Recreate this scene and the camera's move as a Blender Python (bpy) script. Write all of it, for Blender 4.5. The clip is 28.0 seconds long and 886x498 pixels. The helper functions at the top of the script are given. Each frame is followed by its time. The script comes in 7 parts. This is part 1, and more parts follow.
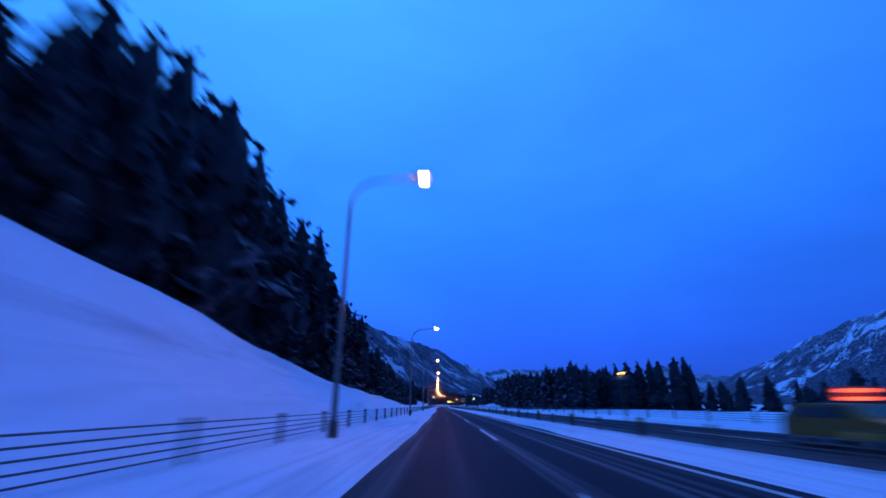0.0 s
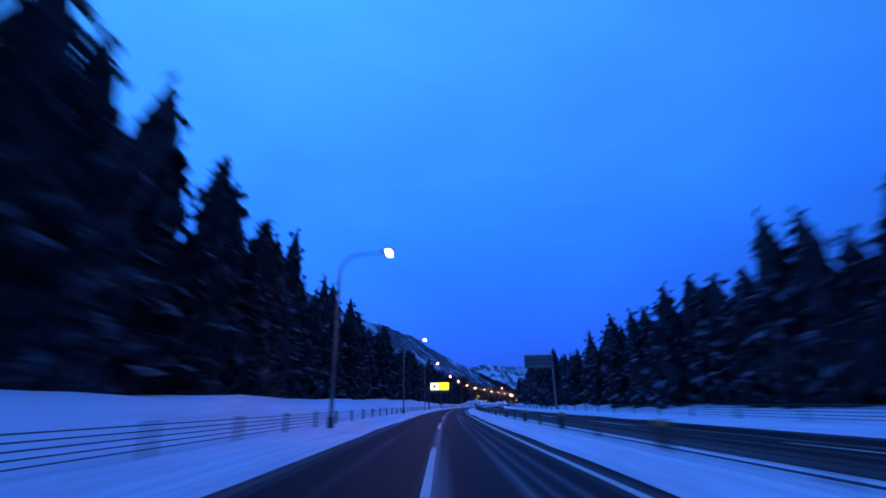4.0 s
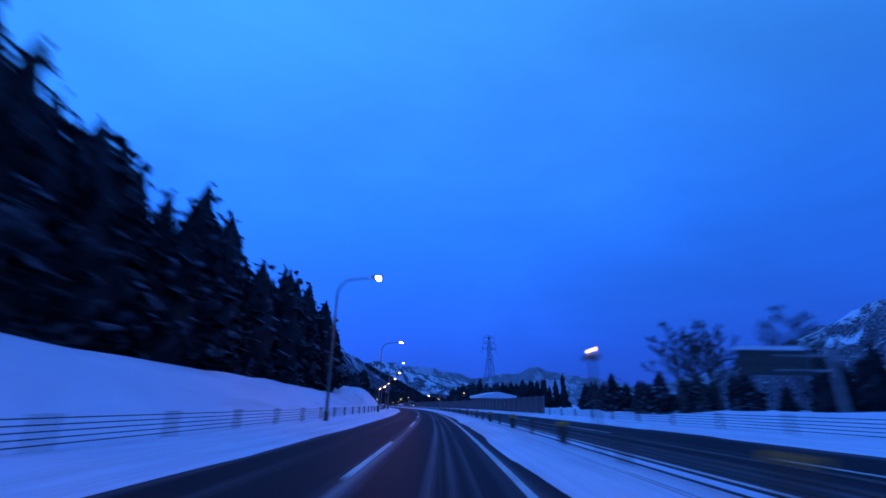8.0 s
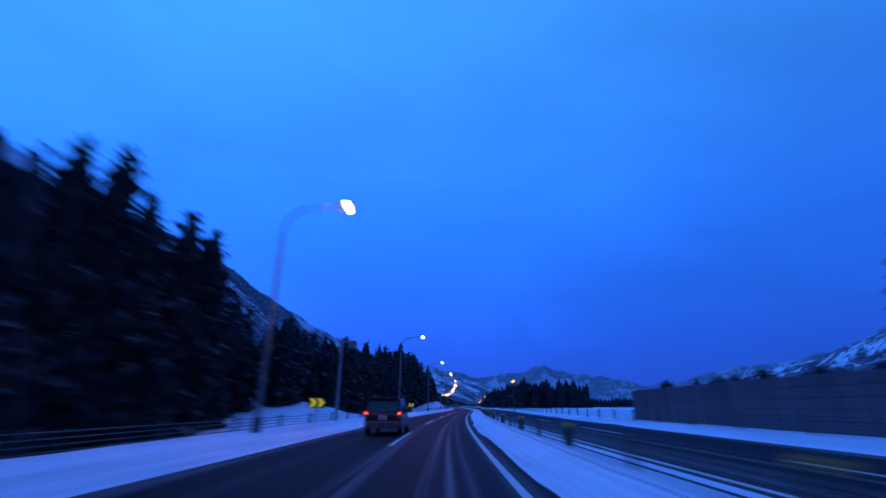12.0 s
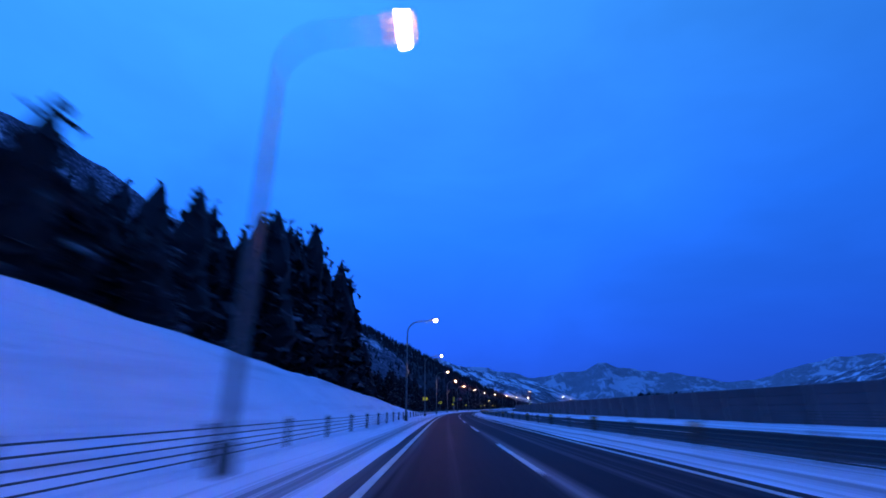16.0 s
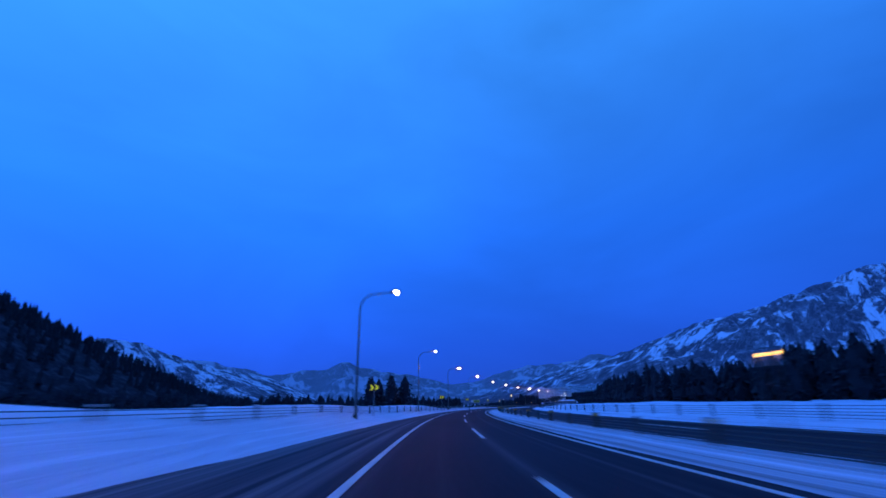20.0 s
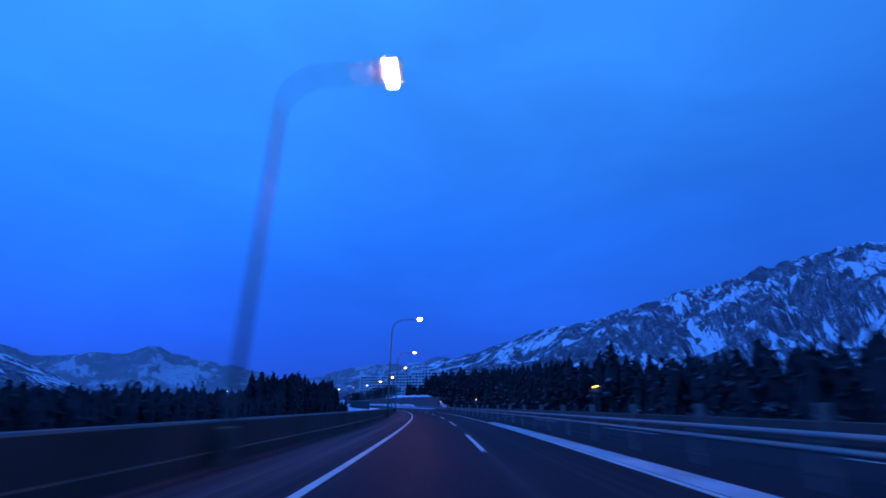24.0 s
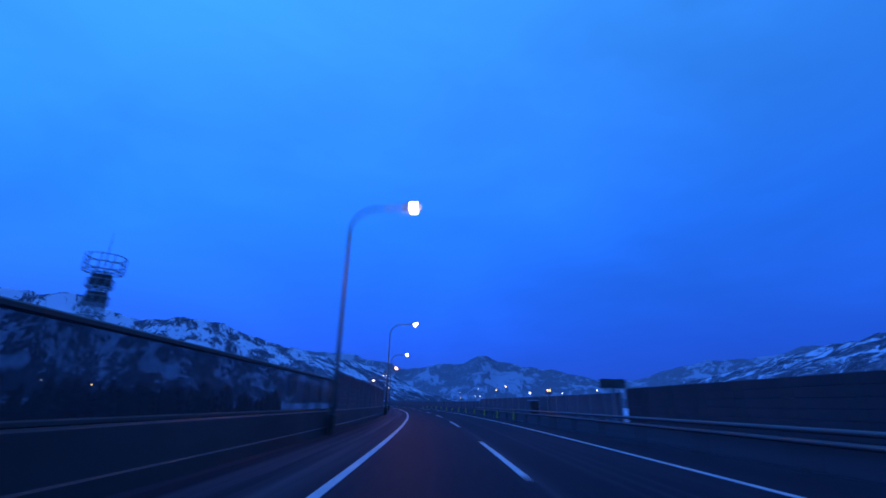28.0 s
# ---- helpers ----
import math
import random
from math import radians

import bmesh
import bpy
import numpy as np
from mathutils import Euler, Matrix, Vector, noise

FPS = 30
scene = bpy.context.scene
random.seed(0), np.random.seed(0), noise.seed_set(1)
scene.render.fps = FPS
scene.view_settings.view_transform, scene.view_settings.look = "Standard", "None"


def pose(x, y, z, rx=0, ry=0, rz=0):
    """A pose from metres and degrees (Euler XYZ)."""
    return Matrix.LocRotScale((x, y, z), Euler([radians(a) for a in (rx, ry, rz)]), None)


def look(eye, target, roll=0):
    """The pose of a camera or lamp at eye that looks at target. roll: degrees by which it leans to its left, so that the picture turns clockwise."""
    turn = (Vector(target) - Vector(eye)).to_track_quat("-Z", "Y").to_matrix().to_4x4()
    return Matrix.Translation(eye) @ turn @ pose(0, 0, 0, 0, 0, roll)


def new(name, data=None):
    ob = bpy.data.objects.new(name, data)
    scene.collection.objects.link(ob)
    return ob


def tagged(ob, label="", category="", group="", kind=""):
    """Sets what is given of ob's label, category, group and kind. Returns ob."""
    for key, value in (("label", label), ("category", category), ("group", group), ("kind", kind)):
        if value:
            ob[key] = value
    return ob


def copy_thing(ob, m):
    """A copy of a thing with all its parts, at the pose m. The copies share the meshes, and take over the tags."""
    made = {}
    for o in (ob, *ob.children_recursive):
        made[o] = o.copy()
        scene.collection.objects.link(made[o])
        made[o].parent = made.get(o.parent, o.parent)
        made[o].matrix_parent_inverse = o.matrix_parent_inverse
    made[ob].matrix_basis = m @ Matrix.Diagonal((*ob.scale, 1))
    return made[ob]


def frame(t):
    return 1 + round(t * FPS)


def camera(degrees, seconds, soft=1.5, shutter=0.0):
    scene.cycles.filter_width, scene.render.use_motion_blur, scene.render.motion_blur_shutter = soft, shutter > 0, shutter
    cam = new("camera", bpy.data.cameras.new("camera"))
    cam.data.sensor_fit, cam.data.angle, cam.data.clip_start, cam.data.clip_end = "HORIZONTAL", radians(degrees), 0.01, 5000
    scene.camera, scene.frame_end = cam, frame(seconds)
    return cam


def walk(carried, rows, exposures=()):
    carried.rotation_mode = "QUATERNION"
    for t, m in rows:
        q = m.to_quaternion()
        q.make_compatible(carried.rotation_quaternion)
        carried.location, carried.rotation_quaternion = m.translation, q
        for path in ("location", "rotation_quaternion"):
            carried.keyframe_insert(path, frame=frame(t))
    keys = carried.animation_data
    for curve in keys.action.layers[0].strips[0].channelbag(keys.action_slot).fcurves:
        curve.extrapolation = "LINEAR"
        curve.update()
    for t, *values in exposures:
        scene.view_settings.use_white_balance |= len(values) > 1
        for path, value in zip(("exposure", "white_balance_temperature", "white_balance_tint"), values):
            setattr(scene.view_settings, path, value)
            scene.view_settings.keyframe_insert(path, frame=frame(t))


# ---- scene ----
# ---------------------------------------------------------------- camera and drive
# All lengths below are true metres; K brings them to the scene's units, because the
# speeded-up drive has to stay under the path's speed limit.
K = 0.31
EYE = 1.31
KAPPA = [-11, -11, -10, -9, -8, 1, 15, 16, 22, 32, 41, 51, 61, 72, 83, 88, 88, 63, 16, -32, -70, -98, -102, -84, -46, -1,
         42, 81, 112, 124, 124, 42, -25, -66, -46, -38, -37, -67, -74, -33, 31, 80, 106, 118, 131, 156, 154, 134, 121, 118,
         140, 156, 154, 134, 97, 53, 8, -36, -81, -126, -150, -147, -149, -147, -142, -143, -145, -139, -137, -136, -134,
         -130, -126, -123, -121, -119, -117, -116, -115]
GRID = np.arange(-140.0, 4000.0, 4.0)
_k = np.interp(GRID, np.arange(len(KAPPA)) * 50.0 - 40.0, np.array(KAPPA) * 1e-5)
TURN = np.concatenate([[0], np.cumsum((_k[1:] + _k[:-1]) * 2.0)])
TURN -= np.interp(-40.0, GRID, TURN)
_m = (TURN[1:] + TURN[:-1]) / 2
ROADX = np.concatenate([[0], np.cumsum(np.sin(_m) * 4.0)])
ROADY = np.concatenate([[0], np.cumsum(np.cos(_m) * 4.0)])
ROADX -= np.interp(0.0, GRID, ROADX)
ROADY -= np.interp(0.0, GRID, ROADY)


def road_xy(s, d):
    """Plan place, in true metres, at s along the road and d to the right of its lane line; and the heading."""
    a = np.interp(s, GRID, TURN)
    return np.interp(s, GRID, ROADX) + d * np.cos(a), np.interp(s, GRID, ROADY) - d * np.sin(a), a


def valley(x, y):
    """Plan place in the upper valley, whose own survey starts at 2000 m along the road."""
    px, py, a = road_xy(2000.0, 0.0)
    t = a - 0.38426
    u, w = x - 383.43, y - 1937.01
    return float(px + u * math.cos(t) + w * math.sin(t)), float(py - u * math.sin(t) + w * math.cos(t))


def spot(s, d, z=0.0, turn=0.0):
    """The pose of a thing at the road's side: its y axis runs along the road."""
    x, y, a = road_xy(s, d)
    return Matrix.Translation((x * K, y * K, z * K)) @ Matrix.Rotation(radians(turn) - a, 4, "Z")


# seconds, way along the road, offset from the lane line, yaw, pitch, roll
DRIVE = [
    (0, 0.9, -2.13, -0.20, 19.47, 0.11),
    (1, 115.3, -2.23, 0.01, 19.38, 0.16),
    (2, 230.3, -2.01, 1.23, 19.43, -1.54),
    (5, 595.2, 1.44, 0.41, 19.38, -0.77),
    (6, 715.5, 2.10, -0.09, 19.59, -0.15),
    (7, 835.6, 1.89, 0.08, 19.68, 0.35),
    (8, 954.5, 1.80, -0.35, 19.41, 0.69),
    (9, 1075.6, 1.22, -0.49, 19.46, 1.38),
    (10, 1194.6, 1.46, -0.07, 19.55, 0.95),
    (11, 1314.7, 1.58, 0.37, 19.48, 0.01),
    (12, 1435.0, 1.87, 0.26, 19.52, 0.40),
    (15, 1794.2, -1.93, 1.14, 19.65, 0.51),
    (16, 1915.1, -2.04, -0.13, 19.90, -0.66),
    (17, 2033.6, -2.02, 0.85, 19.51, -0.35),
    (18, 2155.1, -1.87, 2.65, 19.25, -0.92),
    (19, 2277.1, -2.23, 0.71, 19.41, -0.31),
    (20, 2396.9, -1.92, 1.71, 19.49, -1.05),
    (21, 2514.5, -1.42, 1.70, 19.51, -0.78),
    (24, 2873.3, -1.31, -0.64, 19.50, 1.02),
    (25, 2993.1, -1.49, -0.69, 19.36, 0.88),
    (26, 3116.0, -1.25, 0.01, 19.54, 0.01),
    (27, 3233.4, -1.83, -0.12, 19.41, 0.27),
    (28, 3354.5, -1.72, -0.18, 19.28, 1.23),
]


def glide(t, xs, ys):
    xs, ys = np.asarray(xs, float), np.asarray(ys, float)
    slope = np.diff(ys) / np.diff(xs)
    m = np.gradient(ys, xs)
    for i in range(1, len(xs) - 1):
        p, q = slope[i - 1], slope[i]
        m[i] = 0 if p * q <= 0 else 2 * p * q / (p + q)
    i = int(np.clip(np.searchsorted(xs, t) - 1, 0, len(xs) - 2))
    w = xs[i + 1] - xs[i]
    u = (t - xs[i]) / w
    return (1 + 2 * u) * (1 - u) ** 2 * ys[i] + u * (1 - u) ** 2 * w * m[i] + u * u * (3 - 2 * u) * ys[i + 1] + u * u * (u - 1) * w * m[i + 1]


def drive():
    cols = list(zip(*DRIVE))
    rows = []
    for n in range(141):
        t = n * 0.2
        s, d, yaw, pitch, roll = [glide(t, cols[0], c) for c in cols[1:]]
        x, y, a = road_xy(s, d)
        a += radians(yaw)
        p = radians(pitch)
        eye = Vector((x * K, y * K, EYE * K))
        way = Vector((math.sin(a) * math.cos(p), math.cos(a) * math.cos(p), math.sin(p)))
        rows.append((t, look(eye, eye + way, roll)))
    return rows


cam = camera(90, 28.0, soft=1.7, shutter=0.25)
walk(cam, drive(), exposures=[(0, 0.18, 6500, 10), (2, 0.15, 6500, 10), (5, 0.17, 6500, 10), (6, 0.06, 6500, 10), (12, 0.09, 6500, 10), (16, 0.06, 6350, 10), (20, 0.11, 6350, 10), (24, 0.22, 6350, 10), (28, 0.10, 6350, 10)])

# ---------------------------------------------------------------- sky
world = bpy.data.worlds.new("dusk")
world.use_nodes = True
scene.world = world


def build_sky():
    nt = world.node_tree
    nd, lk = nt.nodes, nt.links
    bg = nd["Background"]
    sky = nd.new("ShaderNodeTexSky")
    sky.sky_type = "NISHITA"
    sky.sun_disc = False
    sky.sun_elevation = radians(2.0)
    sky.sun_rotation = radians(-50)
    sky.altitude = 400
    sky.dust_density = 0.3
    sky.ozone_density = 3.0
    co = nd.new("ShaderNodeTexCoord")
    sep = nd.new("ShaderNodeSeparateXYZ")
    lk.new(co.outputs["Generated"], sep.inputs[0])
    ramp = nd.new("ShaderNodeValToRGB")
    cr = ramp.color_ramp
    cr.elements[0].position, cr.elements[0].color = 0.0, (0.0085, 0.062, 0.55, 1)
    cr.elements[1].position, cr.elements[1].color = 0.75, (0.044, 0.305, 1.04, 1)
    e = cr.elements.new(0.98)
    e.color = (0.034, 0.105, 0.98, 1)
    e = cr.elements.new(0.12)
    e.color = (0.012, 0.094, 0.75, 1)
    e = cr.elements.new(0.36)
    e.color = (0.018, 0.175, 0.98, 1)
    lk.new(sep.outputs["Z"], ramp.inputs[0])
    # soft cloud sheets
    mp = nd.new("ShaderNodeMapping")
    mp.inputs["Scale"].default_value = (1.2, 1.2, 2.6)
    lk.new(co.outputs["Generated"], mp.inputs[0])
    nz = nd.new("ShaderNodeTexNoise")
    nz.inputs["Scale"].default_value = 1.6
    nz.inputs["Detail"].default_value = 5
    nz.inputs["Roughness"].default_value = 0.5
    nz.inputs["Distortion"].default_value = 0.6
    lk.new(mp.outputs[0], nz.inputs["Vector"])
    mr = nd.new("ShaderNodeMapRange")
    mr.inputs["From Min"].default_value, mr.inputs["From Max"].default_value = 0.3, 0.7
    mr.inputs["To Min"].default_value, mr.inputs["To Max"].default_value = 0.88, 1.13
    lk.new(nz.outputs["Fac"], mr.inputs["Value"])
    # the last light stands towards -x, +y
    glow = nd.new("ShaderNodeVectorMath")
    glow.operation = "DOT_PRODUCT"
    glow.inputs[1].default_value = (-0.40, 0.92, 0.0)
    lk.new(co.outputs["Generated"], glow.inputs[0])
    gm = nd.new("ShaderNodeMapRange")
    gm.inputs["From Min"].default_value, gm.inputs["From Max"].default_value = -1.0, 1.0
    gm.inputs["To Min"].default_value, gm.inputs["To Max"].default_value = 0.38, 1.31
    lk.new(glow.outputs["Value"], gm.inputs["Value"])
    both = nd.new("ShaderNodeMath")
    both.operation = "MULTIPLY"
    lk.new(mr.outputs[0], both.inputs[0])
    lk.new(gm.outputs[0], both.inputs[1])
    # thin and thick cloud by bearing
    turn = nd.new("ShaderNodeMath")
    turn.operation = "ARCTAN2"
    lk.new(sep.outputs["X"], turn.inputs[0])
    lk.new(sep.outputs["Y"], turn.inputs[1])
    share = nd.new("ShaderNodeMapRange")
    share.inputs["From Min"].default_value, share.inputs["From Max"].default_value = -math.pi, math.pi
    lk.new(turn.outputs[0], share.inputs["Value"])
    thin = nd.new("ShaderNodeFloatCurve")
    curve = thin.mapping.curves[0]
    curve.points[0].location, curve.points[1].location = (0.0, 0.80), (1.0, 0.80)
    for bearing, height in ((-60, 0.80), (-40, 0.70), (-20, 0.615), (0, 0.58), (20, 0.572), (40, 0.56), (60, 0.565), (80, 0.63), (100, 0.68), (120, 0.72)):
        curve.points.new((bearing + 180) / 360, height)
    thin.mapping.update()
    lk.new(share.outputs[0], thin.inputs["Value"])
    whole = nd.new("ShaderNodeMath")
    whole.operation = "MULTIPLY"
    lk.new(both.outputs[0], whole.inputs[0])
    lk.new(thin.outputs[0], whole.inputs[1])
    mul = nd.new("ShaderNodeVectorMath")
    mul.operation = "SCALE"
    lk.new(ramp.outputs[0], mul.inputs[0])
    lk.new(whole.outputs[0], mul.inputs["Scale"])
    half = nd.new("ShaderNodeVectorMath")
    half.operation = "SCALE"
    half.inputs["Scale"].default_value = 0.0048
    lk.new(sky.outputs[0], half.inputs[0])
    add = nd.new("ShaderNodeVectorMath")
    lk.new(mul.outputs[0], add.inputs[0])
    lk.new(half.outputs[0], add.inputs[1])
    lk.new(add.outputs[0], bg.inputs["Color"])
    bg.inputs["Strength"].default_value = 1.68


build_sky()
sun = new("sun", bpy.data.lights.new("sun", "SUN"))
sun.data.energy, sun.data.angle, sun.data.color = 0.17, radians(70), (0.20, 0.27, 1.0)
sun.matrix_world = look((0, 0, 300), (20, -50, 0))


# ---------------------------------------------------------------- materials
def material(name, low, high, rough=0.7, scale=2.0, fine=14.0, bump=0.2, metal=0.0, coords="Object", stretch=(1, 1, 1), spread=0.0, spec=0.4):
    """Two colours mixed by noise at two scales (per true metre), with fine relief."""
    m = bpy.data.materials.new(name)
    m.use_nodes = True
    nd, lk = m.node_tree.nodes, m.node_tree.links
    b = nd["Principled BSDF"]
    b.inputs["Roughness"].default_value = rough
    b.inputs["Metallic"].default_value = metal
    b.inputs["Specular IOR Level"].default_value = spec
    co = nd.new("ShaderNodeTexCoord")
    mp = nd.new("ShaderNodeMapping")
    mp.inputs["Scale"].default_value = stretch if coords == "UV" else [c / K for c in stretch]
    lk.new(co.outputs[coords], mp.inputs[0])
    big, small = nd.new("ShaderNodeTexNoise"), nd.new("ShaderNodeTexNoise")
    big.inputs["Scale"].default_value, small.inputs["Scale"].default_value = scale, fine
    big.inputs["Detail"].default_value = 4
    small.inputs["Detail"].default_value = 3
    for n in (big, small):
        lk.new(mp.outputs[0], n.inputs["Vector"])
    ma = nd.new("ShaderNodeMath")
    ma.operation = "MULTIPLY_ADD"
    ma.inputs[1].default_value = 0.4
    lk.new(small.outputs["Fac"], ma.inputs[0])
    lk.new(big.outputs["Fac"], ma.inputs[2])
    val = ma.outputs[0]
    if spread:
        info = nd.new("ShaderNodeObjectInfo")
        m2 = nd.new("ShaderNodeMath")
        m2.operation = "MULTIPLY_ADD"
        m2.inputs[1].default_value = spread
        lk.new(info.outputs["Random"], m2.inputs[0])
        lk.new(val, m2.inputs[2])
        val = m2.outputs[0]
    mr = nd.new("ShaderNodeMapRange")
    mr.inputs["From Min"].default_value, mr.inputs["From Max"].default_value = 0.45 + spread * 0.2, 0.95 + spread * 0.7
    lk.new(val, mr.inputs["Value"])
    mix = nd.new("ShaderNodeMix")
    mix.data_type = "RGBA"
    mix.inputs[6].default_value, mix.inputs[7].default_value = (*low, 1), (*high, 1)
    lk.new(mr.outputs[0], mix.inputs[0])
    lk.new(mix.outputs[2], b.inputs["Base Color"])
    if bump:
        bp = nd.new("ShaderNodeBump")
        bp.inputs["Strength"].default_value = bump
        bp.inputs["Distance"].default_value = 0.03 * K
        lk.new(val, bp.inputs["Height"])
        lk.new(bp.outputs[0], b.inputs["Normal"])
    return m


def glowing(name, colour, strength):
    m = bpy.data.materials.new(name)
    m.use_nodes = True
    b = m.node_tree.nodes["Principled BSDF"]
    b.inputs["Base Color"].default_value = (*colour, 1)
    b.inputs["Emission Color"].default_value = (*colour, 1)
    b.inputs["Emission Strength"].default_value = strength
    return m


def snowed(name, low, high, amount, scale, fine=20.0, bump=0.3, sharp=0.12, normal_share=0.5, rough=0.85, level=0.62, detail=6, coarse=0.62, snow=(0.78, 0.80, 0.83)):
    """A dark surface with snow lying on what faces up, broken up by noise."""
    m = material(name, low, high, rough, scale, fine, bump)
    nd, lk = m.node_tree.nodes, m.node_tree.links
    b = nd["Principled BSDF"]
    old = b.inputs["Base Color"].links[0].from_socket
    geo = nd.new("ShaderNodeNewGeometry")
    sep = nd.new("ShaderNodeSeparateXYZ")
    lk.new(geo.outputs["Normal"], sep.inputs[0])
    co = nd.new("ShaderNodeTexCoord")
    nz = nd.new("ShaderNodeTexNoise")
    nz.inputs["Scale"].default_value = scale * 1.7 / K
    nz.inputs["Detail"].default_value = detail
    nz.inputs["Roughness"].default_value = coarse
    lk.new(co.outputs["Object"], nz.inputs["Vector"])
    ab = nd.new("ShaderNodeMath")
    ab.operation = "ABSOLUTE"
    lk.new(sep.outputs["Z"], ab.inputs[0])
    up = nd.new("ShaderNodeMath")
    up.operation = "MULTIPLY_ADD"
    up.inputs[1].default_value = normal_share
    lk.new(ab.outputs[0], up.inputs[0])
    lk.new(nz.outputs["Fac"], up.inputs[2])
    mr = nd.new("ShaderNodeMapRange")
    edge = 0.5 + normal_share * level + (0.5 - amount) * 0.55
    mr.inputs["From Min"].default_value, mr.inputs["From Max"].default_value = edge - sharp, edge + sharp
    lk.new(up.outputs[0], mr.inputs["Value"])
    mix = nd.new("ShaderNodeMix")
    mix.data_type = "RGBA"
    mix.inputs[7].default_value = (*snow, 1)
    lk.new(old, mix.inputs[6])
    lk.new(mr.outputs[0], mix.inputs[0])
    lk.new(mix.outputs[2], b.inputs["Base Color"])
    return m


def slope_material(name, dark, pale, open_share, cell, foot, snow=(0.74, 0.75, 0.81)):
    """Bare woods speckled with snow, broken by open snowy runs and gullies that lead downhill."""
    m = bpy.data.materials.new(name)
    m.use_nodes = True
    nd, lk = m.node_tree.nodes, m.node_tree.links
    b = nd["Principled BSDF"]
    b.inputs["Roughness"].default_value = 0.9
    b.inputs["Specular IOR Level"].default_value = 0.1
    co = nd.new("ShaderNodeTexCoord")

    def noise(su, sv, detail, rough=0.55, twist=0.0, source="UV"):
        mp = nd.new("ShaderNodeMapping")
        mp.inputs["Scale"].default_value = (su, sv, su)
        lk.new(co.outputs[source], mp.inputs[0])
        nz = nd.new("ShaderNodeTexNoise")
        nz.inputs["Scale"].default_value = 1.0
        nz.inputs["Detail"].default_value = detail
        nz.inputs["Roughness"].default_value = rough
        nz.inputs["Distortion"].default_value = twist
        lk.new(mp.outputs[0], nz.inputs["Vector"])
        return nz.outputs["Fac"]

    def math_node(op, x, y, z=None):
        n = nd.new("ShaderNodeMath")
        n.operation = op
        for k, v in enumerate((x, y, z)):
            if v is None:
                continue
            if isinstance(v, (int, float)):
                n.inputs[k].default_value = v
            else:
                lk.new(v, n.inputs[k])
        return n.outputs[0]

    def step(v, a, c, top=1.0):
        r = nd.new("ShaderNodeMapRange")
        r.interpolation_type = "SMOOTHSTEP"
        r.inputs["From Min"].default_value, r.inputs["From Max"].default_value = a, c
        r.inputs["To Max"].default_value = top
        lk.new(v, r.inputs["Value"])
        return r.outputs[0]
    patch = noise(1 / cell, 0.6 / cell, 5, 0.55, 1.0)
    streak = noise(4.2 / cell, 1.7 / cell, 4, 0.6, 1.2)
    speck = noise(0.16 / K, 0.16 / K, 3, 0.75, 0.0, "Object")
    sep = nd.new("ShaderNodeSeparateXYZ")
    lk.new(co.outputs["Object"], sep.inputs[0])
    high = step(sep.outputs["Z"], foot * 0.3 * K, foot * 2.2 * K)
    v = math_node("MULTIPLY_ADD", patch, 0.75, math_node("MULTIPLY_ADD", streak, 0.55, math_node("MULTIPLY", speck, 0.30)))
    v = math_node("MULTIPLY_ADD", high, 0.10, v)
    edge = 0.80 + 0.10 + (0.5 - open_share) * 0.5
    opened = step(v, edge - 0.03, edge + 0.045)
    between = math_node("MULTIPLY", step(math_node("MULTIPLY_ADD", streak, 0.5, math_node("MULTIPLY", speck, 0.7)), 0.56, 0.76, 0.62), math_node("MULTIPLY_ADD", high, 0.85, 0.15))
    wood = nd.new("ShaderNodeMix")
    wood.data_type = "RGBA"
    wood.inputs[6].default_value, wood.inputs[7].default_value = (*dark, 1), (*pale, 1)
    lk.new(step(speck, 0.35, 0.65), wood.inputs[0])
    one = nd.new("ShaderNodeMix")
    one.data_type = "RGBA"
    one.inputs[7].default_value = (snow[0] * 0.72, snow[1] * 0.72, snow[2] * 0.72, 1)
    lk.new(wood.outputs[2], one.inputs[6])
    lk.new(between, one.inputs[0])
    two = nd.new("ShaderNodeMix")
    two.data_type = "RGBA"
    two.inputs[7].default_value = (*snow, 1)
    lk.new(one.outputs[2], two.inputs[6])
    lk.new(opened, two.inputs[0])
    lk.new(two.outputs[2], b.inputs["Base Color"])
    return m


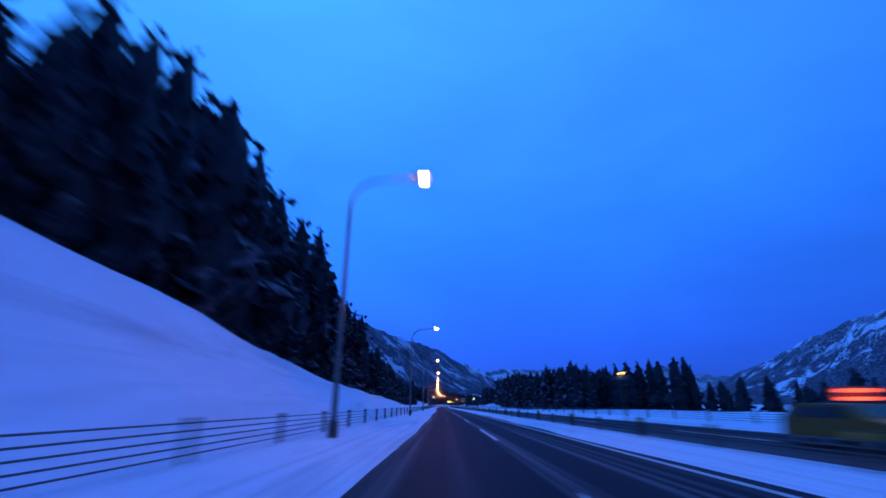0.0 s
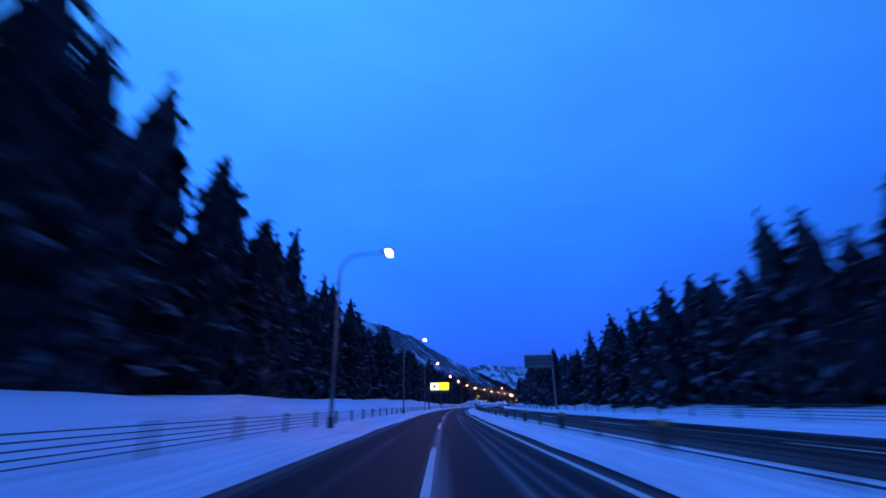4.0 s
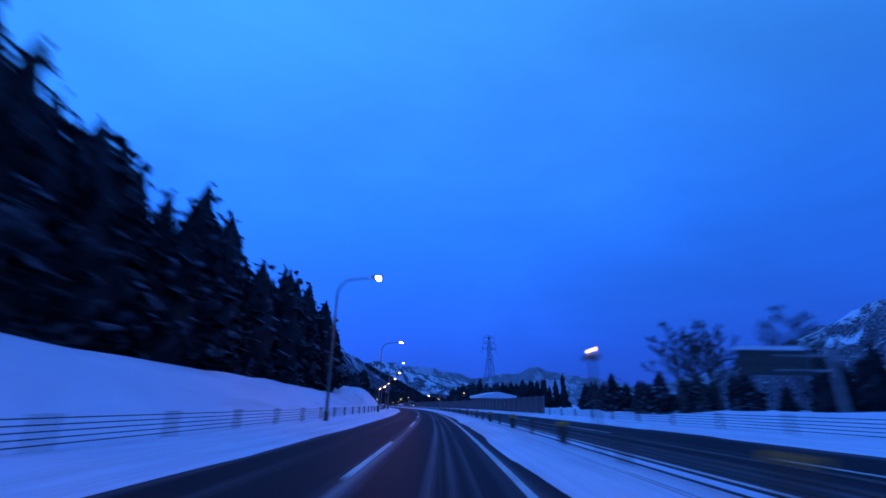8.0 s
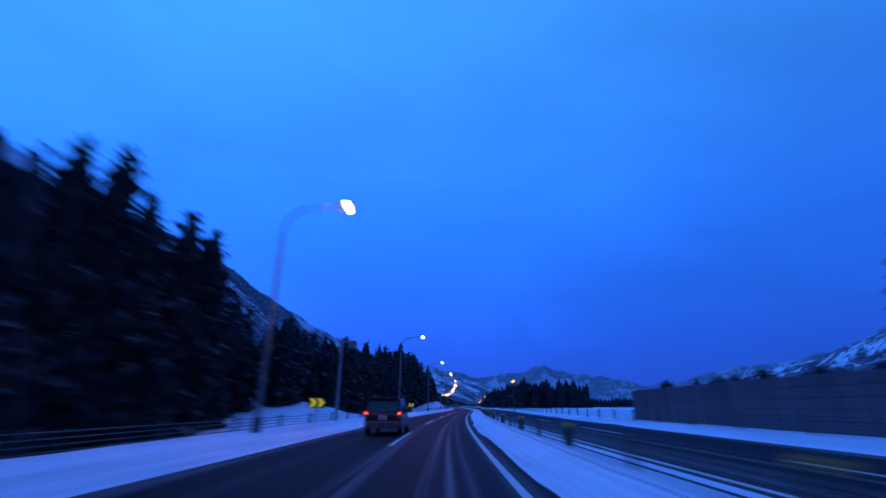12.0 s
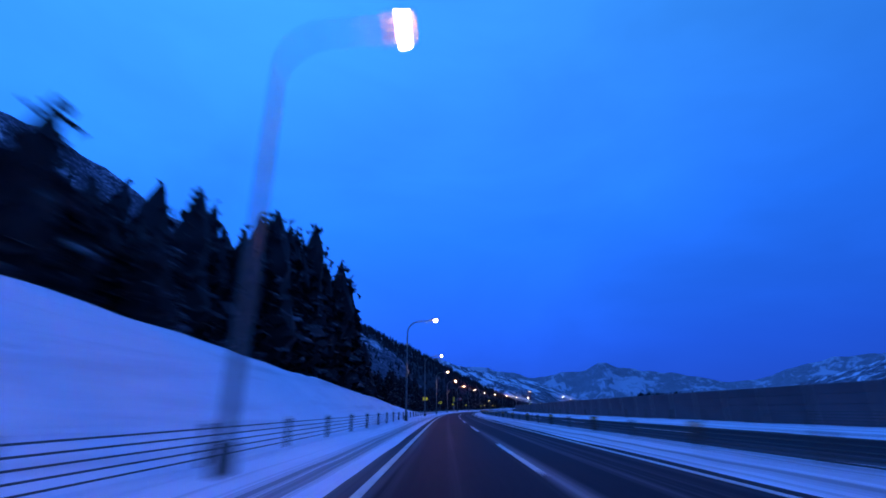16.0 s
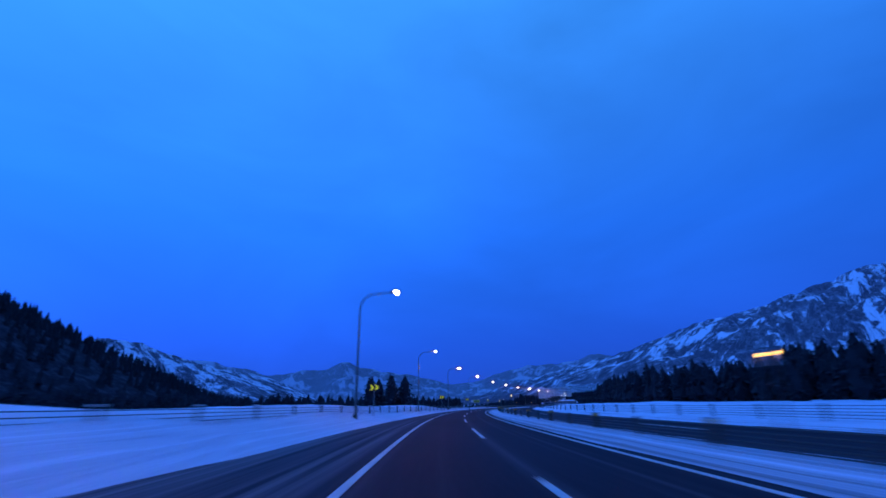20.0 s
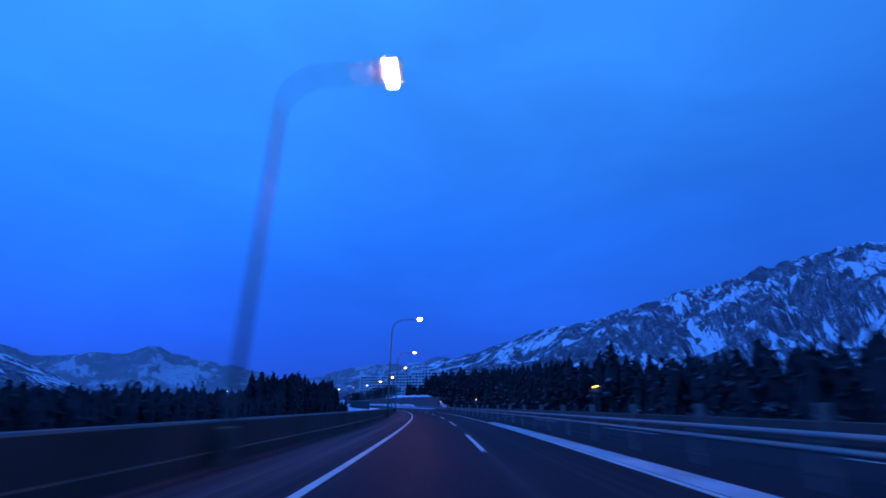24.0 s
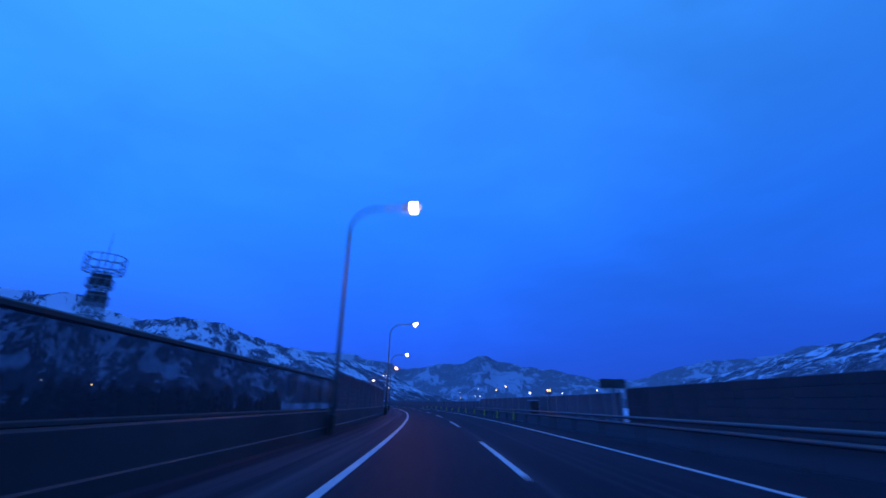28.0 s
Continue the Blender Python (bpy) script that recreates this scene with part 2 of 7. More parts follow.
def verge_material():
    """Snow with slushy wheel tracks and ploughed, dirty lines along both shoulders, darkened in two broad bands."""
    m = material("verge_snow", (0.71, 0.76, 0.87), (0.81, 0.86, 0.96), 0.75, 0.25, 2.2, 0.5, spec=0.25)
    nd, lk = m.node_tree.nodes, m.node_tree.links
    b = nd["Principled BSDF"]
    old = b.inputs["Base Color"].links[0].from_socket
    co = nd.new("ShaderNodeTexCoord")
    sep = nd.new("ShaderNodeSeparateXYZ")
    lk.new(co.outputs["UV"], sep.inputs[0])
    total = None
    for a, c in ((-6.3, -3.3), (3.2, 7.4), (14.6, 16.8)):
        up, down = nd.new("ShaderNodeMapRange"), nd.new("ShaderNodeMapRange")
        up.inputs["From Min"].default_value, up.inputs["From Max"].default_value = a, a + 0.7
        down.inputs["From Min"].default_value, down.inputs["From Max"].default_value = c, c - 0.7
        w = nd.new("ShaderNodeMath")
        w.operation = "MULTIPLY"
        for k, r in enumerate((up, down)):
            lk.new(sep.outputs["X"], r.inputs["Value"])
            lk.new(r.outputs[0], w.inputs[k])
        if total is None:
            total = w.outputs[0]
        else:
            s = nd.new("ShaderNodeMath")
            lk.new(total, s.inputs[0])
            lk.new(w.outputs[0], s.inputs[1])
            total = s.outputs[0]
    mp = nd.new("ShaderNodeMapping")
    mp.inputs["Scale"].default_value = (4.2, 0.009, 1)
    lk.new(co.outputs["UV"], mp.inputs[0])
    nz = nd.new("ShaderNodeTexNoise")
    nz.inputs["Scale"].default_value = 1.0
    nz.inputs["Detail"].default_value = 4
    nz.inputs["Roughness"].default_value = 0.6
    lk.new(mp.outputs[0], nz.inputs["Vector"])
    r = nd.new("ShaderNodeMapRange")
    r.inputs["From Min"].default_value, r.inputs["From Max"].default_value = 0.50, 0.62
    r.inputs["To Max"].default_value = 0.8
    lk.new(nz.outputs["Fac"], r.inputs["Value"])
    w = nd.new("ShaderNodeMath")
    w.operation = "MULTIPLY"
    lk.new(total, w.inputs[0])
    lk.new(r.outputs[0], w.inputs[1])
    clean = nd.new("ShaderNodeMapRange")
    clean.inputs["From Min"].default_value, clean.inputs["From Max"].default_value = 1500, 1850
    clean.inputs["To Min"].default_value = 0.22
    lk.new(sep.outputs["Y"], clean.inputs["Value"])
    w0 = nd.new("ShaderNodeMath")
    w0.operation = "MULTIPLY"
    lk.new(w.outputs[0], w0.inputs[0])
    lk.new(clean.outputs[0], w0.inputs[1])
    w = w0
    # wheel tracks and slush lines along the shoulders, and two broad darker bands
    wander = nd.new("ShaderNodeTexNoise")
    wander.noise_dimensions = "1D"
    wander.inputs["Scale"].default_value = 0.012
    lk.new(sep.outputs["Y"], wander.inputs["W"])
    # the 2.2 m wide median band paints dimmer light into the snow colour
    for centre, wide, depth, begin in ((-4.75, 0.16, 0.85, 1650), (-5.35, 0.12, 0.6, 1650), (3.85, 0.17, 0.9, 1650), (4.12, 0.05, 0.7, 1650), (5.45, 0.06, 0.7, 1650), (5.2, 0.04, 0.9, 300), (5.3, 0.03, 0.9, 300), (3.95, 0.75, 0.8, 2180), (5.4, 2.2, 0.42, 1650), (-8.6, 5.0, 0.3, 2180)):
        a = nd.new("ShaderNodeMath")
        a.operation = "MULTIPLY_ADD"
        a.inputs[1].default_value = 0.5
        lk.new(wander.outputs["Fac"], a.inputs[0])
        lk.new(sep.outputs["X"], a.inputs[2])
        c = nd.new("ShaderNodeMath")
        c.operation = "SUBTRACT"
        c.inputs[1].default_value = centre + 0.25
        lk.new(a.outputs[0], c.inputs[0])
        e = nd.new("ShaderNodeMath")
        e.operation = "ABSOLUTE"
        lk.new(c.outputs[0], e.inputs[0])
        band = nd.new("ShaderNodeMapRange")
        band.inputs["From Min"].default_value, band.inputs["From Max"].default_value = wide, wide * 0.3
        band.inputs["To Max"].default_value = depth
        lk.new(e.outputs[0], band.inputs["Value"])
        worn = nd.new("ShaderNodeMapRange")
        worn.inputs["From Min"].default_value, worn.inputs["From Max"].default_value = 0.34, 0.52
        lk.new(nz.outputs["Fac"], worn.inputs["Value"])
        g = nd.new("ShaderNodeMath")
        g.operation = "MULTIPLY"
        lk.new(band.outputs[0], g.inputs[0])
        lk.new(worn.outputs[0], g.inputs[1])
        along = nd.new("ShaderNodeMapRange")
        along.inputs["From Min"].default_value, along.inputs["From Max"].default_value = begin, begin + 250
        along.inputs["To Min"].default_value = 0.18 if begin == 1650 else 0.0
        lk.new(sep.outputs["Y"], along.inputs["Value"])
        g2 = nd.new("ShaderNodeMath")
        g2.operation = "MULTIPLY"
        lk.new(g.outputs[0], g2.inputs[0])
        lk.new(along.outputs[0], g2.inputs[1])
        g = g2
        if wide > 3:
            # the broad band beside the lay-by fades out towards the bridge
            stop = nd.new("ShaderNodeMapRange")
            stop.inputs["From Min"].default_value, stop.inputs["From Max"].default_value = 2720, 2600
            lk.new(sep.outputs["Y"], stop.inputs["Value"])
            g = nd.new("ShaderNodeMath")
            g.operation = "MULTIPLY"
            lk.new(g2.outputs[0], g.inputs[0])
            lk.new(stop.outputs[0], g.inputs[1])
        s = nd.new("ShaderNodeMath")
        s.operation = "MAXIMUM"
        lk.new(w.outputs[0], s.inputs[0])
        lk.new(g.outputs[0], s.inputs[1])
        w = s
    mix = nd.new("ShaderNodeMix")
    mix.data_type = "RGBA"
    mix.inputs[7].default_value = (0.17, 0.17, 0.18, 1)
    lk.new(old, mix.inputs[6])
    lk.new(w.outputs[0], mix.inputs[0])
    # ploughed layers and dull, wind-packed patches
    lay = nd.new("ShaderNodeMapping")
    lay.inputs["Scale"].default_value = (0.55, 0.045, 1)
    lk.new(co.outputs["UV"], lay.inputs[0])
    n3 = nd.new("ShaderNodeTexNoise")
    n3.inputs["Scale"].default_value = 1.0
    n3.inputs["Detail"].default_value = 6
    n3.inputs["Roughness"].default_value = 0.65
    n3.inputs["Distortion"].default_value = 0.8
    lk.new(lay.outputs[0], n3.inputs["Vector"])
    dull = nd.new("ShaderNodeMapRange")
    dull.inputs["From Min"].default_value, dull.inputs["From Max"].default_value = 0.50, 0.70
    dull.inputs["To Max"].default_value = 0.55
    lk.new(n3.outputs["Fac"], dull.inputs["Value"])
    pack = nd.new("ShaderNodeMix")
    pack.data_type = "RGBA"
    pack.inputs[7].default_value = (0.38, 0.40, 0.47, 1)
    lk.new(mix.outputs[2], pack.inputs[6])
    lk.new(dull.outputs[0], pack.inputs[0])
    lk.new(pack.outputs[2], b.inputs["Base Color"])
    drift = nd.new("ShaderNodeBump")
    drift.inputs["Strength"].default_value = 0.7
    drift.inputs["Distance"].default_value = 0.5 * K
    lk.new(n3.outputs["Fac"], drift.inputs["Height"])
    lk.new(b.inputs["Normal"].links[0].from_socket, drift.inputs["Normal"])
    lk.new(drift.outputs[0], b.inputs["Normal"])
    return m


def asphalt_material():
    """Dark road, paler and dusted with snow in stripes between the wheel tracks."""
    m = material("asphalt", (0.0185, 0.0142, 0.018), (0.036, 0.028, 0.035), 0.58, 0.35, 9.0, 0.15, coords="UV", stretch=(1, 0.12, 1), spec=0.02)
    nd, lk = m.node_tree.nodes, m.node_tree.links
    b = nd["Principled BSDF"]
    old = b.inputs["Base Color"].links[0].from_socket
    co = nd.new("ShaderNodeTexCoord")
    sep = nd.new("ShaderNodeSeparateXYZ")
    lk.new(co.outputs["UV"], sep.inputs[0])
    mp = nd.new("ShaderNodeMapping")
    mp.inputs["Scale"].default_value = (3.0, 0.035, 1)
    lk.new(co.outputs["UV"], mp.inputs[0])
    nz = nd.new("ShaderNodeTexNoise")
    nz.inputs["Scale"].default_value = 1.0
    nz.inputs["Detail"].default_value = 5
    lk.new(mp.outputs[0], nz.inputs["Vector"])
    # stripes of dust about the lane line, the edges and between the wheels
    total = None
    for centre, width, amount in ((-7.6, 4.2, 2.6), (-4.7, 0.9, 2.0), (0.12, 0.38, 1.0), (1.62, 0.20, 0.75), (2.0, 0.14, 0.7), (2.4, 0.16, 0.45), (-3.3, 0.5, 0.6), (3.2, 0.45, 0.45), (-1.8, 0.3, 0.18), (8.0, 1.3, 0.5), (11.0, 0.3, 0.3), (14.3, 0.5, 0.6), (9.1, 0.2, 0.25)):
        a = nd.new("ShaderNodeMath")
        a.operation = "SUBTRACT"
        a.inputs[1].default_value = centre
        lk.new(sep.outputs["X"], a.inputs[0])
        c = nd.new("ShaderNodeMath")
        c.operation = "ABSOLUTE"
        lk.new(a.outputs[0], c.inputs[0])
        r = nd.new("ShaderNodeMapRange")
        r.inputs["From Min"].default_value, r.inputs["From Max"].default_value = width, 0.0
        r.inputs["To Max"].default_value = amount
        lk.new(c.outputs[0], r.inputs["Value"])
        if total is None:
            total = r.outputs[0]
        else:
            s = nd.new("ShaderNodeMath")
            s.operation = "ADD"
            lk.new(total, s.inputs[0])
            lk.new(r.outputs[0], s.inputs[1])
            total = s.outputs[0]
    # the dust thins out along the way
    fade = nd.new("ShaderNodeMapRange")
    fade.inputs["From Min"].default_value, fade.inputs["From Max"].default_value = 1750, 2500
    fade.inputs["To Min"].default_value, fade.inputs["To Max"].default_value = 1.0, 0.12
    lk.new(sep.outputs["Y"], fade.inputs["Value"])
    w = nd.new("ShaderNodeMath")
    w.operation = "MULTIPLY"
    lk.new(total, w.inputs[0])
    lk.new(fade.outputs[0], w.inputs[1])
    n2 = nd.new("ShaderNodeMapRange")
    n2.inputs["From Min"].default_value, n2.inputs["From Max"].default_value = 0.35, 0.75
    lk.new(nz.outputs["Fac"], n2.inputs["Value"])
    w2 = nd.new("ShaderNodeMath")
    w2.operation = "MULTIPLY"
    w2.use_clamp = True
    lk.new(w.outputs[0], w2.inputs[0])
    lk.new(n2.outputs[0], w2.inputs[1])
    mix = nd.new("ShaderNodeMix")
    mix.data_type = "RGBA"
    mix.inputs[7].default_value = (0.34, 0.34, 0.36, 1)
    lk.new(old, mix.inputs[6])
    lk.new(w2.outputs[0], mix.inputs[0])
    lk.new(mix.outputs[2], b.inputs["Base Color"])
    return m


SNOW = material("snow", (0.71, 0.76, 0.87), (0.81, 0.86, 0.96), 0.75, 0.25, 2.2, 0.5, spec=0.25)
PLOUGHED = material("ploughed_snow", (0.36, 0.39, 0.48), (0.82, 0.87, 0.96), 0.8, 0.45, 2.4, 0.9, spec=0.2)
VERGE = verge_material()
ASPHALT = asphalt_material()
PAINT = material("road_paint", (0.42, 0.42, 0.40), (0.74, 0.74, 0.72), 0.6, 1.5, 12.0, 0.1)
STEEL = material("galvanised_steel", (0.20, 0.21, 0.22), (0.36, 0.37, 0.38), 0.5, 3.0, 20.0, 0.05, metal=0.6)
DARK_STEEL = material("dark_steel", (0.05, 0.045, 0.04), (0.11, 0.10, 0.09), 0.6, 3.0, 20.0, 0.05)
CABLE = material("cable", (0.03, 0.03, 0.032), (0.07, 0.07, 0.07), 0.55, 6.0, 40.0, 0.0)
CONCRETE = material("concrete", (0.10, 0.097, 0.095), (0.2, 0.195, 0.19), 0.85, 0.5, 6.0, 0.25)
WALL_GREY = material("noise_wall_grey", (0.075, 0.066, 0.080), (0.130, 0.116, 0.138), 0.75, 0.5, 7.0, 0.15, spread=0.25)
CONCRETE_WET = material("wet_concrete", (0.030, 0.029, 0.028), (0.075, 0.072, 0.07), 0.6, 0.4, 5.0, 0.25)
WALL_DARK = material("noise_wall_dark", (0.028, 0.024, 0.031), (0.054, 0.047, 0.058), 0.75, 0.5, 7.0, 0.15, spread=0.25)
LAMP_GLASS = glowing("lamp_glass", (1.0, 0.40, 0.17), 290.0)
BEACON = glowing("beacon_light", (1.0, 0.50, 0.08), 9.0)
WHITE_LIGHT = glowing("white_light", (1.0, 0.92, 0.75), 25.0)
RED_LIGHT = glowing("red_light", (1.0, 0.10, 0.04), 2.2)
SIGN_WHITE = glowing("lit_white", (0.85, 1.0, 0.62), 1.6)
SIGN_GREEN = glowing("lit_green", (0.04, 0.55, 0.22), 0.5)
SIGN_YELLOW = glowing("lit_yellow", (1.0, 0.86, 0.02), 1.6)
YELLOW = material("reflective_yellow", (0.75, 0.62, 0.02), (0.85, 0.72, 0.04), 0.4, 4.0, 30.0, 0.0)
# weak emission stands in for headlight beams thrown back by the reflective arrows
CHEVRON = glowing("headlit_glow_yellow", (0.95, 0.85, 0.02), 0.35)
BLACK = material("black_paint", (0.012, 0.012, 0.013), (0.03, 0.03, 0.03), 0.5, 4.0, 30.0, 0.0)
ORANGE = material("reflector_orange", (0.75, 0.36, 0.05), (0.85, 0.45, 0.08), 0.4, 4.0, 30.0, 0.0)
SIGN_BACK = material("sign_back", (0.10, 0.10, 0.105), (0.19, 0.19, 0.20), 0.5, 2.0, 12.0, 0.05)
RED = material("sign_red", (0.50, 0.03, 0.03), (0.62, 0.05, 0.04), 0.5, 3.0, 20.0, 0.0)
WHITE = material("white_paint", (0.70, 0.70, 0.70), (0.82, 0.82, 0.82), 0.5, 1.5, 12.0, 0.05)
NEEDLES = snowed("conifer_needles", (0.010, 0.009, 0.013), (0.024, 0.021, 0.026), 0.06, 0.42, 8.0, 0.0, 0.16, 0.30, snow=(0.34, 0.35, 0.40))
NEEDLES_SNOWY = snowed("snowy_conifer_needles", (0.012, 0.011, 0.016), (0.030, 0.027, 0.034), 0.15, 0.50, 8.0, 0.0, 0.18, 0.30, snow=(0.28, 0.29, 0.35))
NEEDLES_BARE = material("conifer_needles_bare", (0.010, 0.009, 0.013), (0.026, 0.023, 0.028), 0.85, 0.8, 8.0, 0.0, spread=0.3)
BARK = material("bark", (0.035, 0.028, 0.022), (0.085, 0.07, 0.055), 0.9, 3.0, 18.0, 0.4)
TWIGS = material("bare_twigs", (0.032, 0.029, 0.028), (0.07, 0.064, 0.06), 0.9, 2.0, 18.0, 0.0)
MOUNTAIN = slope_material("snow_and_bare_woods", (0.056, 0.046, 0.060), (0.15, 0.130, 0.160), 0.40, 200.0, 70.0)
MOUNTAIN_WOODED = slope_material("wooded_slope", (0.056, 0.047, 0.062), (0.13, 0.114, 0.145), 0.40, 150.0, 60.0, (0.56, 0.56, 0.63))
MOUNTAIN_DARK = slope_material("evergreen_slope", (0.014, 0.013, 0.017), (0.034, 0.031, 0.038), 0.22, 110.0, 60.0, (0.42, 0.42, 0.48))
# distance haze is mixed into these paler, low-contrast woods and snow colours
MOUNTAIN_HAZED = slope_material("hazed_snow_and_woods", (0.17, 0.165, 0.185), (0.26, 0.25, 0.28), 0.46, 620.0, 60.0, (0.46, 0.46, 0.53))
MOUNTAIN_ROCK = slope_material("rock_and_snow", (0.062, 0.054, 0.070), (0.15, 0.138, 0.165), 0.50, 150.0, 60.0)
GLASS_DARK = material("dark_glass", (0.012, 0.014, 0.018), (0.02, 0.022, 0.026), 0.12, 2.0, 9.0, 0.0, spec=0.6)
FACADE = material("facade_white", (0.50, 0.50, 0.51), (0.66, 0.66, 0.66), 0.7, 0.15, 3.0, 0.05)
RUBBER = material("rubber", (0.012, 0.012, 0.012), (0.03, 0.03, 0.03), 0.8, 5.0, 30.0, 0.1)


def clear_panel():
    m = bpy.data.materials.new("clear_acrylic")
    m.use_nodes = True
    nd, lk = m.node_tree.nodes, m.node_tree.links
    b = nd["Principled BSDF"]
    b.inputs["Base Color"].default_value = (0.12, 0.12, 0.13, 1)
    b.inputs["Roughness"].default_value = 0.25
    tr = nd.new("ShaderNodeBsdfTransparent")
    tr.inputs[0].default_value = (0.62, 0.64, 0.68, 1)
    mix = nd.new("ShaderNodeMixShader")
    mix.inputs[0].default_value = 0.35
    lk.new(tr.outputs[0], mix.inputs[1])
    lk.new(b.outputs[0], mix.inputs[2])
    lk.new(mix.outputs[0], nd["Material Output"].inputs["Surface"])
    return m


ACRYLIC = clear_panel()


# ---------------------------------------------------------------- mesh helpers
class Geo:
    """Collects faces in true metres."""

    def __init__(self):
        self.v, self.f = [], []

    def add(self, verts, faces):
        n = len(self.v)
        self.v.extend([tuple(p) for p in verts])
        self.f.extend([tuple(i + n for i in f) for f in faces])
        return self

    def box(self, x0, x1, y0, y1, z0, z1, c=0.0):
        """A box; c chamfers its upright and top edges."""
        if c <= 0:
            v = [(x, y, z) for z in (z0, z1) for x, y in ((x0, y0), (x1, y0), (x1, y1), (x0, y1))]
            return self.add(v, [(3, 2, 1, 0), (4, 5, 6, 7), (0, 1, 5, 4), (1, 2, 6, 5), (2, 3, 7, 6), (3, 0, 4, 7)])

        def ring(e, z):
            return [(x0 + c + e, y0 + e, z), (x1 - c - e, y0 + e, z), (x1 - e, y0 + c + e, z), (x1 - e, y1 - c - e, z), (x1 - c - e, y1 - e, z), (x0 + c + e, y1 - e, z), (x0 + e, y1 - c - e, z), (x0 + e, y0 + c + e, z)]
        v = ring(0, z0) + ring(0, z1 - c) + ring(c, z1)
        f = [tuple(range(7, -1, -1)), tuple(range(16, 24))]
        for b in (0, 8):
            f += [(b + i, b + (i + 1) % 8, b + 8 + (i + 1) % 8, b + 8 + i) for i in range(8)]
        return self.add(v, f)

    def tube(self, path, radii, n=8, caps=True):
        path = [Vector(p) for p in path]
        if not isinstance(radii, (list, tuple)):
            radii = [radii] * len(path)
        v, f = [], []
        for i, p in enumerate(path):
            w = (path[min(i + 1, len(path) - 1)] - path[max(i - 1, 0)]).normalized()
            a = Vector((1, 0, 0)) if abs(w.x) < 0.8 else Vector((0, 1, 0))
            u = w.cross(a).normalized()
            q = w.cross(u)
            for k in range(n):
                t = 2 * math.pi * k / n
                v.append(p + (u * math.cos(t) + q * math.sin(t)) * radii[i])
        for i in range(len(path) - 1):
            f += [(i * n + k, i * n + (k + 1) % n, (i + 1) * n + (k + 1) % n, (i + 1) * n + k) for k in range(n)]
        if caps:
            f += [tuple(range(n - 1, -1, -1)), tuple(range(len(v) - n, len(v)))]
        return self.add(v, f)

    def prism(self, outline, z0, z1, axis="z"):
        """Outline of (a, b), drawn out along the axis from z0 to z1."""
        n = len(outline)
        put = {"z": lambda a, b, c: (a, b, c), "y": lambda a, b, c: (a, c, b), "x": lambda a, b, c: (c, a, b)}[axis]
        v = [put(a, b, z0) for a, b in outline] + [put(a, b, z1) for a, b in outline]
        f = [tuple(range(n - 1, -1, -1)), tuple(range(n, 2 * n))] + [(i, (i + 1) % n, n + (i + 1) % n, n + i) for i in range(n)]
        return self.add(v, f)


def to_mesh(name, verts, faces, mat, smooth=False, uv=None):
    me = bpy.data.meshes.new(name)
    me.from_pydata((np.asarray(verts, float) * K).tolist(), [], faces if isinstance(faces, list) else faces.tolist())
    if uv is not None:
        layer = me.uv_layers.new(name="UVMap")
        idx = np.zeros(len(me.loops), int)
        me.loops.foreach_get("vertex_index", idx)
        layer.data.foreach_set("uv", np.asarray(uv, float)[idx].ravel())
    if smooth:
        me.polygons.foreach_set("use_smooth", [True] * len(me.polygons))
    me.materials.append(mat)
    me.update()
    return me


def fix_normals(me):
    bm = bmesh.new()
    bm.from_mesh(me)
    bmesh.ops.recalc_face_normals(bm, faces=bm.faces)
    bm.to_mesh(me)
    bm.free()
    return me


def part(name, geo, mat, parent, label="", m=None, smooth=False):
    """One mesh object under a thing or a part; geo may be a mesh that is shared."""
    me = geo if isinstance(geo, bpy.types.Mesh) else fix_normals(to_mesh(name, geo.v, geo.f, mat, smooth))
    ob = new(name, me)
    if parent is not None:
        ob.parent = parent
    if m is not None:
        ob.matrix_basis = m
    if label:
        tagged(ob, label)
    return ob


def thing(name, m, label, category, group="", kind=""):
    ob = new(name)
    ob.empty_display_size = 0.2
    ob.matrix_basis = m
    return tagged(ob, label, category, group, kind)


def shift(x, y, z, rz=0.0):
    return pose(x * K, y * K, z * K, 0, 0, rz)


def hashed(ix, iy, seed):
    h = (ix.astype(np.int64) * 374761393 + iy.astype(np.int64) * 668265263 + seed * 974711) & 0x7FFFFFFF
    h = ((h ^ (h >> 13)) * 1274126177) & 0x7FFFFFFF
    return ((h ^ (h >> 16)) & 0xFFFF) / 65535.0


def value_noise(x, y, seed=0):
    ix, iy = np.floor(x), np.floor(y)
    fx, fy = x - ix, y - iy
    fx, fy = fx * fx * (3 - 2 * fx), fy * fy * (3 - 2 * fy)
    a, b = hashed(ix, iy, seed), hashed(ix + 1, iy, seed)
    c, d = hashed(ix, iy + 1, seed), hashed(ix + 1, iy + 1, seed)
    return (a + (b - a) * fx) * (1 - fy) + (c + (d - c) * fx) * fy


def fbm(x, y, seed=0, octaves=4):
    t, w = 0.0, 0.5
    for o in range(octaves):
        t = t + w * value_noise(x, y, seed + o)
        x, y, w = x * 2.03 + 5.1, y * 2.03 + 1.7, w * 0.5
    return t


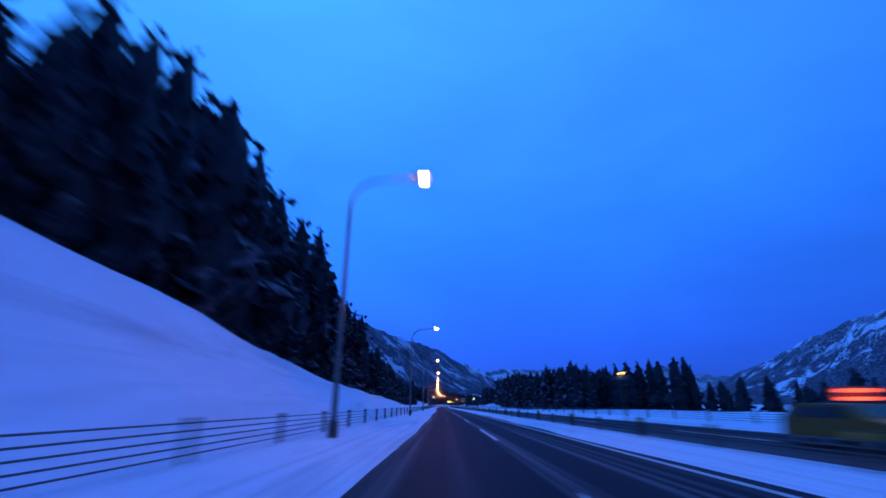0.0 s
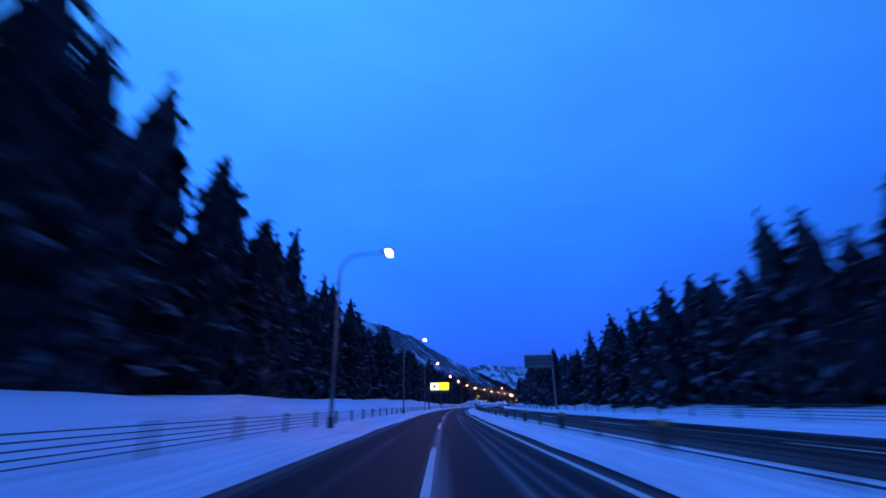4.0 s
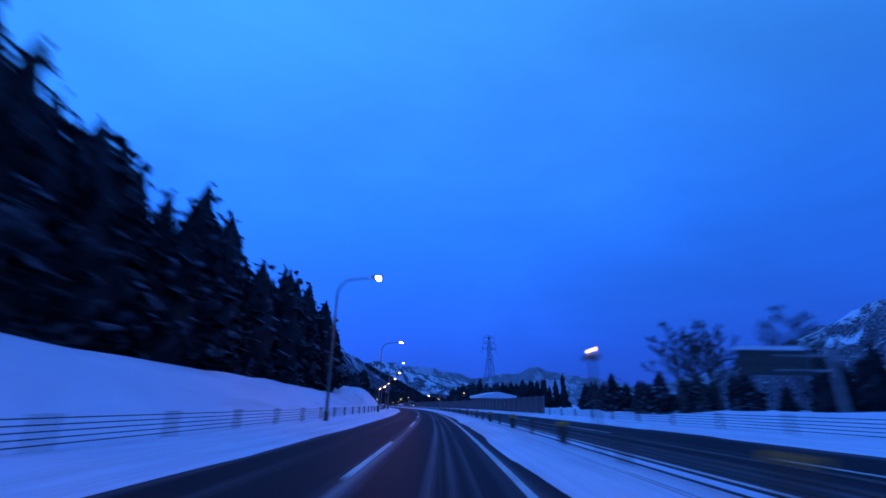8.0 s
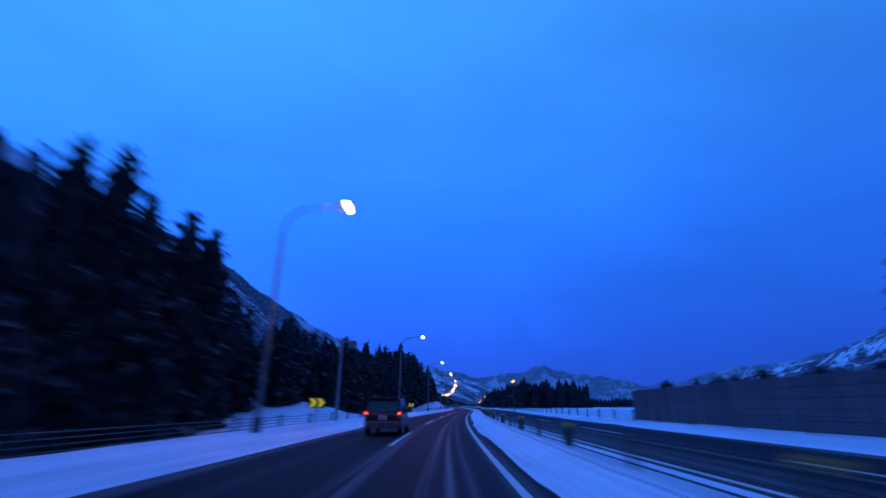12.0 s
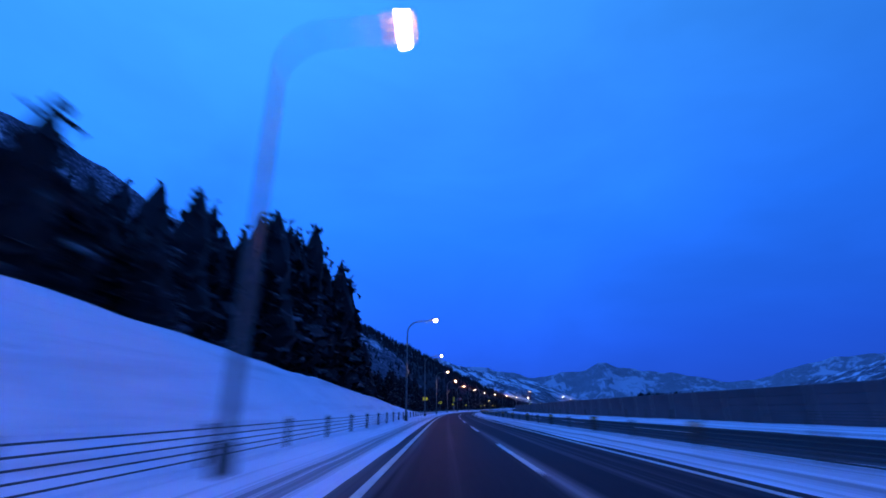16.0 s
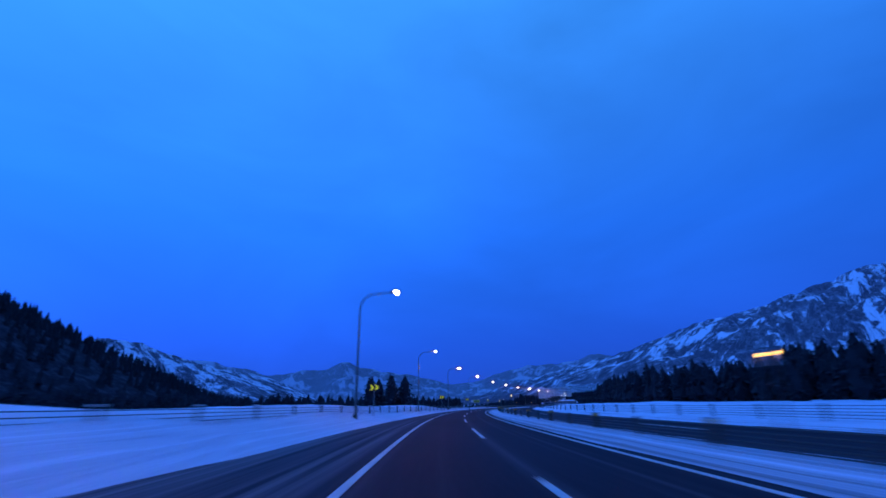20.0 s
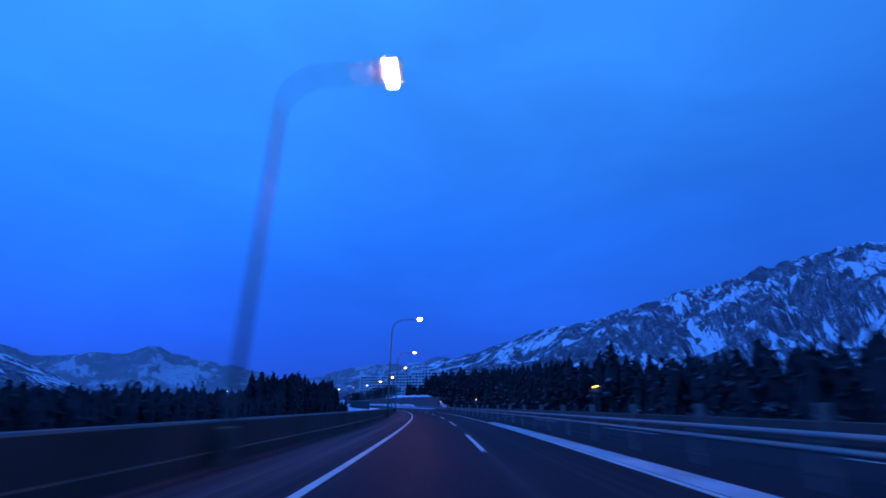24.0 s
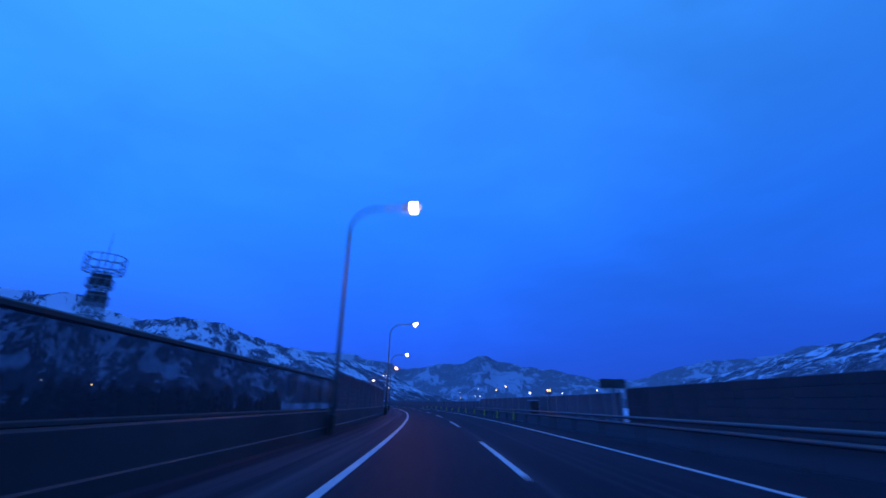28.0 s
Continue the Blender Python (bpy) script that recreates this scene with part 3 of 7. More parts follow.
# ---------------------------------------------------------------- ground
# way along the road and height of the snow bank beside the outer lane
BANK_S = [-140, 0, 12, 24, 40, 60, 90, 118, 200, 235, 262, 285, 300, 330, 400, 480, 545, 605, 665, 725, 748, 768, 785, 820, 845, 905, 965, 1025, 1070, 1085, 1145, 1205, 1265, 1310, 1330, 1445, 1478, 1510, 1560, 1640, 1745, 1805, 1925, 1960, 1985, 2045, 2165, 2260, 2300, 2505, 2526, 2600, 2650, 2670, 3118, 3130, 3141, 3156, 3186, 3206, 3290, 3320, 4000]
BANK_H = [5.7, 5.9, 5.6, 4.3, 3.1, 2.4, 1.9, 0.8, 1.0, 1.1, 1.0, 0.5, -4, -5, 0.6, 1.5, 1.8, 2.3, 1.6, 1.1, 0.9, 1.5, 2.9, 3.6, 3.5, 1.3, 3.0, 2.2, 4.4, 4.8, 3.2, 3.5, 2.2, 0.9, -1.8, -2.4, 1.3, -1.5, 0, 2.3, 3.5, 3.7, 3.75, 3.3, 2.1, -1.6, -1.8, 0.2, 0.7, 0.5, -1.6, -2.2, -3, -7, -7, -2.5, -1.2, 1.4, 2.1, 0.9, 0.5, -5, -6]
EDGE_S = [-140, 600, 700, 1250, 1320, 1800, 1880, 1960, 2030, 2160, 2230, 2285, 2330, 2396, 2412, 2460, 2510, 2600, 4000]
EDGE_D = [-3.4, -3.4, -3.1, -3.1, -3.4, -3.5, -3.7, -3.8, -4.0, -5.2, -5.9, -8.2, -10.6, -9.4, -7.4, -6.3, -6.0, -6.15, -6.2]
RBANK_S = [-140, 120, 180, 215, 242, 270, 300, 345, 420, 560, 760, 820, 880, 960, 1010, 1560, 1800, 2300, 2410, 2480, 2600, 2660, 3050, 3075, 3110, 3160, 3200, 3240, 4000]
RBANK_H = [0.0, 0.0, 0.2, 1.5, 2.3, 1.0, -4, 0.2, 0.7, 0.9, 1.4, 3.5, 3.8, 1.3, 0.5, 0.5, 0.2, -0.1, 0.0, 0.9, 0.5, -6, -6, 0.6, 6.3, 6.8, 3, 0.6, 0.6]


def smoothstep(x):
    x = np.clip(x, 0, 1)
    return x * x * (3 - 2 * x)


def ramp(x):
    """A straight cut slope with a rounded foot and top."""
    x = np.clip(x, 0, 1)
    return 0.45 * x + 0.55 * x * x * (3 - 2 * x)


def ground_z(s, d):
    s, d = np.asarray(s, float), np.asarray(d, float)
    left = np.interp(s, EDGE_S, EDGE_D) + (fbm(s * 0.16, s * 0 + 3, 5, 3) - 0.45) * 0.35
    right = 3.45 + 4.2 * smoothstep((s - 2635) / 25) + (fbm(s * 0.13, s * 0 + 9, 8, 3) - 0.45) * 0.5
    bank = np.interp(s, BANK_S, BANK_H)
    rbank = np.interp(s, RBANK_S, RBANK_H)
    lump = (fbm(s * 0.11, d * 0.16, 11, 4) - 0.47)
    fine = (fbm(s * 0.8, d * 0.9, 21, 3) - 0.45)
    out_l = left - d
    zl = -0.08 + 0.13 * smoothstep(out_l / 0.35) + 0.10 * smoothstep((out_l - 0.3) / 2.2) + np.interp(s, [1970, 2010, 2600, 2640], [0.13, 0.10, 0.10, 0]) * smoothstep((-d - 5.2) / 2.0) * smoothstep(out_l)
    zl = zl + np.where(bank > 0, 1.1, 1.0) * bank * ramp((-d - 7.3) / np.where(bank < 0, 7.0, 3.4 + 0.62 * np.abs(bank))) + lump * (0.10 + 0.75 * smoothstep((-d - 7.5) / 8)) * smoothstep(out_l / 1.5) + fine * (0.07 + 0.16 * smoothstep((-d - 7.6) / 3)) * smoothstep(out_l)
    berm = np.interp(s, [1290, 1330, 1570, 1620, 1970, 2010, 2100, 2165, 2280, 2300, 2600, 2640], [0, -0.12, -0.12, 0, 0, 0.45, 0.52, 0.72, 0.68, 0.6, 0.5, 0])
    inset = np.interp(s, [2180, 2285, 2320, 2400, 2480, 2520], [0, 3.3, 4.8, 4.8, 1.2, 0])
    zl = zl + berm * smoothstep((-d - 6.85 - inset) / 0.8)
    hill = np.interp(s, [-140, 60, 150, 300, 500, 700, 1300, 1450, 1700, 2000, 2260, 2320, 4000], [0.35, 0.3, 0.12, 0, 0.05, 0.15, 0.2, 0.22, 0.3, 0.25, 0.1, 0, 0])
    zl = zl + hill * np.clip(-d - 16, 0, 120)
    out_r = d - right
    zm = -0.08 + 0.12 * smoothstep(out_r / 0.35) + 0.12 * smoothstep((out_r - 0.4) / 1.2) * smoothstep((7.2 - d) / 0.8) + fine * 0.10 * smoothstep(out_r) * smoothstep((7.2 - d) / 0.8)
    zm = np.where(d > 6.9, np.where(d < 14.9 + (fbm(s * 0.15, s * 0 + 5, 33, 3) - 0.45) * 0.8, -0.08, 0.06), zm)
    far = d - 15.0
    zr = 0.05 + 0.25 * smoothstep(far / 2) + rbank * smoothstep((d - 17.5) / 8) + lump * 0.9 * smoothstep((d - 17) / 6) + fine * 0.08
    z = np.where(d < (left + right) / 2, np.where(out_l > 0, zl, -0.08), np.where(d > 15.0, zr, np.where(out_r > 0, zm, -0.08)))
    z = np.where(((s > 2652) & (s < 3054) & (d > 14.4) & (d < 17.1)) | ((s > 3256) & (d > 14.4) & (d < 18.1)), -0.3, z)
    z = z + (fbm(s * 0.012, d * 0.012, 41, 3) - 0.45) * 3.0 * smoothstep((np.abs(d - 4) - 30) / 60)
    away = smoothstep((np.abs(d) - 190) / 70)
    return z * (1 - away) + (-9.0) * away


def build_ground():
    ds = np.array([-262, -225, -190, -150, -115, -88, -68, -52, -42, -34, -28, -24, -20.5, -18, -16, -14.4, -13, -11.8, -10.8, -9.9, -9.1, -8.4, -7.8, -7.3, -6.9, -6.5, -6.1, -5.7, -5.3, -4.9, -4.5, -4.15, -3.85, -3.6, -3.4, -3.2, -3.0, -2.7, 2.9, 3.2, 3.4, 3.6, 3.8, 4.1, 4.5, 5.0, 5.5, 6.0, 6.4, 6.8, 7.1, 14.2, 14.6, 15.0, 15.4, 15.9, 16.5, 17.2, 18, 19, 20.3, 22, 24, 27, 31, 37, 45, 56, 72, 92, 120, 155, 190, 225, 262])
    ss = np.arange(-120.0, 3760.0, 1.8)
    sg, dg = np.meshgrid(ss, ds, indexing="ij")
    z = ground_z(sg, dg)
    x, y, _ = road_xy(sg, dg)
    verts = np.stack([x, y, z], -1).reshape(-1, 3)
    n, m = sg.shape
    i = np.arange(n * m).reshape(n, m)
    faces = np.stack([i[:-1, :-1], i[:-1, 1:], i[1:, 1:], i[1:, :-1]], -1).reshape(-1, 4)
    # the plain out to the horizon
    base = len(verts)
    ring = []
    for r in (0, 900, 2600, 6000, 12500):
        for k in range(48):
            ring.append((700 + r * math.cos(k * math.pi / 24), 1600 + r * math.sin(k * math.pi / 24), -9.05))
    verts = np.concatenate([verts, np.array(ring)])
    extra = [(base + q * 48 + k, base + q * 48 + (k + 1) % 48, base + (q + 1) * 48 + (k + 1) % 48, base + (q + 1) * 48 + k) for q in range(4) for k in range(48)]
    uv = np.concatenate([np.stack([dg, sg], -1).reshape(-1, 2), np.full((len(ring), 2), 100.0)])
    me = to_mesh("ground", verts, faces.tolist() + extra, VERGE, smooth=True, uv=uv)
    fix = new("ground", me)
    tagged(fix, "snow-covered verges, banks and fields along the road", "ground", kind="structure")


build_ground()


def ribbon(name, s0, s1, dl, dr, z, mat, step=4.0, label="", parent=None, category="", kind="", thick=0.0):
    ss = np.arange(s0, s1 + 0.01, step)
    dl = dl(ss) if callable(dl) else np.full_like(ss, dl)
    dr = dr(ss) if callable(dr) else np.full_like(ss, dr)
    v, uv = [], []
    for dd in (dl, dr):
        x, y, _ = road_xy(ss, dd)
        v.append(np.stack([x, y, np.full_like(ss, z)], -1))
        uv.append(np.stack([dd, ss], -1))
    n = len(ss)
    verts = np.concatenate(v)
    faces = [(i, n + i, n + i + 1, i + 1) for i in range(n - 1)]
    if thick:
        low = verts.copy()
        low[:, 2] -= thick
        verts = np.concatenate([verts, low])
        uv = uv + uv
        faces += [(2 * n + i, i, i + 1, 2 * n + i + 1) for i in range(n - 1)] + [(n + i, 3 * n + i, 3 * n + i + 1, n + i + 1) for i in range(n - 1)]
    me = to_mesh(name, verts, faces, mat, uv=np.concatenate(uv))
    ob = new(name, me)
    if parent is not None:
        ob.parent = parent
    return tagged(ob, label, category, kind=kind)


def lane_left(ss):
    return np.interp(ss, EDGE_S, EDGE_D) - 0.9


def lane_right(ss):
    return np.interp(ss, [2630, 2660], [4.2, 7.0])


road = ribbon("road", -120, 3756, lane_left, lane_right, 0.0, ASPHALT, label="dark asphalt carriageway dusted with snow in stripes", category="road", kind="structure")
road_far = ribbon("road", -120, 3756, 7.02, lambda ss: np.interp(ss, [2650, 2656, 3050, 3056, 3254, 3260], [15.6, 16.45, 16.45, 15.6, 15.6, 18.05]), 0.0, ASPHALT, label="oncoming asphalt carriageway with snowy edges", category="road", kind="structure")

# lane line: 8 m dashes with 12 m gaps; edge lines
DASH_AT = [-100, 0, 120.3, 238.6, 963.8, 1088.9, 1213.7, 1808.7, 1925.6, 2039.4, 2159.1, 2281.2, 2416.8, 2529.8, 2888.3, 2998.6, 3118.3, 3243.0, 3363.9, 3740]


def inner_edge(ss):
    return np.interp(ss, [3060, 3125, 3240, 3400], [3.18, 3.45, 4.1, 4.1])


def build_lines():
    for a, b in zip(DASH_AT, DASH_AT[1:]):
        n = round((b - a) / 20)
        for k in range(n):
            s0 = a + (b - a) * k / n
            ribbon("lane_dash", s0, s0 + 8.4, -0.08, 0.08, 0.014, PAINT, step=4.2, parent=road, thick=0.01)
    for s0 in np.arange(1880, 3700, 120):
        ribbon("edge_line", s0, s0 + 120, -3.58, -3.40, 0.013, PAINT, parent=road, thick=0.01)
    for s0 in np.arange(-120, 3700, 120):
        ribbon("edge_line", s0, s0 + 120, lambda ss: inner_edge(ss) - 0.08, lambda ss: inner_edge(ss) + 0.08, 0.013, PAINT, parent=road, thick=0.01)
        if s0 < 2600:
            ribbon("edge_line", s0, s0 + 120, 7.25, 7.41, 0.013, PAINT, parent=road_far, thick=0.01)
    for run in range(0, 150):
        ribbon("lane_dash", run * 20.0, run * 20.0 + 8.0, 10.9, 11.05, 0.014, PAINT, step=4.0, parent=road_far, thick=0.01)


build_lines()


# ---------------------------------------------------------------- mountains
def mountain(name, crest, label, mat, seed, spread=1.5, rough=0.28, cell=260.0, nu=150, nv=46, peak=0.12):
    """A ridge along crest points (x, y, height, half width), with spurs and gullies."""
    c = np.array(crest, float)
    u = np.concatenate([[0], np.cumsum(np.hypot(*np.diff(c[:, :2], axis=0).T))])
    uu = np.linspace(0, u[-1], nu)
    cx, cy, ch, cw = [np.interp(uu, u, c[:, k]) for k in range(4)]
    ker = np.hanning(7) / np.hanning(7).sum()
    ch = np.convolve(np.pad(ch, 3, "edge"), ker, "valid") * (1 + 0.5 * peak * (fbm(uu / cell * 3.1, uu * 0 + 2, seed + 3, 4) - 0.47))
    tx, ty = np.gradient(cx), np.gradient(cy)
    tx, ty = np.convolve(np.pad(tx, 10, "edge"), np.ones(21) / 21, "valid"), np.convolve(np.pad(ty, 10, "edge"), np.ones(21) / 21, "valid")
    ln = np.hypot(tx, ty)
    nx, ny = -ty / ln, tx / ln
    vv = np.linspace(-1, 1, nv)
    vv = np.sign(vv) * np.abs(vv) ** 1.15
    X = cx[:, None] + nx[:, None] * vv[None] * cw[:, None]
    Y = cy[:, None] + ny[:, None] * vv[None] * cw[:, None]
    fall = (1 - np.abs(vv)[None]) ** 1.05
    spur = np.abs(fbm(X / cell, Y / cell, seed, 5) - 0.47) * 2
    ridge = fbm(uu[:, None] / (cell * 0.55) + 0 * X, vv[None] * 2.0 + 0 * X, seed + 7, 4) - 0.47
    small = fbm(X / (cell * 0.16), Y / (cell * 0.16), seed + 17, 3) - 0.45
    Z = ch[:, None] * (fall * (1 + rough * ridge * np.minimum(1, 3.0 * np.abs(vv))) - spur * rough * 1.5 * fall * (1 - fall) * 2) + ch[:, None] * small * 0.10 * np.sqrt(np.maximum(fall, 0)) - 12 * np.abs(vv)[None]
    verts = np.stack([X, Y, Z], -1).reshape(-1, 3)
    i = np.arange(nu * nv).reshape(nu, nv)
    faces = np.stack([i[:-1, :-1], i[1:, :-1], i[1:, 1:], i[:-1, 1:]], -1).reshape(-1, 4)
    uv = np.stack([uu[:, None] + 0 * X, vv[None] * cw[:, None] + 3.0 * cw.max()], -1).reshape(-1, 2)
    ob = new(name, to_mesh(name, verts, faces, mat, smooth=True, uv=uv))
    tagged(ob, label, "mountain", kind="structure")
    return verts.reshape(nu, nv, 3)


def from_eye(ex, ey, rows, upper=True):
    """Crest rows (azimuth, distance, elevation, half width) seen from a place in plan."""
    out = []
    for a, r, e, w in rows:
        x, y = ex + r * math.sin(radians(a)), ey + r * math.cos(radians(a))
        out.append((*(valley(x, y) if upper else (x, y)), 1.3 + r * math.tan(radians(e)), w))
    return out


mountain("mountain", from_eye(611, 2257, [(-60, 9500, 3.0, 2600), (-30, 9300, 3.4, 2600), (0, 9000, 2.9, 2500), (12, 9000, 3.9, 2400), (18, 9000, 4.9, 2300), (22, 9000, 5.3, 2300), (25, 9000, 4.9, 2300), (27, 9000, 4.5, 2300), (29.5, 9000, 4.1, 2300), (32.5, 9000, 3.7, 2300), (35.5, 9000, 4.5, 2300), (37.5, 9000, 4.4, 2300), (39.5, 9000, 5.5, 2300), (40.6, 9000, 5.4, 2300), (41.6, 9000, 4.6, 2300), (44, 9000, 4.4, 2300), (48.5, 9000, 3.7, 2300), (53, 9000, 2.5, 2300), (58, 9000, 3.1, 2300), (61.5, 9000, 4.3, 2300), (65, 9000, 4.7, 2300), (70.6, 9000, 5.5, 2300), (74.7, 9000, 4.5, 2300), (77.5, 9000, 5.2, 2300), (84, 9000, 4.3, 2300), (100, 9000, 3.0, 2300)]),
         "snowy far range paled by haze, with ski runs cut through its woods", MOUNTAIN_HAZED, 3, rough=0.22, cell=1500.0, nu=420, nv=60, peak=0.55)
mountain("mountain", from_eye(1420, 2728, [(-40, 3200, 9.0, 900), (-22, 3000, 9.6, 900), (-12.7, 3000, 9.4, 900), (-8, 2950, 9.7, 900), (-4, 2950, 8.6, 900), (-1.5, 2950, 7.6, 900), (0.8, 2900, 8.1, 900), (7, 3000, 8.1, 900), (12, 3000, 6.6, 900), (17.5, 3200, 5.2, 850), (23.6, 3600, 4.7, 800), (27, 3900, 2.0, 600), (34, 4100, 0.6, 500)]),
         "steep rocky mountain streaked with snow", MOUNTAIN_ROCK, 11, rough=0.35, cell=500.0, nu=240, nv=60, peak=0.30)
mountain("mountain", [(-1500, 800, 320, 520), (-900, 1250, 312, 520), (-468, 1515, 312, 480), (-330, 1750, 318, 440), (-200, 2040, 286, 420), (-80, 2290, 288, 400), (0, 2400, 252, 370), (90, 2503, 210, 330), (173, 2554, 180, 300), (265, 2608, 138, 240), (330, 2648, 105, 200), (413, 2699, 60, 150)],
         "wooded mountainside with snow between bare trees", MOUNTAIN_WOODED, 23, rough=0.25, cell=240.0, nu=220, nv=60)
foothill = mountain("mountain", [(190, 2560, 150, 260), (265, 2608, 136, 230), (340, 2654, 108, 200), (413, 2699, 78, 170), (478, 2732, 50, 150), (530, 2757, 29, 120), (570, 2777, 11, 100), (621, 2803, 3, 90)],
         "dark foothill covered in evergreen wood", MOUNTAIN_DARK, 29, rough=0.20, cell=160.0, nu=120, nv=44)


def slope_wood(grid, count, h0, h1, seed, label):
    """Small dark conifers standing all over a slope, three ragged tiers each."""
    rng = np.random.default_rng(seed)
    nu, nv = grid.shape[:2]
    verts, faces = [], []
    for _ in range(count):
        a, c = rng.uniform(0, nu - 1.01), (0.5 + rng.normal(0, 0.2)) * (nv - 1)
        c = min(max(c, 0), nv - 1.01)
        i, j = int(a), int(c)
        fu, fv = a - i, c - j
        p = grid[i, j] * (1 - fu) * (1 - fv) + grid[i + 1, j] * fu * (1 - fv) + grid[i, j + 1] * (1 - fu) * fv + grid[i + 1, j + 1] * fu * fv
        h = rng.uniform(h0, h1)
        for low, top, wide in ((0.06, 0.5, 0.21), (0.3, 0.76, 0.16), (0.56, 1.0, 0.10)):
            base = len(verts)
            turn = rng.uniform(0, 6.28)
            for k in range(7):
                r = h * wide * rng.uniform(0.65, 1.25)
                verts.append((p[0] + r * math.cos(turn + k * 0.898), p[1] + r * math.sin(turn + k * 0.898), p[2] - 1 + h * (low + rng.uniform(-0.05, 0.05))))
            verts.append((p[0] + rng.uniform(-0.2, 0.2), p[1] + rng.uniform(-0.2, 0.2), p[2] - 1 + h * top))
            faces += [(base + k, base + (k + 1) % 7, base + 7) for k in range(7)]
    ob = new("conifer_wood", to_mesh("conifer_wood", np.array(verts), faces, NEEDLES))
    tagged(ob, label, "trees", kind="stuff")


slope_wood(foothill, 3000, 6.5, 10.5, 5, "dark evergreen wood covering the foothill")
mountain("mountain", from_eye(89, 943, [(44, 1760, 1.5, 300), (50, 1650, 5.2, 420), (56, 1500, 7.6, 540), (61, 1450, 9.8, 560), (70, 1450, 12.2, 600), (80, 1500, 13.5, 620), (100, 1600, 14, 650), (125, 1800, 13, 650)], False),
         "snowy mountain with dark wood along its crest", MOUNTAIN, 37, rough=0.25, cell=260.0, nu=170, nv=50)
mountain("mountain", from_eye(611, 2257, [(60, 6600, 2.2, 1200), (64, 6000, 3.2, 1250), (67, 5500, 4.1, 1300), (74, 4700, 5.5, 1400), (80, 4300, 7.7, 1500), (86, 4150, 8.9, 1600), (92, 4200, 10.5, 1750), (98.8, 4250, 12.1, 1850), (108, 4300, 13.8, 1900), (120, 4300, 14.4, 1900), (140, 4800, 14, 1900)]),
         "mountain with open snowy ski runs between bare woods", MOUNTAIN, 51, rough=0.30, cell=420.0, nu=200, nv=56)


# ---------------------------------------------------------------- trees
def conifer_faces(rng, h, r, sprays, size, bare=0.03, ragged=True):
    """A full cedar crown of drooping sprays at uneven heights round a dark core; returns verts and triangles."""
    v, f = [], []
    lean = rng.normal(0, 0.014, 2)
    lobes = rng.random((6, 5))

    def wide(q, a):
        """Crown radius at a share of the height and a bearing."""
        lobe = lobes[min(5, int(q * 6)), int(a / 6.2832 * 5) % 5]
        return r * min(0.66 + 2.6 * q, 1.04 * (1 - q) ** 0.52 + 0.04) * (0.70 + 0.50 * lobe)
    for i in range(sprays):
        q = 1 - ((i + rng.random()) / sprays) ** 0.72
        a = (i * 2.39996 + rng.normal(0, 0.35)) % 6.2832
        z = h * (bare + (0.985 - bare) * q)
        big = size * (0.45 + 0.55 * (1 - q)) * (0.65 + 0.7 * rng.random())
        out = max(0.12, wide(q, a) * (0.72 + 0.42 * rng.random()))
        base = max(0.0, out - 1.25 * big)
        dr = big * (0.10 + 0.55 * rng.random()) * (1 if q < 0.9 else -0.8)
        ca, sa = math.cos(a), math.sin(a)
        px, py = -sa, ca
        wd = big * (0.34 + 0.26 * rng.random())
        tw = rng.normal(0, 0.30) * big
        ox, oy = lean[0] * z, lean[1] * z
        n = len(v)
        mid = 0.45 * base + 0.55 * out
        v.append((ox + ca * base, oy + sa * base, z + 0.30 * big))
        v.append((ox + ca * mid + px * wd, oy + sa * mid + py * wd, z - dr * 0.35 + tw))
        v.append((ox + ca * out, oy + sa * out, z - dr))
        v.append((ox + ca * mid - px * wd, oy + sa * mid - py * wd, z - dr * 0.35 - tw))
        v.append((ox + ca * mid * 0.95, oy + sa * mid * 0.95, z - dr - 0.55 * big))
        f += [(n, n + 1, n + 2), (n, n + 2, n + 3), (n + 1, n + 4, n + 2)]
        if ragged:
            f.append((n + 3, n + 2, n + 4))
            for k in (-1, 1):
                e = len(v)
                rx, ry = ca * out * 0.93 + px * wd * 0.5 * k, sa * out * 0.93 + py * wd * 0.5 * k
                v.append((ox + rx, oy + ry, z - dr * 0.8))
                v.append((ox + rx * 1.10 + px * wd * 0.5 * k, oy + ry * 1.10 + py * wd * 0.5 * k, z - dr * 0.9 + big * rng.normal(0, 0.18)))
                v.append((ox + rx * 0.9 + px * wd * 0.6 * k, oy + ry * 0.9 + py * wd * 0.6 * k, z - dr * 0.8 - 0.35 * big))
                f.append((e, e + 1, e + 2))
    # dense inner foliage
    rings, sides = (7, 7) if ragged else (5, 6)
    base = len(v)
    for i in range(rings + 1):
        q = i / rings
        for k in range(sides):
            a = 6.283 * (k + 0.5 * (i % 2)) / sides
            w = max(0.06, wide(q, a % 6.2832) * (0.52 + 0.22 * rng.random()) * (1 if i < rings else 0))
            z = h * (0.02 + 0.95 * q) + rng.normal(0, h * 0.010)
            v.append((lean[0] * z + math.cos(a) * w, lean[1] * z + math.sin(a) * w, z))
    for i in range(rings):
        for k in range(sides):
            p, n = base + i * sides + k, base + i * sides + (k + 1) % sides
            f += [(p, n, n + sides), (p, n + sides, p + sides)]
    return np.array(v), np.array(f)


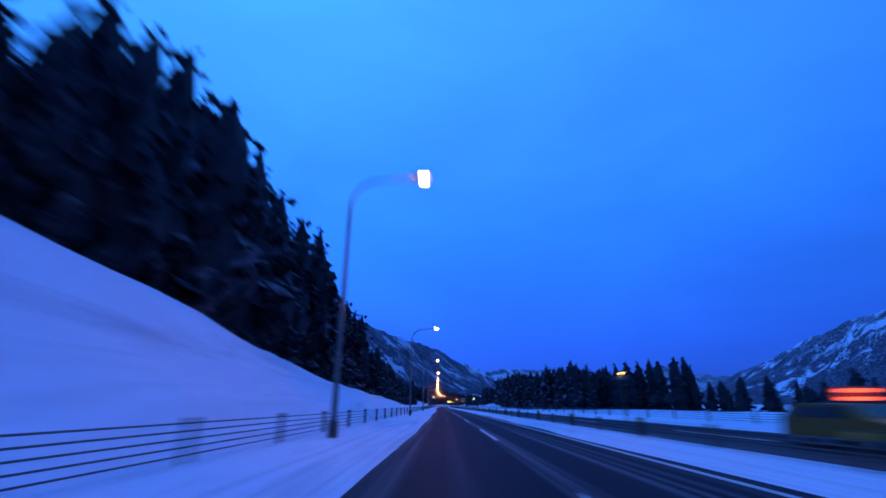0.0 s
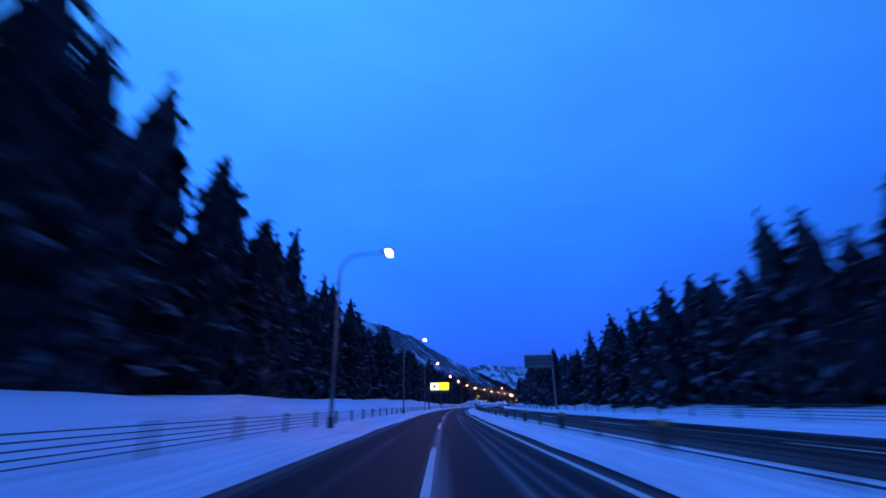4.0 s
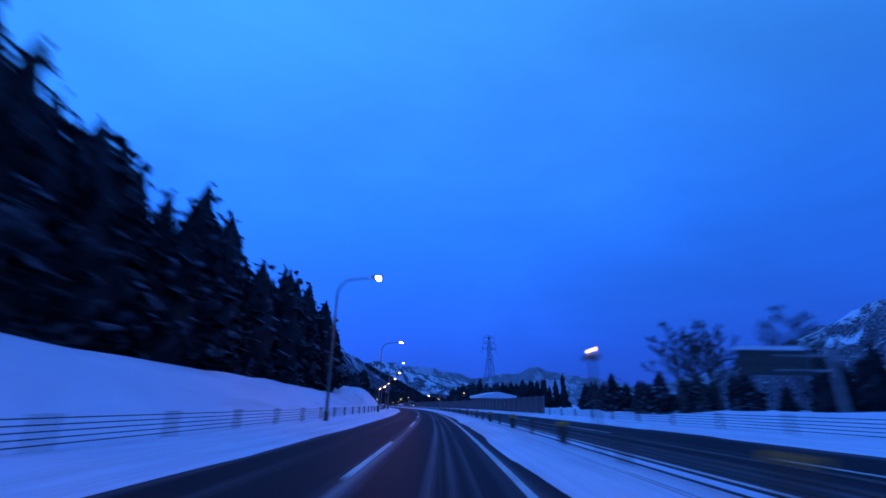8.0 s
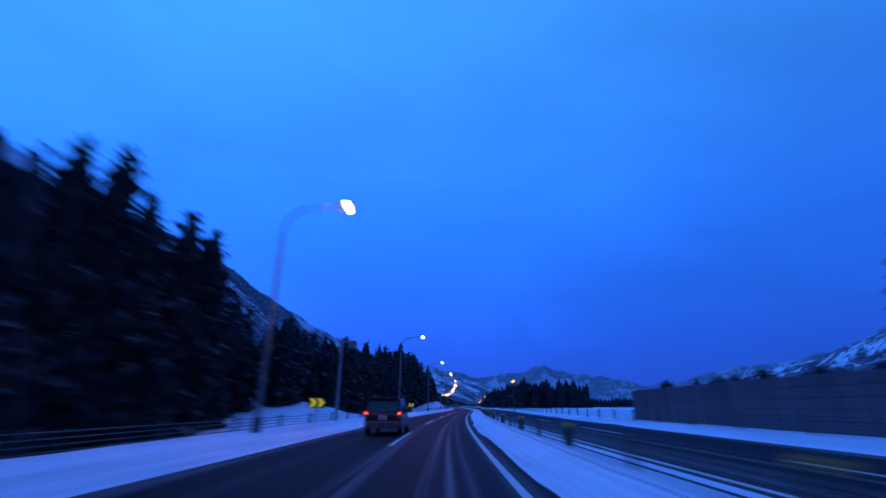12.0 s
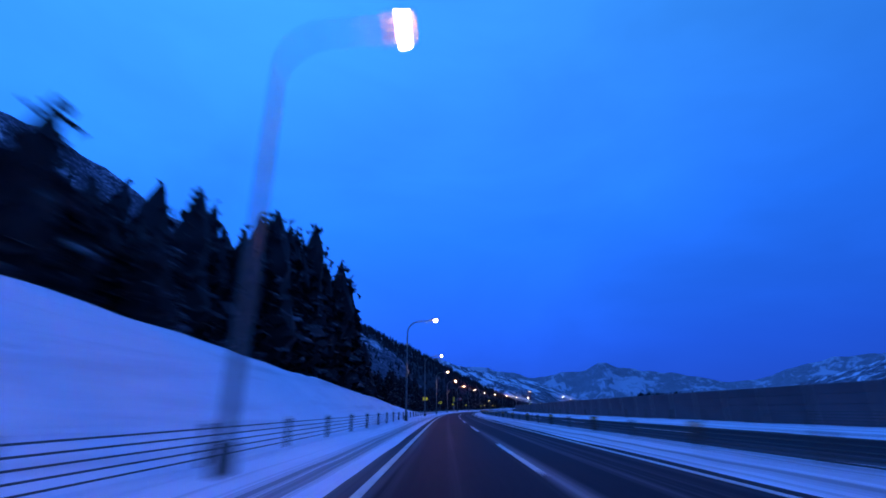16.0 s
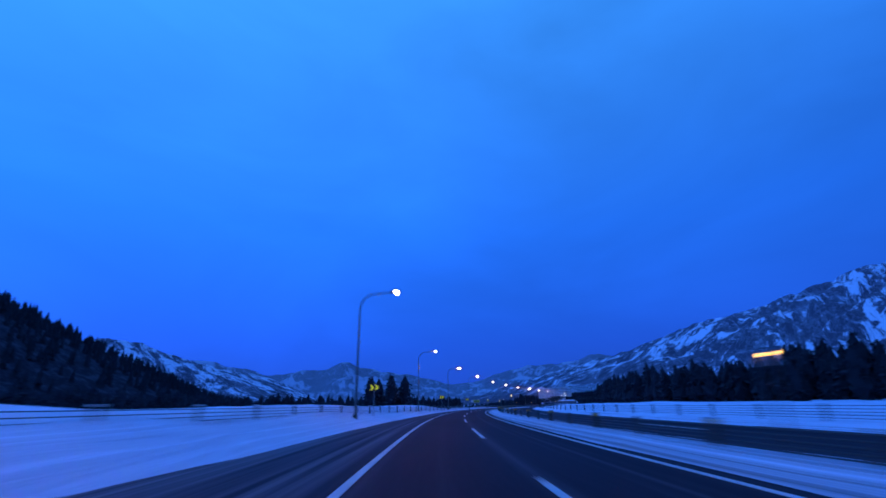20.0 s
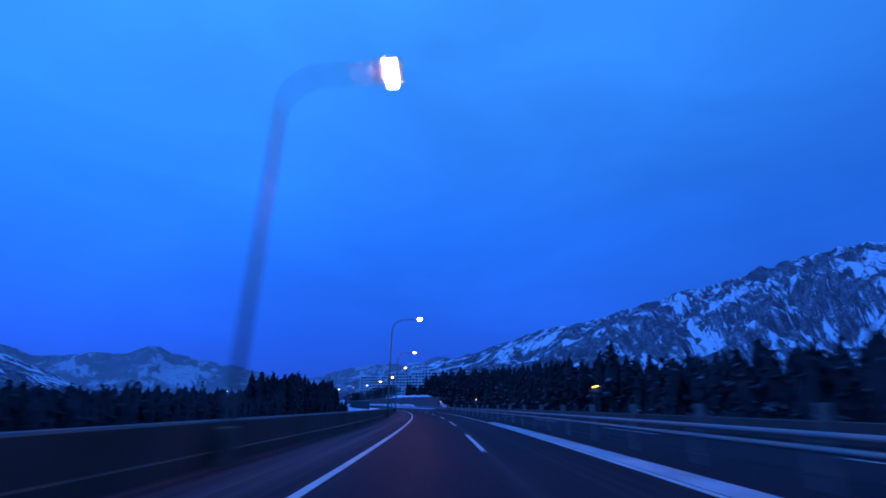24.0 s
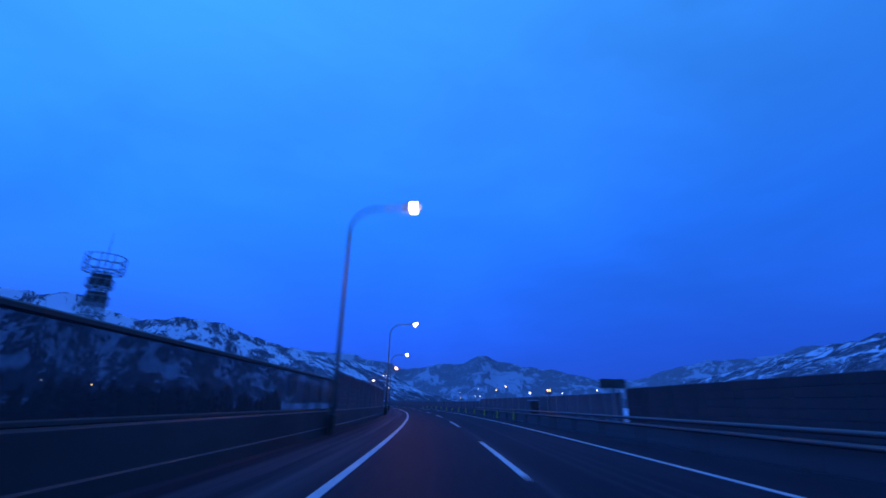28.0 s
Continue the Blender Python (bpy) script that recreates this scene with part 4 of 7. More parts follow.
RNG = np.random.default_rng(4)
SHAPES = [conifer_faces(RNG, 15.0, 2.6 + 0.35 * (k % 3), 250, 1.15) for k in range(7)]
ROUGH_SHAPES = [conifer_faces(RNG, 15.0, 2.8 + 0.35 * (k % 3), 100, 1.4, 0.03, False) for k in range(6)]
FAR_SHAPES = [conifer_faces(RNG, 15.0, 3.1, 28, 2.3, 0.03, False) for k in range(5)]
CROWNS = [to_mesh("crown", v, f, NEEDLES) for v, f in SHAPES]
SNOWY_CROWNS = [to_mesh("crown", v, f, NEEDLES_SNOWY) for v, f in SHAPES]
TRUNK = fix_normals(to_mesh("trunk", *(lambda g: (g.v, g.f))(Geo().tube([(0, 0, -1.5), (0, 0, 3), (0.05, 0, 8), (0, 0, 13.5)], [0.24, 0.2, 0.13, 0.03], 7)), BARK))


def girth(h):
    """Short trees are stouter for their height."""
    return 1.04 * (h / 15.0) ** 0.6


def conifer(x, y, z, h, turn, k, snowy):
    ob = thing("conifer", Matrix.Translation((x * K, y * K, z * K)) @ Matrix.Rotation(turn, 4, "Z") @ Matrix.Diagonal((girth(h), girth(h), h / 15.0, 1)), "tall dark cedar with snow along its branches" if snowy else "tall dark cedar with little snow at the roadside", "tree", "roadside conifers")
    part("trunk", TRUNK, None, ob)
    part("crown", (SNOWY_CROWNS if snowy else CROWNS)[k % 7], None, ob, "ragged dark green crown dusted with snow" if snowy else "ragged dark green crown")
    return ob


# stretches of wood: from, to, near and far edge (offset from the lane line), lowest and highest tops over the road, rows, chance of a gap
WOODS = []


def wood(*stretch):
    WOODS.append(stretch)


wood(-60, 15, -18, -46, 15, 18, 7, 0.0)
wood(15, 56, -18, -46, 19, 22.5, 7, 0.0)
wood(56, 75, -17, -44, 15, 17.5, 6, 0.0)
wood(75, 125, -16, -44, 10, 13.5, 6, 0.03)
wood(125, 140, -16, -42, 8.8, 10.6, 6, 0.0)
wood(140, 165, -17, -42, 9.4, 11.4, 6, 0.0)
wood(165, 215, -17, -42, 9.5, 11.8, 6, 0.03)
wood(215, 262, -19, -46, 9.5, 13, 6, 0.02)
wood(238, 263, -21, -27, 10.5, 12.6, 3, 0.0)
wood(246, 254, -21, -28, 12.8, 14.4, 3, 0.0)
wood(262, 272, -23, -46, 9.6, 11, 6, 0.0)
wood(275, 277, -23, -25, 12, 13, 2, 0.0)
wood(272, 300, -24, -50, 7.4, 9, 6, 0.0)
wood(300, 345, -24, -60, 5.5, 7.6, 7, 0.0)
wood(345, 430, -26, -80, 5, 8, 7, 0.0)
wood(430, 590, -15.5, -46, 14, 19, 6, 0.03)
wood(590, 612, -15, -46, 12.5, 15.5, 6, 0.0)
wood(612, 626, -15, -46, 16.5, 19.5, 6, 0.0)
wood(626, 640, -15, -46, 14, 16.5, 6, 0.0)
wood(640, 725, -14, -42, 12, 17, 6, 0.03)
wood(667, 675, -15, -24, 18, 21, 3, 0.0)
wood(725, 732, -15, -42, 12.5, 14.5, 6, 0.0)
wood(732, 743, -15, -42, 11.5, 14.5, 6, 0.0)
wood(743, 766, -15, -42, 13, 16, 6, 0.0)
wood(766, 812, -15, -42, 16.5, 20.5, 6, 0.0)
wood(812, 905, -22, -60, 12.8, 15.2, 6, 0.02)
wood(905, 960, -17, -54, 11, 15.5, 7, 0.03)
wood(960, 1060, -18, -54, 15.3, 19.4, 7, 0.02)
wood(1060, 1130, -26, -60, 13, 17, 5, 0.2)
wood(1130, 1158, -16, -46, 11.5, 14, 5, 0.08)
wood(1158, 1175, -15, -46, 14, 17.5, 5, 0.05)
wood(1175, 1205, -17, -46, 10.5, 13, 5, 0.1)
wood(1205, 1214, -17, -40, 9.3, 11, 5, 0.0)
wood(1214, 1232, -16, -28, 17, 20.5, 4, 0.0)
wood(1231, 1250, -16, -46, 12.5, 16, 5, 0.0)
wood(1250, 1300, -17, -50, 13, 17, 6, 0.06)
wood(1300, 1440, -13, -60, 7.8, 10.2, 8, 0.0)
wood(1440, 1450, -15, -60, 9.5, 12, 8, 0.02)
wood(1450, 1465, -15, -60, 12, 14.5, 8, 0.02)
wood(1465, 1560, -15, -60, 8.5, 11, 8, 0.02)
wood(1560, 1797, -17, -52, 14, 19, 7, 0.02)
wood(1797, 1817, -18, -40, 17, 20.5, 7, 0.0)
wood(1830, 1900, -25, -60, 11.5, 14.5, 5, 0.1)
wood(1900, 1943, -19, -54, 11, 13.5, 7, 0.0)
wood(1943, 1952, -19, -54, 14.5, 17, 7, 0.0)
wood(1952, 1964, -19, -54, 19, 22, 7, 0.0)
wood(1964, 1991, -19, -54, 20, 25, 7, 0.0)
wood(1991, 2005, -19, -54, 13.5, 15.5, 7, 0.0)
wood(2004, 2046, -13.5, -60, 8.3, 10.3, 8, 0.0)
wood(2046, 2055, -14.5, -60, 7.5, 9.3, 8, 0.0)
wood(2055, 2150, -15, -60, 6.3, 8.2, 8, 0.0)
wood(2150, 2174, -15.5, -60, 10.6, 12.3, 8, 0.0)
wood(2174, 2190, -15.5, -60, 9.2, 11, 8, 0.0)
wood(2190, 2285, -15.5, -60, 8.8, 10.6, 8, 0.0)
wood(2285, 2300, -16.5, -60, 8.6, 10.2, 8, 0.0)
wood(2300, 2335, -16.5, -60, 7.8, 9.2, 8, 0.0)
wood(2335, 2400, -28, -70, 7, 10, 5, 0.1)
wood(2511, 2519, -21.5, -26, 9, 10.6, 2, 0.0)
wood(2526, 2547, -22, -62, 1.9, 2.6, 9, 0.0)
wood(2546, 2562, -23, -62, 2.4, 3.4, 9, 0.0)
wood(2572, 2584, -25, -55, 1.7, 2.6, 8, 0.0)
wood(2583, 2592, -24, -34, 4.4, 5.9, 4, 0.0)
wood(2600, 2624, -25, -36, 4.2, 6, 4, 0.0)
wood(2400, 2560, -66, -130, 4, 7, 6, 0.03)
wood(2560, 2640, -62, -130, 4, 5.5, 6, 0.0)
wood(2640, 2665, -62, -130, 7, 9, 6, 0.0)
wood(2640, 2760, -90, -130, 4, 8, 5, 0.15)
wood(2780, 2940, -45, -90, 2, 3.8, 6, 0.02)
wood(2940, 3000, -45, -90, 2.9, 4.9, 6, 0.02)
wood(3000, 3048, -45, -90, 2.4, 3.8, 7, 0.0)
wood(3048, 3060, -42, -90, 4, 5.6, 7, 0.0)
wood(3060, 3076, -42, -70, 5.4, 7.6, 7, 0.0)
wood(3076, 3118, -38, -56, 11, 15, 6, 0.0)
wood(3078, 3118, -40, -60, 4, 8, 6, 0.0)
wood(3076, 3118, -56, -92, 4.5, 6.5, 5, 0.0)
wood(3104, 3123, -15.5, -40, 1.6, 3.4, 8, 0.0)
wood(3112, 3136, -20, -40, 4.0, 5.6, 4, 0.1)
wood(3143.5, 3166, -14.5, -19, 9, 12, 3, 0.05)
wood(3158, 3166, -20, -32, 8, 10, 3, 0.0)
wood(3140, 3156, -22, -42, 3.2, 5.2, 4, 0.1)
wood(3140.5, 3143.5, -24, -28, 9, 10.2, 2, 0.0)
wood(3149, 3151, -15.5, -17, 13.5, 14, 1, 0.0)
wood(3166, 3194, -14, -36, 12, 16, 5, 0.03)
wood(3203, 3212, -15, -24, 12.8, 14.6, 4, 0.0)
wood(3248.5, 3258, -15.5, -34, 8.2, 9.8, 5, 0.0)
wood(3259, 3269, -18, -40, 4.5, 6.3, 5, 0.05)
wood(3269, 3288, -19, -40, 7.5, 11.2, 5, 0.1)
wood(3292, 3330, -30, -50, 4, 6.5, 4, 0.15)
wood(3330, 3480, -34, -70, 2, 4.5, 4, 0.2)
wood(35, 110, 60, 110, 4.5, 8, 3, 0.4)
wood(110, 165, 27, 60, 9.5, 12.3, 6, 0.04)
wood(165, 235, 27, 60, 11.5, 14.5, 6, 0.04)
wood(240, 268, 24, 56, 9.6, 11.6, 6, 0.0)
wood(243, 268, 25.5, 31, 9.5, 11.5, 3, 0.0)
wood(300, 480, 90, 160, 5, 9, 5, 0.0)
wood(480, 622, 24, 60, 10, 13.5, 5, 0.05)
wood(622, 632, 25, 60, 11.5, 14.5, 5, 0.0)
wood(632, 645, 26, 60, 7, 8.6, 5, 0.0)
wood(645, 700, 34, 60, 9, 12, 4, 0.05)
wood(687, 699, 26, 42, 11, 13, 4, 0.0)
wood(700, 752, 30, 58, 6, 8.5, 5, 0.05)
wood(752, 786, 28, 58, 11.5, 16, 5, 0.03)
wood(786, 880, 27, 70, 9, 11.8, 5, 0.05)
wood(880, 950, 28, 70, 8, 10.8, 5, 0.08)
wood(950, 1010, 50, 90, 7, 9.5, 4, 0.0)
wood(1000, 1030, 26, 42, 4, 6, 3, 0.0)
wood(1132, 1200, 32, 66, 9, 12.3, 5, 0.05)
wood(1200, 1217, 26, 60, 6, 8, 4, 0.5)
wood(1217, 1228, 25, 36, 6.8, 8.2, 3, 0.0)
wood(1351, 1388, 26, 42, 7.5, 9.6, 3, 0.05)
wood(1400, 1450, 24, 44, 8, 11, 3, 0.2)
wood(1448, 1457, 23, 34, 8, 9.8, 3, 0.0)
wood(1457, 1482, 22, 30, 3.3, 4.3, 3, 0.0)
wood(1500, 1575, 80, 120, 5, 7.5, 4, 0.1)
wood(1610, 1790, 24, 46, 9, 12.4, 6, 0.04)
wood(1790, 2300, 140, 220, 7, 10, 4, 0.1)
wood(2300, 2480, 90, 160, 9, 13, 6, 0.02)
wood(2436, 2540, 86, 120, 12.5, 16.5, 4, 0.0)
wood(2480, 2660, 42, 130, 8, 10.3, 7, 0.0)
wood(2660, 2880, 32, 120, 4.5, 7, 8, 0.0)
wood(2880, 2945, 32, 120, 6.5, 9, 8, 0.0)
wood(2945, 3000, 31, 120, 9.5, 13, 8, 0.0)
wood(3000, 3036, 31, 110, 10.5, 13, 8, 0.0)
wood(3036, 3060, 31, 110, 12, 14.5, 8, 0.0)
wood(3060, 3118, 31, 100, 15.5, 19.3, 8, 0.0)
wood(3118, 3128, 27, 54, 10, 13, 5, 0.0)
wood(3132, 3142, 26.5, 46, 11, 13.8, 4, 0.0)
wood(3136, 3144, 26.5, 40, 11.5, 14.5, 4, 0.0)
wood(3257, 3266, 30, 38, 9.5, 12.5, 3, 0.0)


def build_woods():
    rng = np.random.default_rng(9)
    singles, near, far = [], [], []
    for s0, s1, dn, df, h0, h1, rows, gap in WOODS:
        side = -1 if dn < 0 else 1
        for r in range(rows):
            q = r / max(rows - 1, 1)
            step = (2.05 + 1.7 * q) * (1.0 if r < 3 else 1.6)
            s = s0 + rng.random() * 2
            while s < s1:
                if rng.random() > gap:
                    d = dn + (df - dn) * q ** 1.1 + rng.normal(0, 1.0)
                    top = h0 + (h1 - h0) * rng.random() ** 1.2
                    if rng.random() < 0.10:
                        top *= 1.05
                    top = 1.3 + (top - 1.3) * (1.0 + 0.30 * max(0.0, abs(d / dn) - 1.0)) * (1.0 - 0.10 * min(r, 1))
                    h = min(max(top - float(ground_z(s, d)), 3.5), 24.0)
                    item = (s, d, h, rng.random() * 6.28, int(rng.integers(0, 35)))
                    (singles if r == 0 and abs(d) < 30 else near if (r <= 1 and abs(d) < 40) else far).append(item)
                s += step * (0.7 + 0.6 * rng.random())
    singles.sort(key=lambda i: abs(i[1] - (4 if i[1] > 0 else 0)))
    keep, rest = singles[:290], singles[290:]
    for s, d, h, a, k in keep:
        x, y, _ = road_xy(s, d)
        conifer(float(x), float(y), float(ground_z(s, d)) - 0.2, h, a, k, s < 1150)
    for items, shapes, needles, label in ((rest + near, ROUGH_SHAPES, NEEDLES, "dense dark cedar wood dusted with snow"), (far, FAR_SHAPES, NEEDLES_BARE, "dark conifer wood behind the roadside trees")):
        chunks = {}
        for it in items:
            chunks.setdefault((int(it[0] // 420), it[1] > 0), []).append(it)
        for key in sorted(chunks):
            vs, fs, n = [], [], 0
            for s, d, h, a, k in chunks[key]:
                v, f = shapes[k % len(shapes)]
                c, si = math.cos(a), math.sin(a)
                x, y, _ = road_xy(s, d)
                z = float(ground_z(s, d))
                sc = h / 15.0
                w = girth(h) * (0.88 + 0.010 * k)
                vs.append(np.stack([x + (v[:, 0] * c - v[:, 1] * si) * w, y + (v[:, 0] * si + v[:, 1] * c) * w, z - 0.3 + v[:, 2] * sc], -1))
                fs.append(f + n)
                n += len(v)
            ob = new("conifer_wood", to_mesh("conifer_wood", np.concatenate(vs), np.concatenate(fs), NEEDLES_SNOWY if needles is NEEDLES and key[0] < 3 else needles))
            tagged(ob, label, "wood", kind="stuff")


build_woods()


def bare_tree(s, d, h, seed, label):
    rng = random.Random(seed)
    trunk, twigs = Geo(), Geo()
    trunk.tube([(0, 0, -0.8), (0.05, 0, h * 0.2), (-0.05, 0.1, h * 0.45), (0.1, 0, h * 0.8)], [h * 0.022, h * 0.018, h * 0.012, h * 0.004], 6)

    def grow(p, w, ln, r, depth):
        q = p + w * ln
        twigs.tube([p, q], [r, r * 0.6], 3, caps=False)
        if depth == 0:
            return
        for _ in range(3 if depth > 1 else 7):
            nw = (w + Vector((rng.uniform(-0.8, 0.8), rng.uniform(-0.8, 0.8), rng.uniform(-0.2, 0.7)))).normalized()
            grow(p + w * ln * rng.uniform(0.45, 1.0), nw, ln * rng.uniform(0.5, 0.75), r * 0.66, depth - 1)
    for i in range(13):
        z = h * (0.22 + 0.055 * i)
        a = i * 2.4
        grow(Vector((0, 0, z)), Vector((math.cos(a), math.sin(a), 0.75)).normalized(), h * (0.30 - 0.014 * i), h * 0.0085, 3)
    ob = thing("bare_tree", spot(s, d, float(ground_z(s, d))), label, "tree", "bare trees")
    part("trunk", trunk, BARK, ob)
    part("bare_crown", twigs, TWIGS, ob, "leafless spreading branches")


for n, (s, d, h) in enumerate([(112, 32, 9), (118, 38, 8), (640, 36, 11), (655, 40, 12), (672, 44, 11), (625, 30, 10), (3306, -17, 9), (3285, -19, 8), (3342, -16, 10), (1000, 30, 9), (986, 27, 7), (993, 24, 6), (998, 25, 8), (3158, 22, 6), (3163, 25, 7), (3168, 22, 6.5), (3172, 26, 7), (3177, 21.5, 7), (3181, 25, 8), (3185, 22, 7.5), (3189, 26, 8), (3193, 21.5, 7.5), (3197, 24, 8), (3201, 22, 8.5),
                            (3205, 26, 9), (3209, 21.5, 9), (3213, 24, 9.5), (3217, 22, 9), (3221, 25, 9.5), (3225, 22, 9), (3170, 30, 5.5), (3180, 31, 7.5), (3190, 30, 10), (3200, 31, 11), (3210, 30, 11), (3220, 31, 11), (3258, 50, 8), (1010, 36, 10),
                            (3259, 21, 7), (3262, 24, 8), (3261, 28, 9), (3265, 26, 8), (3266, 30, 9), (3269, 29, 8.5), (3271, 33, 9), (3264, 34, 10), (3268, 37, 10),
                            (3174, 24, 7.5), (3176, 28, 8), (3179, 22.5, 7), (3183, 28, 8.5), (3186, 25, 8), (3188, 23, 8), (3191, 28, 9), (3194, 25.5, 8.5), (3196, 22, 8), (3199, 27, 9), (3203, 24, 8.5), (3206, 29, 9.5), (3208, 24, 9), (3211, 27, 9.5)]):
    bare_tree(s, d, h, n, "leafless broad-leaved tree in the snow beside the road")


# ---------------------------------------------------------------- street lamps
LAMPS = [-22, 18, 58, 100, 141, 182, 221, 260, 302, 341, 380, 420, 460, 500, 541, 581, 633, 674, 715, 754, 796, 837, 876, 916, 952, 988,
         1026, 1063, 1098, 1135, 1177, 1213, 1254, 1292, 1332, 1374, 1416, 1455, 1499, 1539, 1577, 1615, 1653, 1692, 1730,
         1769, 1806, 1847, 1888, 1924, 1964, 1999, 2036, 2077, 2115, 2156, 2203, 2239, 2285, 2320, 2358, 2398, 2434, 2478,
         2517, 2555, 2598, 2634, 2669, 2705, 2741, 2776, 2812, 2848, 2884, 2924, 2959, 2994.5, 3037, 3075, 3114, 3154, 3197]
LAMPS_LAST = [3234.5, 3269, 3301, 3375, 3410, 3447, 3486, 3524, 3563, 3601, 3639, 3678]
BAY = {2203: -0.9, 2239: -1.2, 2285: -3.5, 2320: -4.9, 2358: -5.5, 2398: -4.6, 2434: -2.7, 2478: -2.3, 2517: -1.0}


LAMP_PAINT = material("weathered_lamp_paint", (0.11, 0.108, 0.11), (0.19, 0.185, 0.185), 0.6, 2.0, 16.0, 0.05)


def lamp_model(m):
    ob = thing("street_lamp", m, "tall tapered steel street lamp with a lit sodium head", "street lamp", "lamps along the road")
    path, rad = [(0, 0, -0.6), (0, 0, 3.0), (0, 0, 9.1)], [0.115, 0.10, 0.070]
    part("pole", Geo().tube(path, rad, 10), LAMP_PAINT, ob, smooth=True)
    bend = [(0, 0, 9.05)] + [(1.25 * (1 - math.cos(a)), 0, 9.1 + 1.33 * math.sin(a)) for a in np.linspace(0.12, 1.5, 9)] + [(2.6, 0, 10.56)]
    part("arm", Geo().tube(bend, [0.068] + [0.060] * 8 + [0.052, 0.048], 8), LAMP_PAINT, ob, smooth=True)
    part("base_box", Geo().box(-0.16, 0.16, -0.16, 0.16, -0.3, 0.75, 0.03), DARK_STEEL, ob)
    head = part("lamp_head", Geo().prism([(2.5, 10.54), (2.66, 10.68), (3.25, 10.72), (3.46, 10.64), (3.46, 10.60), (2.5, 10.52)], -0.14, 0.14, "y"), LAMP_PAINT, ob, "flat tapered lamp housing")
    part("lamp_glass", Geo().prism([(2.86, 10.60), (3.30, 10.61), (3.26, 10.50), (3.14, 10.44), (2.95, 10.46)], -0.14, 0.14, "y"), LAMP_GLASS, head, "bright warm glass bowl")
    return ob


first_lamp = lamp_model(spot(LAMPS[0], -6.1))
for s in LAMPS[1:] + LAMPS_LAST:
    copy_thing(first_lamp, spot(s, -6.1 + BAY.get(s, 0.0), 0.05))
for s in (2240, 2283, 2326, 2372):
    copy_thing(first_lamp, spot(s, 24.2, 0.2, 180))


# ---------------------------------------------------------------- barriers
def spot_plan(x, y, z, turn):
    """A pose from a place in plan, in true metres."""
    return Matrix.Translation((x * K, y * K, z * K)) @ Matrix.Rotation(turn, 4, "Z")


def way_tube(s0, s1, d, z, r, step=5.0, n=5):
    """A bar that follows the road; z is a function of the way or a number."""
    ss = np.append(np.arange(s0, s1, step), s1)
    x, y, _ = road_xy(ss, d(ss) if callable(d) else np.full_like(ss, d))
    zz = z(ss) if callable(z) else np.full_like(ss, z)
    return Geo().tube([(float(a), float(b), float(c)) for a, b, c in zip(x, y, zz)], r, n)


def extruded(profile, s0, s1, step=5.0):
    """A closed outline of (offset, height) drawn along the road."""
    ss = np.append(np.arange(s0, s1, step), s1)
    g = Geo()
    n = len(profile)
    v = []
    for s in ss:
        for d, z in profile:
            x, y, _ = road_xy(s, d)
            v.append((float(x), float(y), z))
    f = [(i * n + k, i * n + (k + 1) % n, (i + 1) * n + (k + 1) % n, (i + 1) * n + k) for i in range(len(ss) - 1) for k in range(n)]
    f += [tuple(range(n - 1, -1, -1)), tuple(range(len(v) - n, len(v)))]
    return g.add(v, f)


def shared(name, geo, mat):
    return fix_normals(to_mesh(name, geo.v, geo.f, mat))


SLUSH = material("dirty_snow", (0.20, 0.20, 0.21), (0.62, 0.63, 0.66), 0.8, 0.6, 5.0, 0.4)
WEATHERED = material("weathered_steel", (0.07, 0.065, 0.065), (0.15, 0.14, 0.14), 0.45, 3.0, 20.0, 0.05, metal=0.4)
POST = shared("post", Geo().tube([(0, 0, -0.5), (0, 0, 0.98)], 0.065, 8).box(-0.085, 0.085, -0.05, 0.05, 0.90, 1.0, 0.01), DARK_STEEL)
POST_CAP = shared("reflector_plate", Geo().box(-0.09, 0.09, -0.07, 0.07, 1.0, 1.07, 0.01), WHITE)
POST_FOOT = shared("reflector_band", Geo().tube([(0, 0, 0.05), (0, 0, 0.17)], 0.075, 8), ORANGE)
MEDIAN_POST = shared("post", Geo().tube([(0, 0, -0.5), (0, 0, 0.68)], 0.065, 8).box(-0.085, 0.085, -0.05, 0.05, 0.60, 0.70, 0.01), DARK_STEEL)
PADDLE = shared("post", Geo().tube([(0, 0, -0.4), (0, 0, 0.7)], 0.06, 8).box(-0.15, 0.15, -0.03, 0.03, 0.12, 0.78, 0.01), DARK_STEEL)
PADDLE_TOP = shared("reflector_band", Geo().box(-0.155, 0.155, -0.04, 0.04, 0.62, 0.74, 0.01), ORANGE)


def bay_shift(s):
    return np.interp(s, [2180, 2285, 2320, 2400, 2480, 2520], [0, -3.3, -4.8, -4.8, -1.2, 0])


